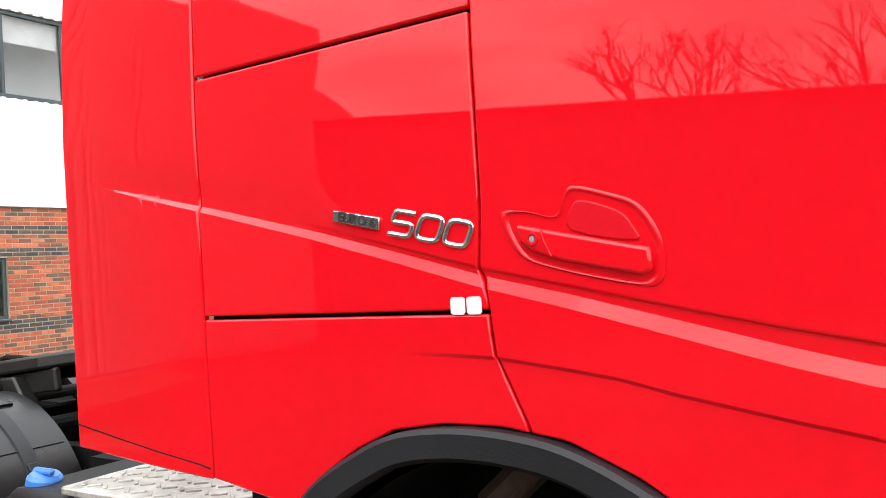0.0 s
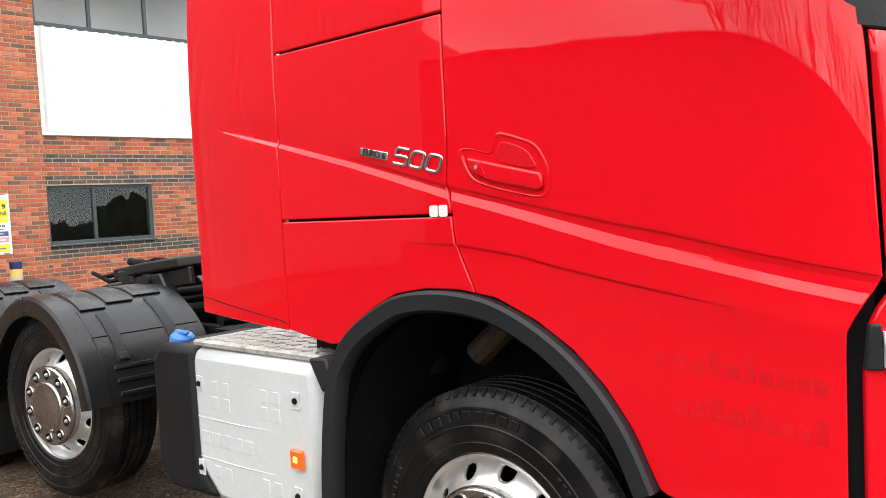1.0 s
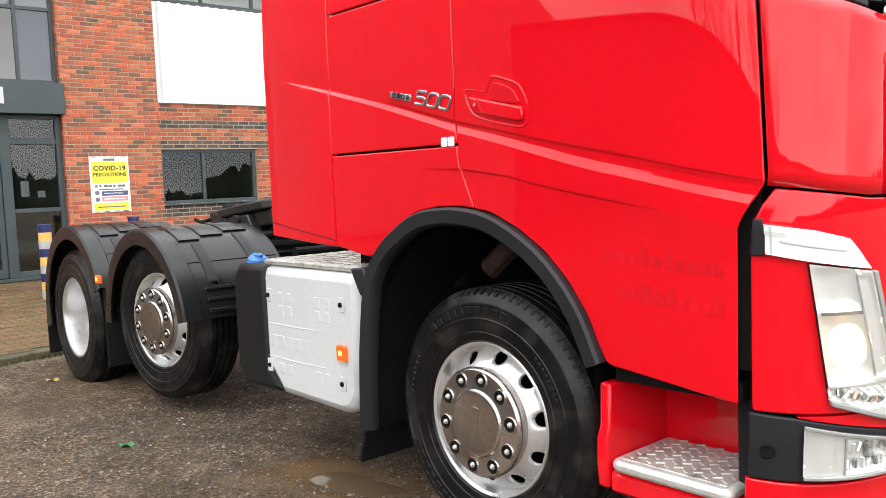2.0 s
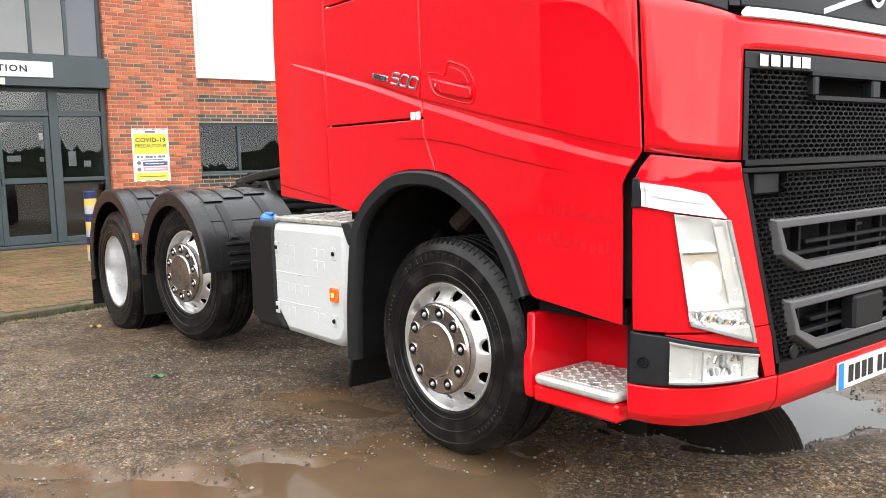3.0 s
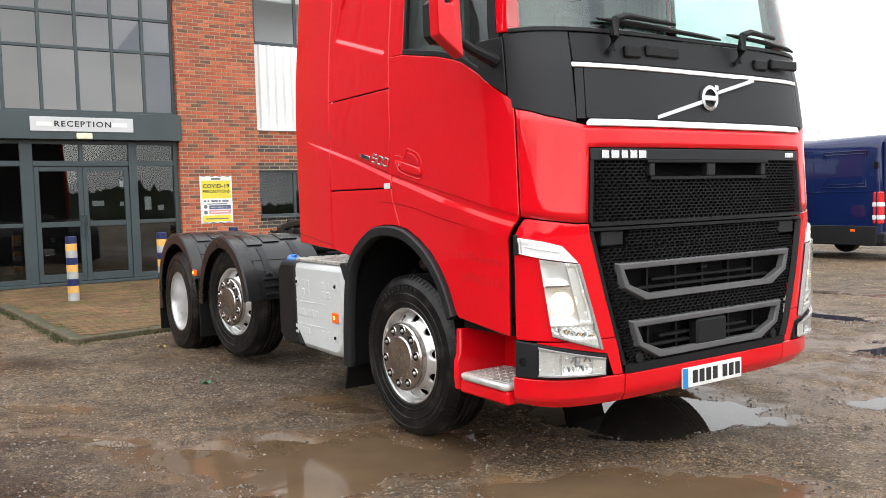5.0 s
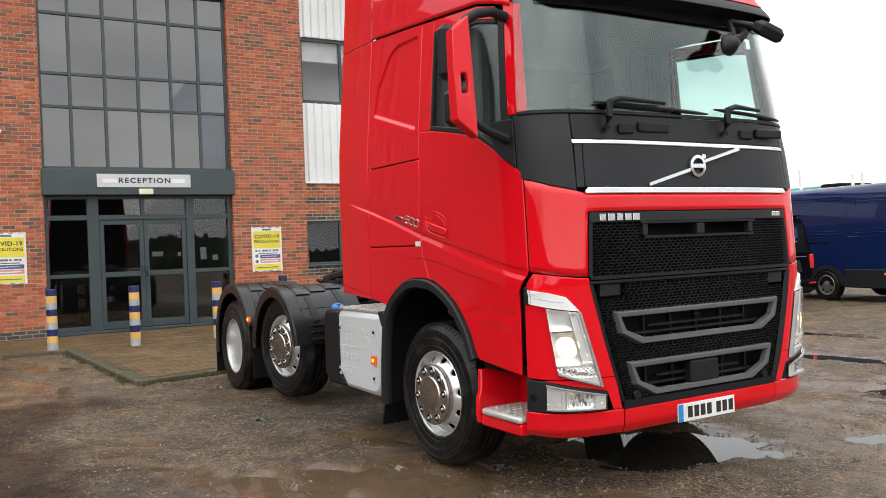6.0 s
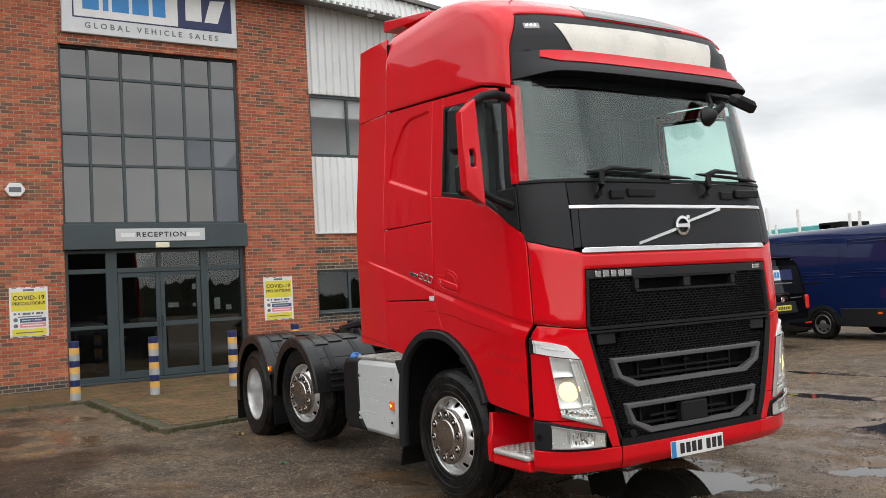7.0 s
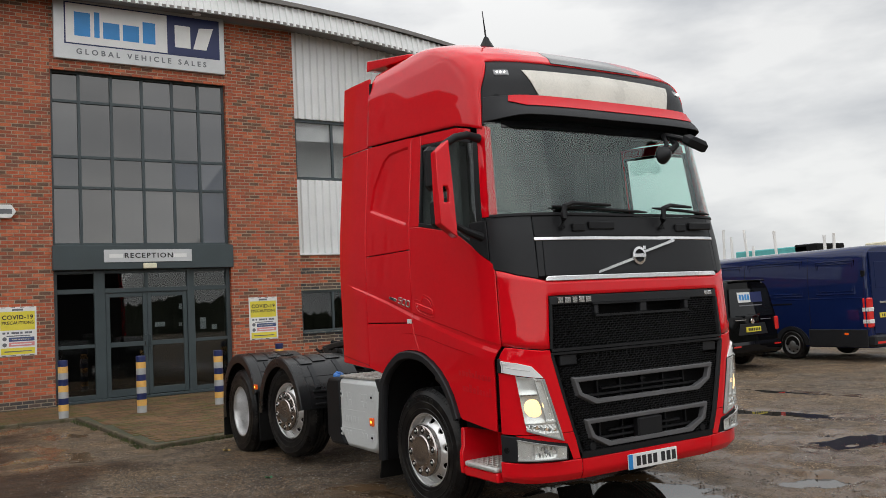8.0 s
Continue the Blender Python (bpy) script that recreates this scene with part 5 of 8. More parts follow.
    def fog_bowl(u, z):
        return 0.017 - 0.015 * max(0.0, 1 - ((u - 1.475) / 0.105) ** 4 - ((z - 0.640) / 0.050) ** 4) - 0.004 * ramp01((1.37 - u) / 0.02)
    fog = skin_panel("fog_lamp", [(fog_low, 16), (fog_top, 0)], lambda z: 1.264, lambda z: 1.655, 36, REFLECTOR, label="clear fog lamp with silver reflector", thick=0.004, off=fog_bowl, bevel=0)
    skin_panel("lens", [(fog_low, 5), (fog_top, 0)], lambda z: 1.266, lambda z: 1.653, 12, LENS, fog, thick=0.003, off=0.024, bevel=0)
    skin_panel("lamp_edge", [(lambda u: fog_low(u) - 0.005, 1), (lambda u: fog_low(u) + 0.005, 0)], lambda z: 1.262, lambda z: 1.657, 14, LENS_RIM, fog, "smoky edge of the fog lamp glass", thick=0.01, off=0.026, bevel=0.002)
    skin_panel("lamp_edge", [(lambda u: fog_top(u) - 0.005, 1), (lambda u: fog_top(u) + 0.005, 0)], lambda z: 1.262, lambda z: 1.657, 14, LENS_RIM, fog, "smoky edge of the fog lamp glass", thick=0.01, off=0.026, bevel=0.002)
    for u0, u1 in ((1.384, 1.390), (1.566, 1.571)):
        skin_panel("lamp_divider", [(const(0.592), 6), (lambda u: fog_top(u) - 0.012, 0)], lambda z: u0, lambda z: u1, 1, LENS_RIM, fog, "smoky upright divider", thick=0.006, off=0.022, bevel=0)
    for q in range(12):
        p = skin(1.402 + 0.0135 * q, 0.617 + 0.045 * (q % 2), 0.008)
        part("lamp_crystal", Shape().box(-0.006, 0.006, -0.006, 0.006, -0.016, 0.016, 0.003, pose(p[0], (-1 if mirror else 1) * p[1], p[2], 18 * (q % 3) - 18, 14 * (q % 2), 30 - 6 * q)), (CHROME, REFLECTOR, LENS_GREY)[q % 3], fog)
    p = skin(1.475, 0.640, 0.0)
    part("lamp_unit", Shape().lathe([(0.015, 0.0), (0.014, 0.012), (0.008, 0.018), (0.0, 0.019)], 16, pose(p[0], (-1 if mirror else 1) * p[1], 0.640, 0, 0, -90)), LENS_GREY, fog)
    # step recess below the door
    sg = -1 if mirror else 1

    def sbox(sh, x0, x1, y0, y1, z0, z1, bev=0.004):
        return sh.box(x0, x1, min(sg * y0, sg * y1), max(sg * y0, sg * y1), z0, z1, bev)
    step = part("step_well", sbox(Shape(), 0.665, 1.10, -1.228, -0.90, 0.405, 0.478, 0.012), RED, truck)
    part("step_side", Shape().prism([(sg * y, z) for y, z in ((-0.86, 0.425), (-1.236, 0.418), (-1.244, 0.50), (-1.240, 0.585), (-1.222, 0.625), (-1.216, 0.765), (-0.86, 0.765))], 0.625, 0.668, "x"), RED, step, bevel=0.010)
    part("step_back", sbox(Shape(), 0.665, 1.10, -0.90, -0.86, 0.425, 0.765), RED, step)
    tread_poly = [(0.672, -0.905), (1.098, -0.905), (1.098, -1.225), (1.075, -1.240), (0.705, -1.240), (0.680, -1.225), (0.672, -1.20)]
    tread_ob = part("step_tread", Shape().prism([(x, sg * y) for x, y in tread_poly], 0.480, 0.520, "z"), STEP_WHITE, step, "scuffed pale metal step", bevel=0.014)
    part("tread_plate", sbox(Shape(), 0.700, 1.075, -1.205, -0.925, 0.519, 0.523, 0.001), TREAD, tread_ob, "worn grey tread insert")
    for q in range(11):
        for w in range(6):
            cx, cy = 0.722 + q * 0.0335, -1.185 + w * 0.047 + (q % 2) * 0.018
            part("tread_bar", Shape().box(-0.015, 0.015, -0.0045, 0.0045, 0.0, 0.005, 0.002, pose(cx, sg * cy, 0.5225, 0, 0, 38 if q % 2 else -38)), STEP_WHITE, tread_ob)
    s = Shape()
    sbox(s, 0.67, 1.115, -1.19, -0.88, 0.772, 0.83)
    part("step_header", s, DARK, truck)
    s = Shape()
    sbox(s, 1.07, 1.13, -1.14, -0.9, 0.43, 1.40, 0.01)
    part("door_jamb", s, BLACK_PLASTIC, truck)
    # wheel arch flare
    pts = [(-0.685, 0.36), (-0.665, 0.70), (-0.615, 1.00), (-0.555, 1.115), (-0.47, 1.20), (-0.36, 1.268), (-0.25, 1.318), (-0.12, 1.34), (0.02, 1.34), (0.16, 1.318), (0.30, 1.26), (0.42, 1.184), (0.52, 1.09), (0.60, 0.98), (0.665, 0.84)]
    knots = [Vector(p) for p in pts]
    pts = []
    for i in range(len(knots) - 1):
        a, b, c, d = knots[max(i - 1, 0)], knots[i], knots[i + 1], knots[min(i + 2, len(knots) - 1)]
        pts += [tuple(0.5 * (2 * b + (c - a) * t + (2 * a - 5 * b + 4 * c - d) * t * t + (3 * b - a - 3 * c + d) * t ** 3)) for t in (0.0, 0.25, 0.5, 0.75)]
    pts.append(tuple(knots[-1]))
    vs, fs = [], []
    for i, (px, pz) in enumerate(pts):
        a, b = Vector(pts[max(i - 1, 0)]), Vector(pts[min(i + 1, len(pts) - 1)])
        t = (b - a).normalized()
        nrm = Vector((t.y, -t.x))
        for d, y in ((0.0, -1.20), (0.0, -1.262), (0.010, -1.272), (0.060, -1.268), (0.072, -1.252), (0.072, -1.215), (0.060, -1.205)):
            vs.append((px + nrm.x * d, sg * y, pz + nrm.y * d))
    k = 7
    fs = [(i * k + j, i * k + j + 1, (i + 1) * k + j + 1, (i + 1) * k + j) for i in range(len(pts) - 1) for j in range(k - 1)]
    part("wheel_arch", Shape().add(vs, fs), GREY_PLASTIC, truck, "dark grey plastic wheel arch trim", angle=40)
    lv = []
    for i, (px, pz) in enumerate(pts):
        a, b = Vector(pts[max(i - 1, 0)]), Vector(pts[min(i + 1, len(pts) - 1)])
        t = (b - a).normalized()
        for d, y in ((0.058, -1.206), (0.055, -0.72), (0.03, -0.55)):
            lv.append((px + t.y * d, sg * y, pz - t.x * d))
    part("wheel_liner", Shape().add(lv, [(i * 3 + j, i * 3 + j + 1, (i + 1) * 3 + j + 1, (i + 1) * 3 + j) for i in range(len(pts) - 1) for j in range(2)]), DARK, truck, "black liner inside the wheel arch", angle=40)
    part("arch_bracket", Shape().prism([(-0.70, 1.075), (-0.60, 1.085), (-0.575, 1.02), (-0.63, 0.955), (-0.675, 1.03)], sg * -1.272, sg * -1.15, "y"), GREY_PLASTIC, truck, "faceted bracket where the arch trim meets the deck", bevel=0.01)
    s = Shape()
    s.prism([(-0.612, 1.02), (-0.632, 1.02), (-0.640, 0.55), (-0.750, 0.185), (-0.730, 0.180), (-0.620, 0.54)], sg * -1.235, sg * -0.80, "y")
    part("front_mudflap", s, FLAP, truck, "black spray-suppression mudflap", bevel=0.004)
    # mirror: red shell, black back, arms
    if not mirror:
        outer = [(-1.622, 2.810), (-1.512, 2.905), (-1.500, 2.560), (-1.480, 2.190), (-1.620, 2.290), (-1.628, 2.520)]
        slot = [(-1.586, 2.560), (-1.545, 2.562), (-1.541, 2.530), (-1.541, 2.445), (-1.588, 2.443), (-1.588, 2.500)]
        vs = [(x + 0.012 * (k > 1), sg * y, z) for x, ring_of in ((1.125, outer), (1.135, slot), (1.100, slot), (1.045, outer)) for k, (y, z) in enumerate(ring_of)]
        fs = [(q * 6 + i, q * 6 + (i + 1) % 6, ((q + 1) % 4) * 6 + (i + 1) % 6, ((q + 1) % 4) * 6 + i) for q in range(4) for i in range(6)]
        mirror_ob = part("mirror_shell", Shape().add(vs, fs), RED, truck, "red mirror cover with a slot", bevel=0.007, angle=40)
        s = Shape()
        sbox(s, 0.94, 1.046, -1.605, -1.43, 2.27, 2.495, 0.035)
        sbox(s, 0.94, 1.046, -1.640, -1.43, 2.545, 2.87, 0.035)
        part("mirror_body", s, BLACK_PLASTIC, mirror_ob)
        s = Shape()
        sbox(s, 0.936, 0.9385, -1.575, -1.46, 2.30, 2.465, 0.0)
        sbox(s, 0.936, 0.9385, -1.605, -1.465, 2.58, 2.835, 0.0)
        part("mirror_glass", s, CHROME, mirror_ob)
        part("mirror_arm", Shape().tube([(1.06, sg * -1.53, 2.845), (1.07, sg * -1.50, 2.885), (1.07, sg * -1.42, 2.935), (1.05, sg * -1.30, 2.965), (1.01, sg * -1.17, 2.955)], [0.026, 0.030, 0.030, 0.030, 0.034], 14), BLACK_PLASTIC, mirror_ob)
        part("mirror_arm", Shape().tube([(1.04, sg * -1.47, 2.31), (1.05, sg * -1.36, 2.25), (1.06, sg * -1.22, 2.20)], [0.022, 0.026, 0.035], 10), BLACK_PLASTIC, mirror_ob)
    # roof fairing flank
    black_at = lambda z: u_of_x(1.165) + 0.10 * ramp01((z - 3.3) / 0.3)

# full-width pieces
def across(name, rows, y0, y1, nu, material, parent=truck, label="", thick=0.022, off=0.0, bevel=0.005):
    f0 = y0 if callable(y0) else const(y0)
    return part(name, sheet(rows, lambda z: u_of_y(-f0(z)), lambda z: u_of_y(f0(z)), nu, thick, off), material, parent, label, bevel=bevel, angle=28)


roof_s = Shape()
for mir in (False, True):
    side_s = sheet([(lambda u: roof_seam(u) + 0.002, 20), (const(3.58), 14), (const(3.93), 12), (const(4.059), 0)], const(-0.836), black_at, 60, mirror=mir, skin_only=True)
    roof_s.add(side_s.v, side_s.f)
top_s = sheet([(const(3.58), 14), (const(3.93), 12), (const(4.059), 0)], black_at, lambda z: 2 * UC - black_at(z), 70, skin_only=True)
roof_s.add(top_s.v, top_s.f)
rb = bmesh.new()
rme = roof_s.mesh("roof_fairing")
rb.from_mesh(rme)
bmesh.ops.remove_doubles(rb, verts=rb.verts, dist=0.0006)
bmesh.ops.recalc_face_normals(rb, faces=rb.faces)
rb.to_mesh(rme)
rb.free()
rme.polygons.foreach_set("use_smooth", [True] * len(rme.polygons))
roof_ob = part("roof_fairing", rme, RED, truck, "red high-roof fairing", angle=60)
sol = roof_ob.modifiers.new("thickness", "SOLIDIFY")
sol.thickness, sol.offset = 0.02, 0.0
roof_front = part("roof_front", sheet([(const(3.06), 14), (const(3.58), 0)], lambda z: black_at(z), lambda z: 2 * UC - black_at(z), 60), GREY_PLASTIC, truck, "dark grey roof front with sign panel", bevel=0.005)
across("sign_panel", [(const(3.285), 4), (lambda u: 3.52 - 0.02 * abs(y_of_u(u)), 0)], lambda z: 0.80 + 0.12 * (z - 3.27) / 0.23, 0, 24, LIGHTBOX, roof_front, "blank cream illuminated sign panel", off=0.008)
for sg in (-1, 1):
    q0 = u_of_y(sg * 1.075)
    lamp = part("roof_lamp", sheet([(const(3.445), 2), (const(3.50), 0)], lambda z: q0 - sg * 0.0 - 0.06, lambda z: q0 + 0.06, 6, off=0.006), LENS_GREY, roof_front, "small oval roof lamp", bevel=0.01)
    for q in (-1, 0, 1):
        pp = skin(q0 + q * 0.028, 3.475, 0.012)
        part("led", Shape().lathe([(0.0, 0.006), (0.006, 0.005), (0.008, 0.0)], 10, pose(*pp, 0, 0, -90 + sg * 40)), BULB_WHITE, lamp)
for sg in (-1, 1):
    pp = skin(u_of_y(sg * 1.12), 3.265, 0.006)
    part("round_plug", Shape().lathe([(0.026, 0.0), (0.028, 0.006), (0.022, 0.007), (0.0, 0.005)], 18, pose(*pp, 0, 0, -90 + sg * 42)), BLACK_PLASTIC, roof_front)
visor_off = lambda u, z: 0.010 + (0.03 + 0.11 * ramp01((3.30 - z) / 0.22)) * (1 - ramp01((abs(y_of_u(u)) - 0.88) / 0.34))
visor = across("sun_visor", [(lambda u: 3.095 - 0.015 * ramp01((abs(y_of_u(u)) - 0.9) / 0.3), 6), (const(3.275), 0)], 1.19, 0, 60, GREY_PLASTIC, label="dark sun visor over the windscreen", thick=0.012, off=visor_off)
across("visor_stripe", [(lambda u: 3.176 + 0.045 * ramp01((abs(y_of_u(u)) - 0.90) / 0.16), 3), (lambda u: 3.274, 0)], 1.045, 0, 44, RED_TRIM, visor, "red visor stripe", thick=0.006, off=lambda u, z: visor_off(u, z) + 0.008)
screen = across("windscreen", [(const(2.35), 12), (const(3.10), 0)], lambda z: 1.195 - 0.01 * (z - 2.35), 0, 44, GLASS, label="green-tinted windscreen", thick=0.006, off=0.004, bevel=0)
across("sun_strip", [(lambda u: 3.005 + 0.02 * abs(y_of_u(u)), 2), (const(3.075), 0)], 1.10, 0, 40, HATCH_GLASS, screen, "dark tinted strip along the top of the glass", thick=0.003, off=0.0085, bevel=0)
across("screen_seal", [(const(2.335), 1), (const(2.36), 0)], 1.195, 0, 44, BLACK_PLASTIC, screen, thick=0.02, off=0.008)
across("wiper_cowl", [(const(2.178), 6), (const(2.334), 0)], lambda z: 0.96 + 0.03 * (z - 2.17), 0, 40, BLACK_PLASTIC, label="black wiper cowl")
across("chrome_strip", [(const(2.148), 1), (const(2.176), 0)], 0.968, 0, 40, CHROME, label="upper chrome strip", off=0.006)
emblem_panel = across("nose_panel", [(const(1.888), 6), (const(2.146), 0)], 0.905, 0, 40, GREY_PLASTIC, label="dark nose panel between chrome strips", off=0.002)
for sg in (1, -1):
    part("nose_panel_end", sheet([(const(1.888), 6), (const(2.146), 0)], lambda z: u_of_y(-0.954), lambda z: u_of_y(-0.909), 3, mirror=sg < 0), GREY_PLASTIC, truck)
across("chrome_strip", [(const(1.848), 2), (const(1.886), 0)], lambda z: 0.905 - 0.6 * (1.886 - z) * 0 - 0.02 * (z > 1.87), 0, 40, CHROME, label="lower chrome strip", off=0.008)
# the red nose in one piece: band over the grille and a cheek at each side
YN = 0.888
nose_s = Shape()
cheek_low = lambda u: float(np.interp(u, (1.1, 1.5, 3), (1.405, 1.36, 1.345)))
UN = u_of_y(-YN)
for mir in (False, True):
    one_side = sheet([(cheek_low, 8), (const(1.742), 4), (cheek_top, 0)], lambda z: door_front(z) + 0.009, const(UN), 18, mirror=mir, skin_only=True)
    nose_s.add(one_side.v, one_side.f)
band = sheet([(const(1.742), 4), (cheek_top, 0)], const(UN), const(2 * UC - UN), 36, skin_only=True)
nose_s.add(band.v, band.f)
nb = bmesh.new()
nme = nose_s.mesh("nose")
nb.from_mesh(nme)
bmesh.ops.remove_doubles(nb, verts=nb.verts, dist=0.0008)
bmesh.ops.recalc_face_normals(nb, faces=nb.faces)
nb.to_mesh(nme)
nb.free()
nme.polygons.foreach_set("use_smooth", [True] * len(nme.polygons))
nose = part("nose", nme, RED, truck, "red nose panel round the grille")
sol = nose.modifiers.new("thickness", "SOLIDIFY")
sol.thickness, sol.offset = 0.022, -1.0

# round badge and diagonal bar: plain shapes
XN = 1.425
part("badge_ring", Shape().lathe([(0.070, 0.0), (0.070, 0.014), (0.050, 0.016), (0.050, 0.0)], 36, pose(XN, 0, 2.022, 0, 0, -90)), CHROME, emblem_panel, "round chrome badge ring")
part("badge_bar", Shape().box(XN + 0.006, XN + 0.02, -0.062, 0.062, 2.007, 2.037, 0.003), CHROME, emblem_panel)
part("badge_arrow", Shape().box(XN + 0.002, XN + 0.014, 0.045, 0.075, 2.068, 2.098, 0.003), CHROME, emblem_panel)
for a, b in (((-0.43, 1.894), (-0.066, 1.998)), ((0.066, 2.046), (0.40, 2.142))):
    d = 0.011
    part("diagonal_bar", Shape().prism([(a[0], a[1] - d * 0.2), (b[0], b[1] - d), (b[0], b[1] + d), (a[0], a[1] + d * 1.6)], XN - 0.012, XN + 0.012, "x"), CHROME, emblem_panel)

# ---- grille: hexagon mesh with real holes ----
def hex_mesh(y_half, z0, z1, w=0.041, h=0.0235, t=0.0027, hole=lambda y, z: False, depth=0.016):
    s = Shape()
    rows = int((z1 - z0) / (h * 0.75)) + 1
    for r in range(rows):
        z = z0 + h / 2 + r * h * 0.75
        if z + h / 2 > z1:
            break
        half = y_half(z) - w / 2
        n = int(2 * half / w)
        for c in range(n + 1):
            y = -n * w / 2 + c * w + (w / 4 if r % 2 else -w / 4)
            if hole(y, z):
                continue
            x = skin(u_of_y(y), z)[0] - 0.012
            pts = [(0, h / 2), (w / 2, h / 4), (w / 2, -h / 4), (0, -h / 2), (-w / 2, -h / 4), (-w / 2, h / 4)]
            k0, k1 = 1.0, 1 - 2 * t / h
            vs = [(x, y + a * k0, z + b * k0) for a, b in pts] + [(x, y + a * (1 - 2 * t / w * 1.1), z + b * k1) for a, b in pts] + [(x - depth, y + a * (1 - 2 * t / w * 1.1) * 0.97, z + b * k1 * 0.95) for a, b in pts]
            s.add(vs, [(i, (i + 1) % 6, 6 + (i + 1) % 6, 6 + i) for i in range(6)] + [(6 + i, 6 + (i + 1) % 6, 12 + (i + 1) % 6, 12 + i) for i in range(6)])
    return s


in_slot = lambda y, z: abs(y) < 0.50 and 1.575 < z < 1.70
up = part("upper_grille", sheet([(const(1.675), 1), (const(1.736), 0)], lambda z: u_of_y(-0.88), lambda z: u_of_y(0.88), 40), GREY_PLASTIC, truck, "black upper grille with hexagon mesh", bevel=0.004)
part("hex_mesh", hex_mesh(const(0.862), 1.355, 1.68, hole=in_slot), BLACK_PLASTIC, up, smooth=False)["kind"] = "stuff"
part("grille_frame", sheet([(const(1.338), 1), (const(1.358), 0)], lambda z: u_of_y(-0.87), lambda z: u_of_y(0.87), 40, off=0.004), BLACK_PLASTIC, up)
for sg in (False, True):
    part("grille_frame", sheet([(const(1.358), 4), (const(1.675), 0)], lambda z: u_of_y(-0.882), lambda z: u_of_y(-0.858), 2, off=0.002, mirror=sg), BLACK_PLASTIC, up)
for z0, z1, hw in ((1.572, 1.588, 0.47), (1.662, 1.676, 0.50)):
    part("slot_lip", sheet([(const(z0), 1), (const(z1), 0)], lambda z: u_of_y(-hw), lambda z: u_of_y(hw), 20, off=0.014, thick=0.05), BLACK_PLASTIC, up)
for yy, hw in ((-0.48, 0.02), (0.0, 0.035), (0.48, 0.02)):
    x = skin(u_of_y(yy), 1.62)[0]
    part("slot_bar", Shape().box(x - 0.04, x + 0.010, yy - hw, yy + hw, 1.588, 1.662, 0.006), GREY_PLASTIC, up)

low_half = lambda z: float(np.interp(z, (0.555, 0.72, 1.0, 1.33), (0.655, 0.715, 0.80, 0.885)))
U1 = [(-0.735, 1.135), (0.735, 1.135), (0.70, 1.012), (0.55, 0.935), (-0.55, 0.935), (-0.70, 1.012)]
U2 = [(-0.645, 0.825), (0.645, 0.825), (0.605, 0.697), (0.445, 0.615), (-0.445, 0.615), (-0.605, 0.697)]


def in_u(y, z):
    return inside(y, z, U1) or inside(y, z, U2) or (z > 1.225 and 0.66 < abs(y) < 0.84) or (z < 0.60 and abs(y) < 0.48)


low = part("lower_grille", sheet([(const(1.312), 1), (const(1.33), 0)], lambda z: u_of_y(-0.88), lambda z: u_of_y(0.88), 40), BLACK_PLASTIC, truck, "black lower grille with two grey-framed intakes", bevel=0.003)
part("hex_mesh", hex_mesh(lambda z: low_half(z) - 0.015, 0.562, 1.312, hole=in_u), BLACK_PLASTIC, low, smooth=False)["kind"] = "stuff"
part("grille_frame", sheet([(const(0.556), 2), (const(0.600), 0)], lambda z: u_of_y(-0.655), lambda z: u_of_y(0.655), 30, off=0.004), BLACK_PLASTIC, low)
for sg in (False, True):
    part("grille_frame", sheet([(const(0.601), 10), (const(1.311), 0)], lambda z: u_of_y(-low_half(z)), lambda z: u_of_y(-low_half(z) + 0.024), 2, off=0.002, mirror=sg), BLACK_PLASTIC, low)
    s = -1 if sg else 1
    part("grille_pocket", Shape().box(1.36, 1.405, min(s * 0.67, s * 0.83), max(s * 0.67, s * 0.83), 1.232, 1.31, 0.006), GREY_PLASTIC, low)
for poly in (U1, U2):
    cy, cz = 0.0, sum(p[1] for p in poly) / 6
    vs, fs = [], []
    for y, z in poly:
        iy, iz = y * (1 - 0.036 / abs(y)), z + (-0.031 if z > cz + 0.06 else 0.012 if z > cz - 0.04 else 0.032)
        for yy, zz, xo in ((y * 1.02, z + (0.008 if z > cz + 0.06 else -0.008), -0.02), (y, z, 0.012), (iy, iz, 0.008), (iy * 0.985, iz, -0.03)):
            vs.append((skin(u_of_y(yy), zz)[0] + xo, yy, zz))
    for i in range(6):
        j = (i + 1) % 6
        fs += [(i * 4 + q, i * 4 + q + 1, j * 4 + q + 1, j * 4 + q) for q in range(3)]
    part("intake_frame", Shape().add(vs, fs), GRILLE_GREY, low, "grey intake frame", bevel=0.005)
    top_z, bot_z = poly[0][1] - 0.03, poly[3][1] + 0.03
    for q in range(3):
        z = bot_z + (top_z - bot_z) * (q + 0.6) / 3.4
        hw = float(np.interp(z, (poly[3][1], poly[2][1], poly[0][1]), (poly[2][0] * 0.74, poly[2][0] * 0.95, poly[0][0] * 0.96))) - 0.02
        part("grille_slat", Shape().box(1.345, 1.385, -hw, hw, z - 0.009, z + 0.009, 0.004), BLACK_PLASTIC, low)
    for q in range(5):
        y = (q - 2) * 0.23
        part("grille_rib", Shape().box(1.335, 1.375, y - 0.007, y + 0.007, bot_z - 0.01, top_z, 0.003), BLACK_PLASTIC, low)
part("radar_cover", Shape().box(1.37, 1.44, -0.13, 0.13, 0.64, 0.785, 0.012), BLACK_PLASTIC, low, "smooth radar cover")
for sg in (-1, 1):
    part("tow_plug", Shape().lathe([(0.0, 0.006), (0.026, 0.006), (0.03, 0.0)], 16, pose(1.424, sg * 0.585, 0.625, 0, 0, -90)), BLACK_PLASTIC, low)
part("radiator", Shape().box(1.20, 1.30, -0.82, 0.82, 0.5, 1.72), DARK, truck)
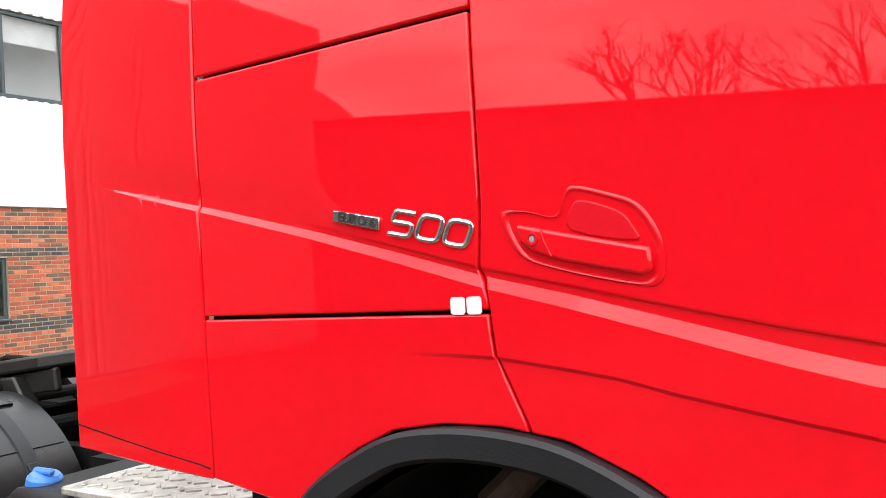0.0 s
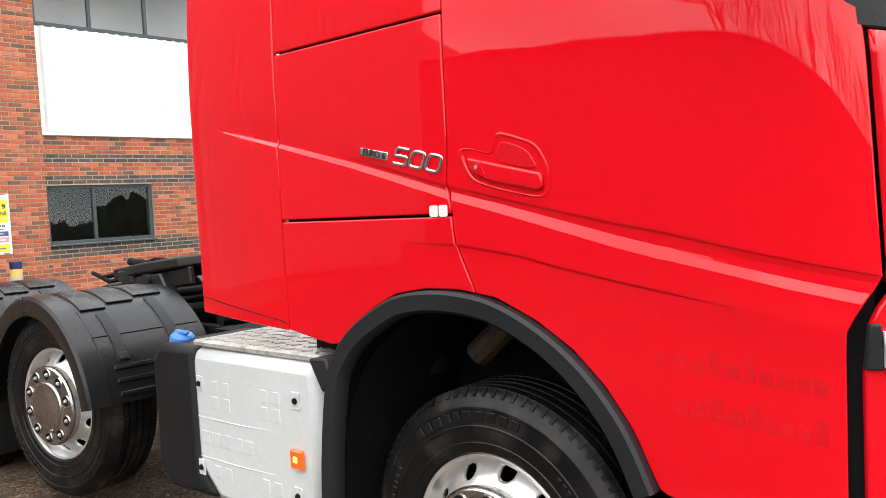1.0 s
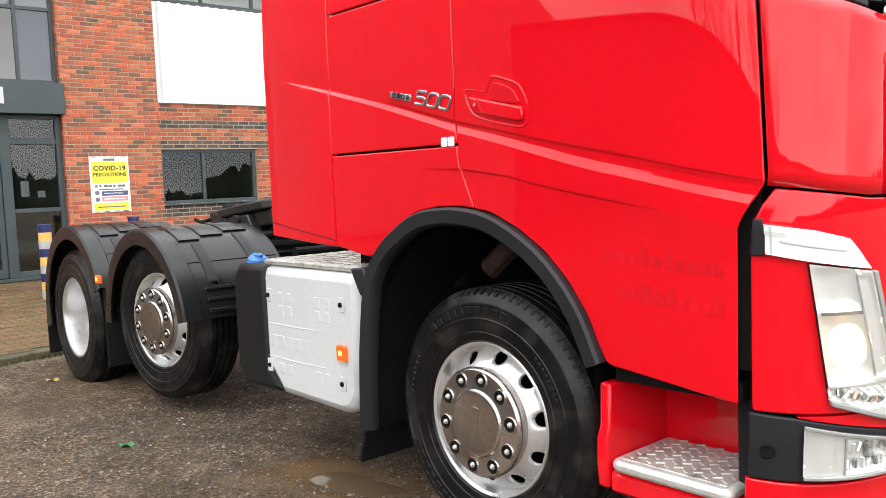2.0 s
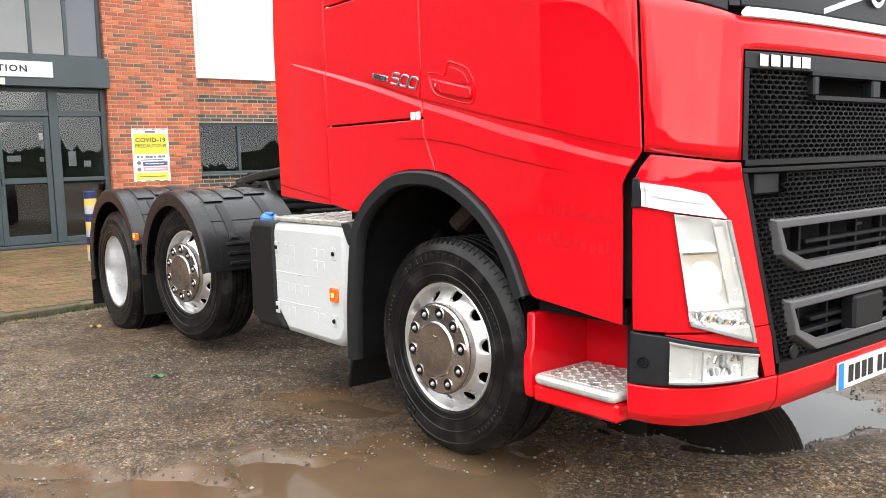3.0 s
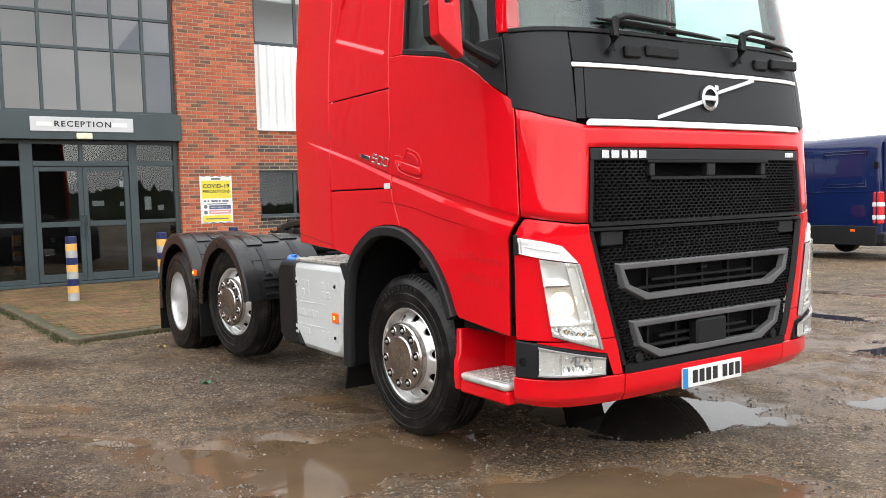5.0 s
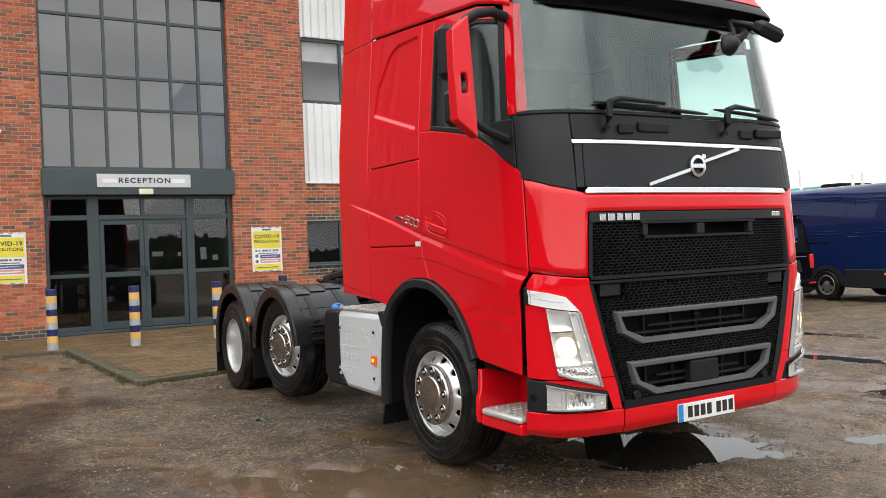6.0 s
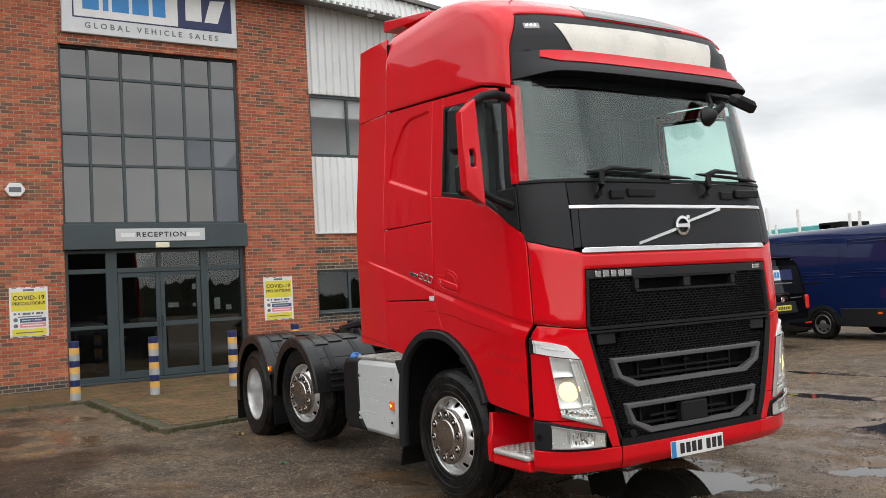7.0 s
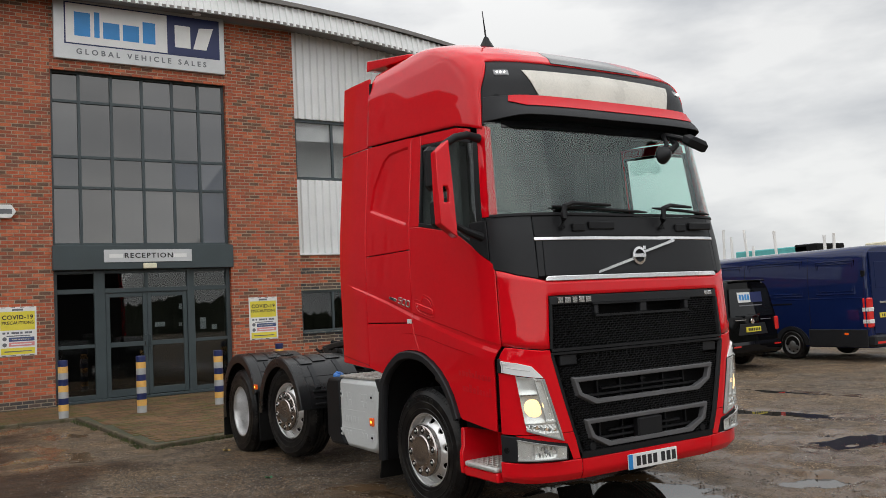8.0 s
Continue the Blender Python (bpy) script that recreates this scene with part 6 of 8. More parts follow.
bump = part("bumper", sheet([(const(0.400), 6), (const(0.552), 0)], lambda z: u_of_y(-0.650), lambda z: u_of_y(0.650), 30, off=lambda u, z: -0.035 * ramp01((0.47 - z) / 0.08)), RED, truck, bevel=0.005)
plate = part("number_plate", Shape().box(1.430, 1.440, -0.26, 0.26, 0.408, 0.522, 0.003), WHITE, truck, "white number plate with a blue end band")
part("plate_band", Shape().box(1.4405, 1.4412, -0.258, -0.215, 0.410, 0.520), BLUE_PRINT, plate)
for q in range(7):
    y = -0.155 + q * 0.058 + (0.028 if q > 3 else 0)
    part("plate_bar", Shape().box(1.4405, 1.4415, y - 0.021, y + 0.021, 0.430, 0.502), DARK_PRINT, plate)
# maker's badges as plain shapes
for q, w in enumerate((0.05, 0.055, 0.045, 0.05, 0.055)):
    y = -0.80 + q * 0.063
    x = skin(u_of_y(y), 1.70)[0]
    part("badge_shape", Shape().box(x + 0.001, x + 0.008, y - w / 2, y + w / 2, 1.683, 1.727, 0.003), CHROME, up)
for y in (0.745, 0.795):
    x = skin(u_of_y(y), 1.70)[0]
    part("badge_shape", Shape().box(x + 0.001, x + 0.007, y - 0.02, y + 0.02, 1.692, 1.722, 0.003), CHROME, up)

# ---- wipers ----
for y0, y1 in ((-0.72, 0.18), (0.30, 0.98)):
    xb = skin(u_of_y(y0), 2.30)[0]
    xt = skin(u_of_y((y0 + y1) / 2), 2.45)[0]
    w = part("wiper_arm", Shape().tube([(xb + 0.03, y0, 2.24), (xb + 0.055, y0, 2.31), (xb + 0.05, y0 + 0.02, 2.40), (xb + 0.045, y0 + 0.10, 2.425), (xt + 0.04, (y0 + y1) / 2 + 0.05, 2.42)], [0.026, 0.026, 0.022, 0.018, 0.011], 8), BLACK_PLASTIC, truck, "black wiper")
    xs = [(skin(u_of_y(y0 - 0.06 + (y1 - y0 + 0.06) * q / 8), 2.40)[0] + 0.022, y0 - 0.06 + (y1 - y0 + 0.06) * q / 8, 2.405 - 0.035 * (q / 8)) for q in range(9)]
    part("wiper_blade", Shape().tube(xs, [0.006] + [0.013] * 7 + [0.006], 6), BLACK_PLASTIC, w)
for y in (-0.56, 0.53):
    x = skin(u_of_y(y), 2.25)[0]
    for a, b, zz in ((-0.06, 0.06, 2.245), (0.10, 0.36, 2.26)):
        part("cowl_grip", Shape().box(x - 0.01, x + 0.022, y + a, y + b, zz - 0.03, zz + 0.03, 0.008), BLACK_PLASTIC, truck)

# ---- cab interior, seen through the glass ----
inr = Shape()
inr.box(-0.80, 1.02, -1.10, 1.10, 1.55, 1.60)
inr.box(-0.80, -0.76, -1.10, 1.10, 1.60, 3.40)
for sg in (-1, 1):
    inr.box(-0.76, 0.03, min(sg * 1.10, sg * 1.12), max(sg * 1.10, sg * 1.12), 1.60, 3.13)
    inr.box(0.03, 1.0, min(sg * 1.14, sg * 1.16), max(sg * 1.14, sg * 1.16), 1.60, 2.0)
part("cab_lining", inr, LINING, truck, smooth=False)
part("headliner", Shape().box(-0.76, 1.02, -1.06, 1.06, 3.115, 3.16, 0.01), DARK, truck, "dark cab headliner")
dash = Shape().prism([(0.62, 1.60), (1.22, 1.60), (1.27, 2.30), (1.05, 2.33), (0.66, 2.22)], -1.0, 1.0, "y")
part("dashboard", dash, LINING, truck, "dark dashboard", bevel=0.03)
for sg in (-1, 1):
    st = Shape()
    st.box(-0.42, 0.10, sg * 0.62 - 0.25, sg * 0.62 + 0.25, 1.60, 2.12, 0.06)
    st.box(-0.46, -0.30, sg * 0.62 - 0.23, sg * 0.62 + 0.23, 2.13, 2.72, 0.06)
    st.box(-0.44, -0.32, sg * 0.62 - 0.14, sg * 0.62 + 0.14, 2.735, 2.92, 0.05)
    part("seat", st, LINING, truck, "dark cab seat")
    cs = Shape()
    cp = [(x, sg * (1.075 + 0.018 * math.sin(x * 130))) for x in np.arange(-0.02, 0.20 if sg > 0 else 0.60, 0.012)]
    nn = len(cp)
    cs.add([(x, y, z) for z in (1.95, 3.20) for x, y in cp], [(i, i + 1, nn + i + 1, nn + i) for i in range(nn - 1)])
    part("curtain", cs, CURTAIN, truck, "grey pleated side curtain")
    cp = [(0.03 + 0.020 * math.sin(y * 150), sg * y) for y in np.arange(0.62, 1.07, 0.010)]
    nn = len(cp)
    part("curtain", Shape().add([(x, y, z) for z in (1.75, 3.12) for x, y in cp], [(i, i + 1, nn + i + 1, nn + i) for i in range(nn - 1)]), CURTAIN, truck, "grey pleated sleeper curtain")
part("steering_wheel", Shape().lathe([(0.235 + 0.017 * math.cos(a), 0.017 * math.sin(a)) for a in [2 * math.pi * q / 10 for q in range(11)]], 32, pose(0.60, -0.62, 2.30, -35, 0, 90)), BLACK_PLASTIC, truck)
km_at = pose(1.50, 0.66, 2.930, -22, 25, -20)
km = part("kerb_mirror", Shape().add([(x * k, y * k, z) for z, k in ((-0.045, 0.75), (-0.030, 1.0), (0.020, 1.0), (0.050, 0.65)) for x, y in ((0.045, 0.09), (0.055, 0.0), (0.045, -0.09), (-0.03, -0.12), (-0.055, -0.05), (-0.055, 0.05), (-0.03, 0.12))],
          [(q * 7 + i, q * 7 + (i + 1) % 7, (q + 1) * 7 + (i + 1) % 7, (q + 1) * 7 + i) for q in range(3) for i in range(7)] + [tuple(range(7)), tuple(range(21, 28))]), BLACK_PLASTIC, truck, "black kerb-view mirror", m=km_at, bevel=0.008)
part("mirror_arm", Shape().tube([km_at.inverted() @ Vector(q) for q in ((1.48, 0.63, 2.945), (1.42, 0.57, 2.985), (1.30, 0.52, 3.03))], 0.022), BLACK_PLASTIC, km)
fm_at = pose(1.40, 0.37, 2.835, 10, 24, -68)
fm = part("front_mirror", Shape().lathe([(0.0, 0.075), (0.035, 0.07), (0.085, 0.03), (0.102, 0.0), (0.088, -0.02), (0.0, -0.03)], 24, Matrix.Diagonal((1.0, 1, 0.72, 1))), BLACK_PLASTIC, truck, "black front-view mirror under the visor", m=fm_at)
for path, r in ((((1.39, 0.40, 2.86), (1.40, 0.48, 2.885), (1.39, 0.55, 2.93), (1.30, 0.58, 3.03)), [0.034, 0.030, 0.028, 0.03]), (((1.38, 0.38, 2.87), (1.38, 0.45, 2.93), (1.30, 0.50, 3.03)), [0.018, 0.018, 0.018])):
    part("mirror_arm", Shape().tube([fm_at.inverted() @ Vector(q) for q in path], r), BLACK_PLASTIC, fm)

# ---- roof details ----
part("rear_spoiler", Shape().prism([(-1.10, 4.05), (-0.25, 3.95), (-0.25, 3.99), (-1.08, 4.15)], -1.0, 1.0, "y"), RED, truck, "red rear edge spoiler", bevel=0.008)
aer = part("aerial_base", Shape().lathe([(0.075, 0.0), (0.06, 0.03), (0.035, 0.075), (0.018, 0.11), (0.0, 0.115)], 16, pose(0.42, -0.62, 3.875, 90, 0, 0)), BLACK_PLASTIC, truck)
part("aerial", Shape().tube([(0.42, -0.62, 3.97), (0.40, -0.63, 4.22)], [0.009, 0.004], 6), BLACK_PLASTIC, aer)
part("roof_hatch", sheet([(const(3.59), 10), (const(3.90), 0)], lambda z: u_of_y(-0.62 + 0.5 * (z - 3.59)), lambda z: u_of_y(0.66 - 0.5 * (z - 3.59)), 24, off=0.026), HATCH_GLASS, truck, "dark glossy roof hatch", bevel=0.01)

for sg in (1, -1):
    seam = [(x, sg * (skin(x, z)[1] - 0.0005), z) for x, z in ((-1.455, 1.268), (-1.25, 1.243), (-1.05, 1.220), (-0.88, 1.200), (-0.845, 1.192))]
    part("skirt_seam", Shape().tube(seam, 0.002, 6), DARK, truck, "dark seam above the red skirt")

# ---- flank details ----
rim = [(0.054, 1.772), (0.058, 1.736), (0.085, 1.690), (0.125, 1.668), (0.227, 1.640), (0.325, 1.620), (0.352, 1.622), (0.366, 1.640), (0.368, 1.680), (0.357, 1.722), (0.325, 1.766), (0.275, 1.788),
       (0.205, 1.808), (0.185, 1.790), (0.165, 1.756), (0.105, 1.770)]


def rounded(pts, k=4):
    """A closed outline, smoothed through its points."""
    out, n = [], len(pts)
    for i in range(n):
        a, b, c, d = (Vector(pts[(i + q) % n]) for q in (-1, 0, 1, 2))
        for t in (q / k for q in range(k)):
            out.append(tuple(0.5 * (2 * b + (c - a) * t + (2 * a - 5 * b + 4 * c - d) * t * t + (3 * b - a - 3 * c + d) * t ** 3)))
    return out


rim = rounded(rim)
mid = (0.215, 1.708)
rings = [(0.0, 1.03), (-0.0028, 0.99), (-0.002, 0.955), (0.004, 0.90)]
nr = len(rim)
handle = part("handle_recess", Shape().add([(mid[0] + (x - mid[0]) * k, -1.2435 + d, mid[1] + (z - mid[1]) * k) for d, k in rings for x, z in rim],
              [(r * nr + i, r * nr + (i + 1) % nr, (r + 1) * nr + (i + 1) % nr, (r + 1) * nr + i) for r in range(3) for i in range(nr)]), RED, truck, "moulded rim of the door handle recess", angle=60)
part("handle_grip", Shape().prism([(0.082, 1.747), (0.350, 1.686), (0.353, 1.645), (0.333, 1.637), (0.171, 1.672), (0.120, 1.690), (0.090, 1.712)], -1.2555, -1.240, "y"), RED, handle, "red pull handle", bevel=0.007)
part("grip_joint", Shape().tube([(0.138, -1.2555, 1.733), (0.143, -1.256, 1.71), (0.157, -1.2555, 1.681)], 0.002, 6), RED_TRIM, handle)
part("handle_pocket", Shape().prism(rounded([(0.196, 1.727), (0.200, 1.772), (0.225, 1.782), (0.292, 1.757), (0.318, 1.728), (0.322, 1.700)], 3), -1.2475, -1.241, "y"), RED_TRIM, handle, bevel=0.005)
part("lock_collar", Shape().lathe([(0.0135, 0.0), (0.0125, -0.004), (0.0085, -0.004), (0.0075, -0.001)], 20, pose(0.119, -1.2552, 1.716)), RED_TRIM, handle)
part("key_cylinder", Shape().lathe([(0.0, -0.002), (0.0055, -0.002), (0.0075, 0.0)], 16, pose(0.119, -1.2552, 1.716)), STEEL, handle)
badge = part("badge_plate", Shape().prism([(-0.383, 1.815), (-0.252, 1.788), (-0.256, 1.761), (-0.386, 1.791)], -1.2485, -1.2405, "y"), CHROME, truck, "silver emission class badge", bevel=0.002)
letters("letter", "EURO 6", 0.030, DARK_PRINT, badge, pose(-0.316, -1.2495, 1.788, 90, 12.5, 0), 0.001, 1.05, 0.001)
five = [(0.047, 0.050), (0.024, 0.050), (0.006, 0.050), (0.002, 0.047), (0.001, 0.040), (0.001, 0.029), (0.004, 0.026), (0.024, 0.0265), (0.040, 0.0265), (0.046, 0.024),
        (0.048, 0.018), (0.048, 0.010), (0.045, 0.003), (0.038, 0.0), (0.020, 0.0), (0.0, 0.0)]
nought = []
for q in range(33):
    c, d = math.cos(q * math.pi / 16), math.sin(q * math.pi / 16)
    nought.append((0.024 + 0.024 * math.copysign(abs(c) ** 0.5, c), 0.025 + 0.025 * math.copysign(abs(d) ** 0.5, d)))
for x0, stroke in ((0.0, five), (0.0605, nought), (0.121, nought)):
    part("badge_digit", Shape().tube([(x0 + x + 0.2 * y - 0.089, y - 0.025, 0.0) for x, y in stroke], 0.0052, 8), CHROME, truck, "chrome power number digit",
         pose(-0.1255, -1.2455, 1.755, 90, 12.5, 0) @ Matrix.Diagonal((1.17, 1.02, 0.4, 1)))
for x0 in (-0.083, -0.044):
    part("sticker", Shape().prism([(x0 + 0.018 + 0.0172 * a, 1.591 + 0.018 * b) for a, b in ((-1, -0.75), (-0.75, -1), (0.75, -1), (1, -0.75), (1, 0.75), (0.75, 1), (-0.75, 1), (-1, 0.75))], -1.2475, -1.2445, "y"), WHITE, truck, "small white square sticker")

# pale shadows of letters that were peeled off the door, unreadable
GHOST = mat("paint_under_old_lettering", (0.66, 0.005, 0.013), 0.45, coat=0.75, spec=0.1, vary=0.10, scale=9, fine=60)
gl = random.Random(4)
for x0, x1, z0, h in ((0.672, 1.048, 1.172, 0.058), (0.705, 1.048, 1.055, 0.060)):
    x = x0
    while x < x1 - 0.02:
        w = min(gl.uniform(0.024, 0.040), x1 - x)
        hh = h * gl.choice((0.62, 0.66, 1.0))
        pts = [skin(u_of_x(xx), zz - 0.10 * (xx - x0), 0.0008) for xx, zz in ((x, z0), (x + w, z0), (x + w, z0 + hh), (x, z0 + hh))]
        back = [(a, b + 0.003, c) for a, b, c in pts]
        part("letter_ghost", Shape().add(pts + back, [(0, 1, 2, 3), (7, 6, 5, 4), (0, 4, 5, 1), (1, 5, 6, 2), (2, 6, 7, 3), (3, 7, 4, 0)]), GHOST, truck, "faint shadow of a peeled-off letter", smooth=False)
        x += w + 0.008


# ---- wheels ----
def tyre_shape(w=0.31, r=0.525, flat=0.503, tread=False):
    h = w / 2
    prof = [(0.292, -h + 0.025), (0.31, -h + 0.006), (0.335, -h + 0.003), (0.338, -h), (0.344, -h), (0.347, -h + 0.003), (0.395, -h + 0.001), (0.398, -h - 0.002), (0.402, -h - 0.002), (0.405, -h + 0.001), (0.455, -h + 0.004), (0.458, -h + 0.001), (0.466, -h + 0.002), (0.470, -h + 0.007), (0.498, -h + 0.022), (0.516, -h + 0.036), (0.521, -h + 0.045)]
    y = -h + 0.048
    groove = []
    for i in range(5):
        groove += [(r, y), (r, y + 0.034), (r - 0.012, y + 0.037), (r - 0.012, y + 0.043)]
        y += 0.0455
    groove = groove[:-2]
    prof += groove + [(0.521, h - 0.045), (0.498, h - 0.022), (0.465, h - 0.006), (0.42, h), (0.31, h - 0.006), (0.292, h - 0.025)]
    s = Shape() if tread else Shape().lathe(prof, 96)
    # tread blocks, siped across each rib
    for i in range(84 if tread else 0):
        m = Matrix.Rotation(-2 * math.pi * (i + 0.5) / 84, 4, "Y")
        for k in range(5):
            y0 = -h + 0.049 + k * 0.0455
            lean = 0.004 * (1 if k % 2 else -1)
            s.add([(r - 0.006, y0, -0.0165 - lean), (r - 0.006, y0 + 0.033, -0.0165 + lean), (r - 0.006, y0 + 0.033, 0.0165 + lean), (r - 0.006, y0, 0.0165 - lean),
                   (r + 0.001, y0 + 0.001, -0.0155 - lean), (r + 0.001, y0 + 0.032, -0.0155 + lean), (r + 0.001, y0 + 0.032, 0.0155 + lean), (r + 0.001, y0 + 0.001, 0.0155 - lean)],
                  [(4, 5, 6, 7), (0, 1, 5, 4), (1, 2, 6, 5), (2, 3, 7, 6), (3, 0, 4, 7)], m)
        s.add([(0.500, -h + 0.021, -0.007), (0.524, -h + 0.046, -0.007), (0.524, -h + 0.046, 0.007), (0.500, -h + 0.021, 0.007),
               (0.502, -h + 0.0185, -0.006), (0.526, -h + 0.0435, -0.006), (0.526, -h + 0.0435, 0.006), (0.502, -h + 0.0185, 0.006)],
              [(4, 5, 6, 7), (0, 1, 5, 4), (1, 2, 6, 5), (2, 3, 7, 6), (3, 0, 4, 7)], m)
    # pressed flat where it stands, the sidewalls bulging above
    out = []
    for x, y, z in s.v:
        low = ramp01((-0.30 - z) / 0.18) * ramp01((0.36 - abs(x)) / 0.25)
        bulge = 0.012 * low * ramp01((0.53 + z) / 0.06) * (1 if y > 0 else -1) * ramp01((abs(y) - 0.10) / 0.04)
        rad = math.hypot(x, z)
        k = (0.30 + (rad - 0.30) * 0.917) / rad if rad > 0.30 else 1.0
        out.append((x * k, y + bulge, max(z * k, -flat)))
    s.v = out
    return s


TYRE_M = tyre_shape().mesh("tyre", True, 30)
TYRE_UP = tyre_shape(flat=0.6).mesh("tyre", True, 30)
TREAD_M = tyre_shape(tread=True).mesh("tread", False)
TREAD_UP = tyre_shape(flat=0.6, tread=True).mesh("tread", False)
RIM_OUT = Shape().lathe([(0.300, 0.0), (0.305, -0.008), (0.298, -0.016), (0.286, -0.010), (0.282, 0.02), (0.279, 0.05), (0.270, 0.055)], 64).mesh("rim", True, 45)


def disc_shape():
    """Wheel disc with ten oval hand holes, each with a turned-in lip."""
    s = Shape()
    y_of = lambda r: float(np.interp(r, (0.165, 0.185, 0.225, 0.26, 0.280), (-0.040, -0.034, 0.000, 0.040, 0.048)))
    k, half = 48, math.pi / 10
    for sector in range(10):
        mid_a = sector * math.pi / 5 + half
        edge, hole = [], []
        for i in range(k):
            t = 2 * math.pi * i / k
            c, d = math.cos(t), math.sin(t)
            f = max(abs(c), abs(d))
            edge.append((c / f * half, 0.2225 + d / f * 0.0575))
            hole.append((c * 0.118, 0.243 + d * 0.023))
        vs = []
        for f in (0.0, 0.35, 0.7, 0.93, 1.0):
            for (ea, er), (ha, hr_) in zip(edge, hole):
                a, r = mid_a + ea * (1 - f) + ha * f, er * (1 - f) + hr_ * f
                vs.append((r * math.cos(a), y_of(r) + (0.003 if f == 1.0 else 0.0), r * math.sin(a)))
        for ha, hr_ in hole:
            a = mid_a + ha * 0.97
            vs.append((hr_ * math.cos(a), y_of(hr_) + 0.016, hr_ * math.sin(a)))
        s.add(vs, [(q * k + i, q * k + (i + 1) % k, (q + 1) * k + (i + 1) % k, (q + 1) * k + i) for q in range(5) for i in range(k)])
    return s


def welded(me, dist=0.0005):
    """Joins the seams of a mesh made in sectors."""
    b = bmesh.new()
    b.from_mesh(me)
    bmesh.ops.remove_doubles(b, verts=b.verts, dist=dist)
    bmesh.ops.recalc_face_normals(b, faces=b.faces)
    b.to_mesh(me)
    b.free()
    return me


DISC_M = welded(disc_shape().mesh("disc", True, 60))
HUB_M = Shape().lathe([(0.205, 0.0), (0.208, -0.044), (0.213, -0.050), (0.212, -0.060), (0.203, -0.069), (0.132, -0.072), (0.128, -0.074), (0.124, -0.083), (0.116, -0.086), (0.110, -0.084), (0.0, -0.085)], 64).mesh("hub_cover", True, 40)
# flat near-black discs stand in for the shade inside the nut holes
SOCKET_M = Shape().lathe([(0.0262, 0.002), (0.0262, -0.0022), (0.0, -0.0022)], 22).mesh("nut_socket", True, 40)
RING_M = Shape().lathe([(0.0255, 0.0), (0.0260, -0.0060), (0.0285, -0.0060), (0.032, 0.001)], 24).mesh("socket_rim", True, 50)
NUT_M = Shape().lathe([(0.0105, 0.004), (0.0105, -0.006), (0.0068, -0.008), (0.0068, -0.013), (0.005, -0.015), (0.0, -0.0155)], 12).mesh("wheel_nut", True, 40)
BAR_M = Shape().box(-0.013, 0.013, -0.0865, -0.0845, -0.066, 0.066, 0.001).mesh("hub_mark")
for me, mm in ((TYRE_M, RUBBER), (TYRE_UP, RUBBER), (TREAD_M, RUBBER), (TREAD_UP, RUBBER), (RIM_OUT, STEEL), (DISC_M, STEEL), (HUB_M, COVER), (SOCKET_M, DARK), (RING_M, COVER), (NUT_M, STEEL), (BAR_M, COVER)):
    me.materials.append(mm)
DISH_M = Shape().lathe([(0.300, 0.0), (0.305, -0.008), (0.298, -0.016), (0.286, -0.010), (0.278, 0.02), (0.268, 0.10), (0.262, 0.17), (0.225, 0.19), (0.20, 0.175), (0.14, 0.172), (0.10, 0.18), (0.0, 0.18)], 64).mesh("dished_rim", True, 40)
DISH_M.materials.append(RIM_PAINT)
BLACK_DISC = Shape().lathe([(0.275, 0.205), (0.0, 0.205)], 32).mesh("wheel_back")
BLACK_DISC.materials.append(DARK)


def sidewall_marks():
    """Raised unreadable maker's marks on a sidewall, as plain bars."""
    s = Shape()
    rr = random.Random(3)
    for a0, a1, r, h in ((72, 128, 0.425, 0.032), (200, 256, 0.425, 0.032), (150, 172, 0.415, 0.016), (285, 330, 0.415, 0.016), (20, 46, 0.374, 0.014)):
        a = a0
        while a < a1:
            w = rr.uniform(4.4, 6.2) if h > 0.03 else rr.uniform(2.0, 3.4)
            arc, m = math.radians(w) * r * 0.40, Matrix.Rotation(-radians(a + w / 2), 4, "Y")
            s.box(r - h / 2, r + h / 2, -0.1575, -0.152, -arc, arc, 0.0015, m)
            a += w + 0.9
    return s


MARKS = sidewall_marks().mesh("sidewall_mark")
MARKS.materials.append(mat("worn_tyre_lettering", (0.009, 0.009, 0.0092), 0.42, spec=0.3, vary=0.2))


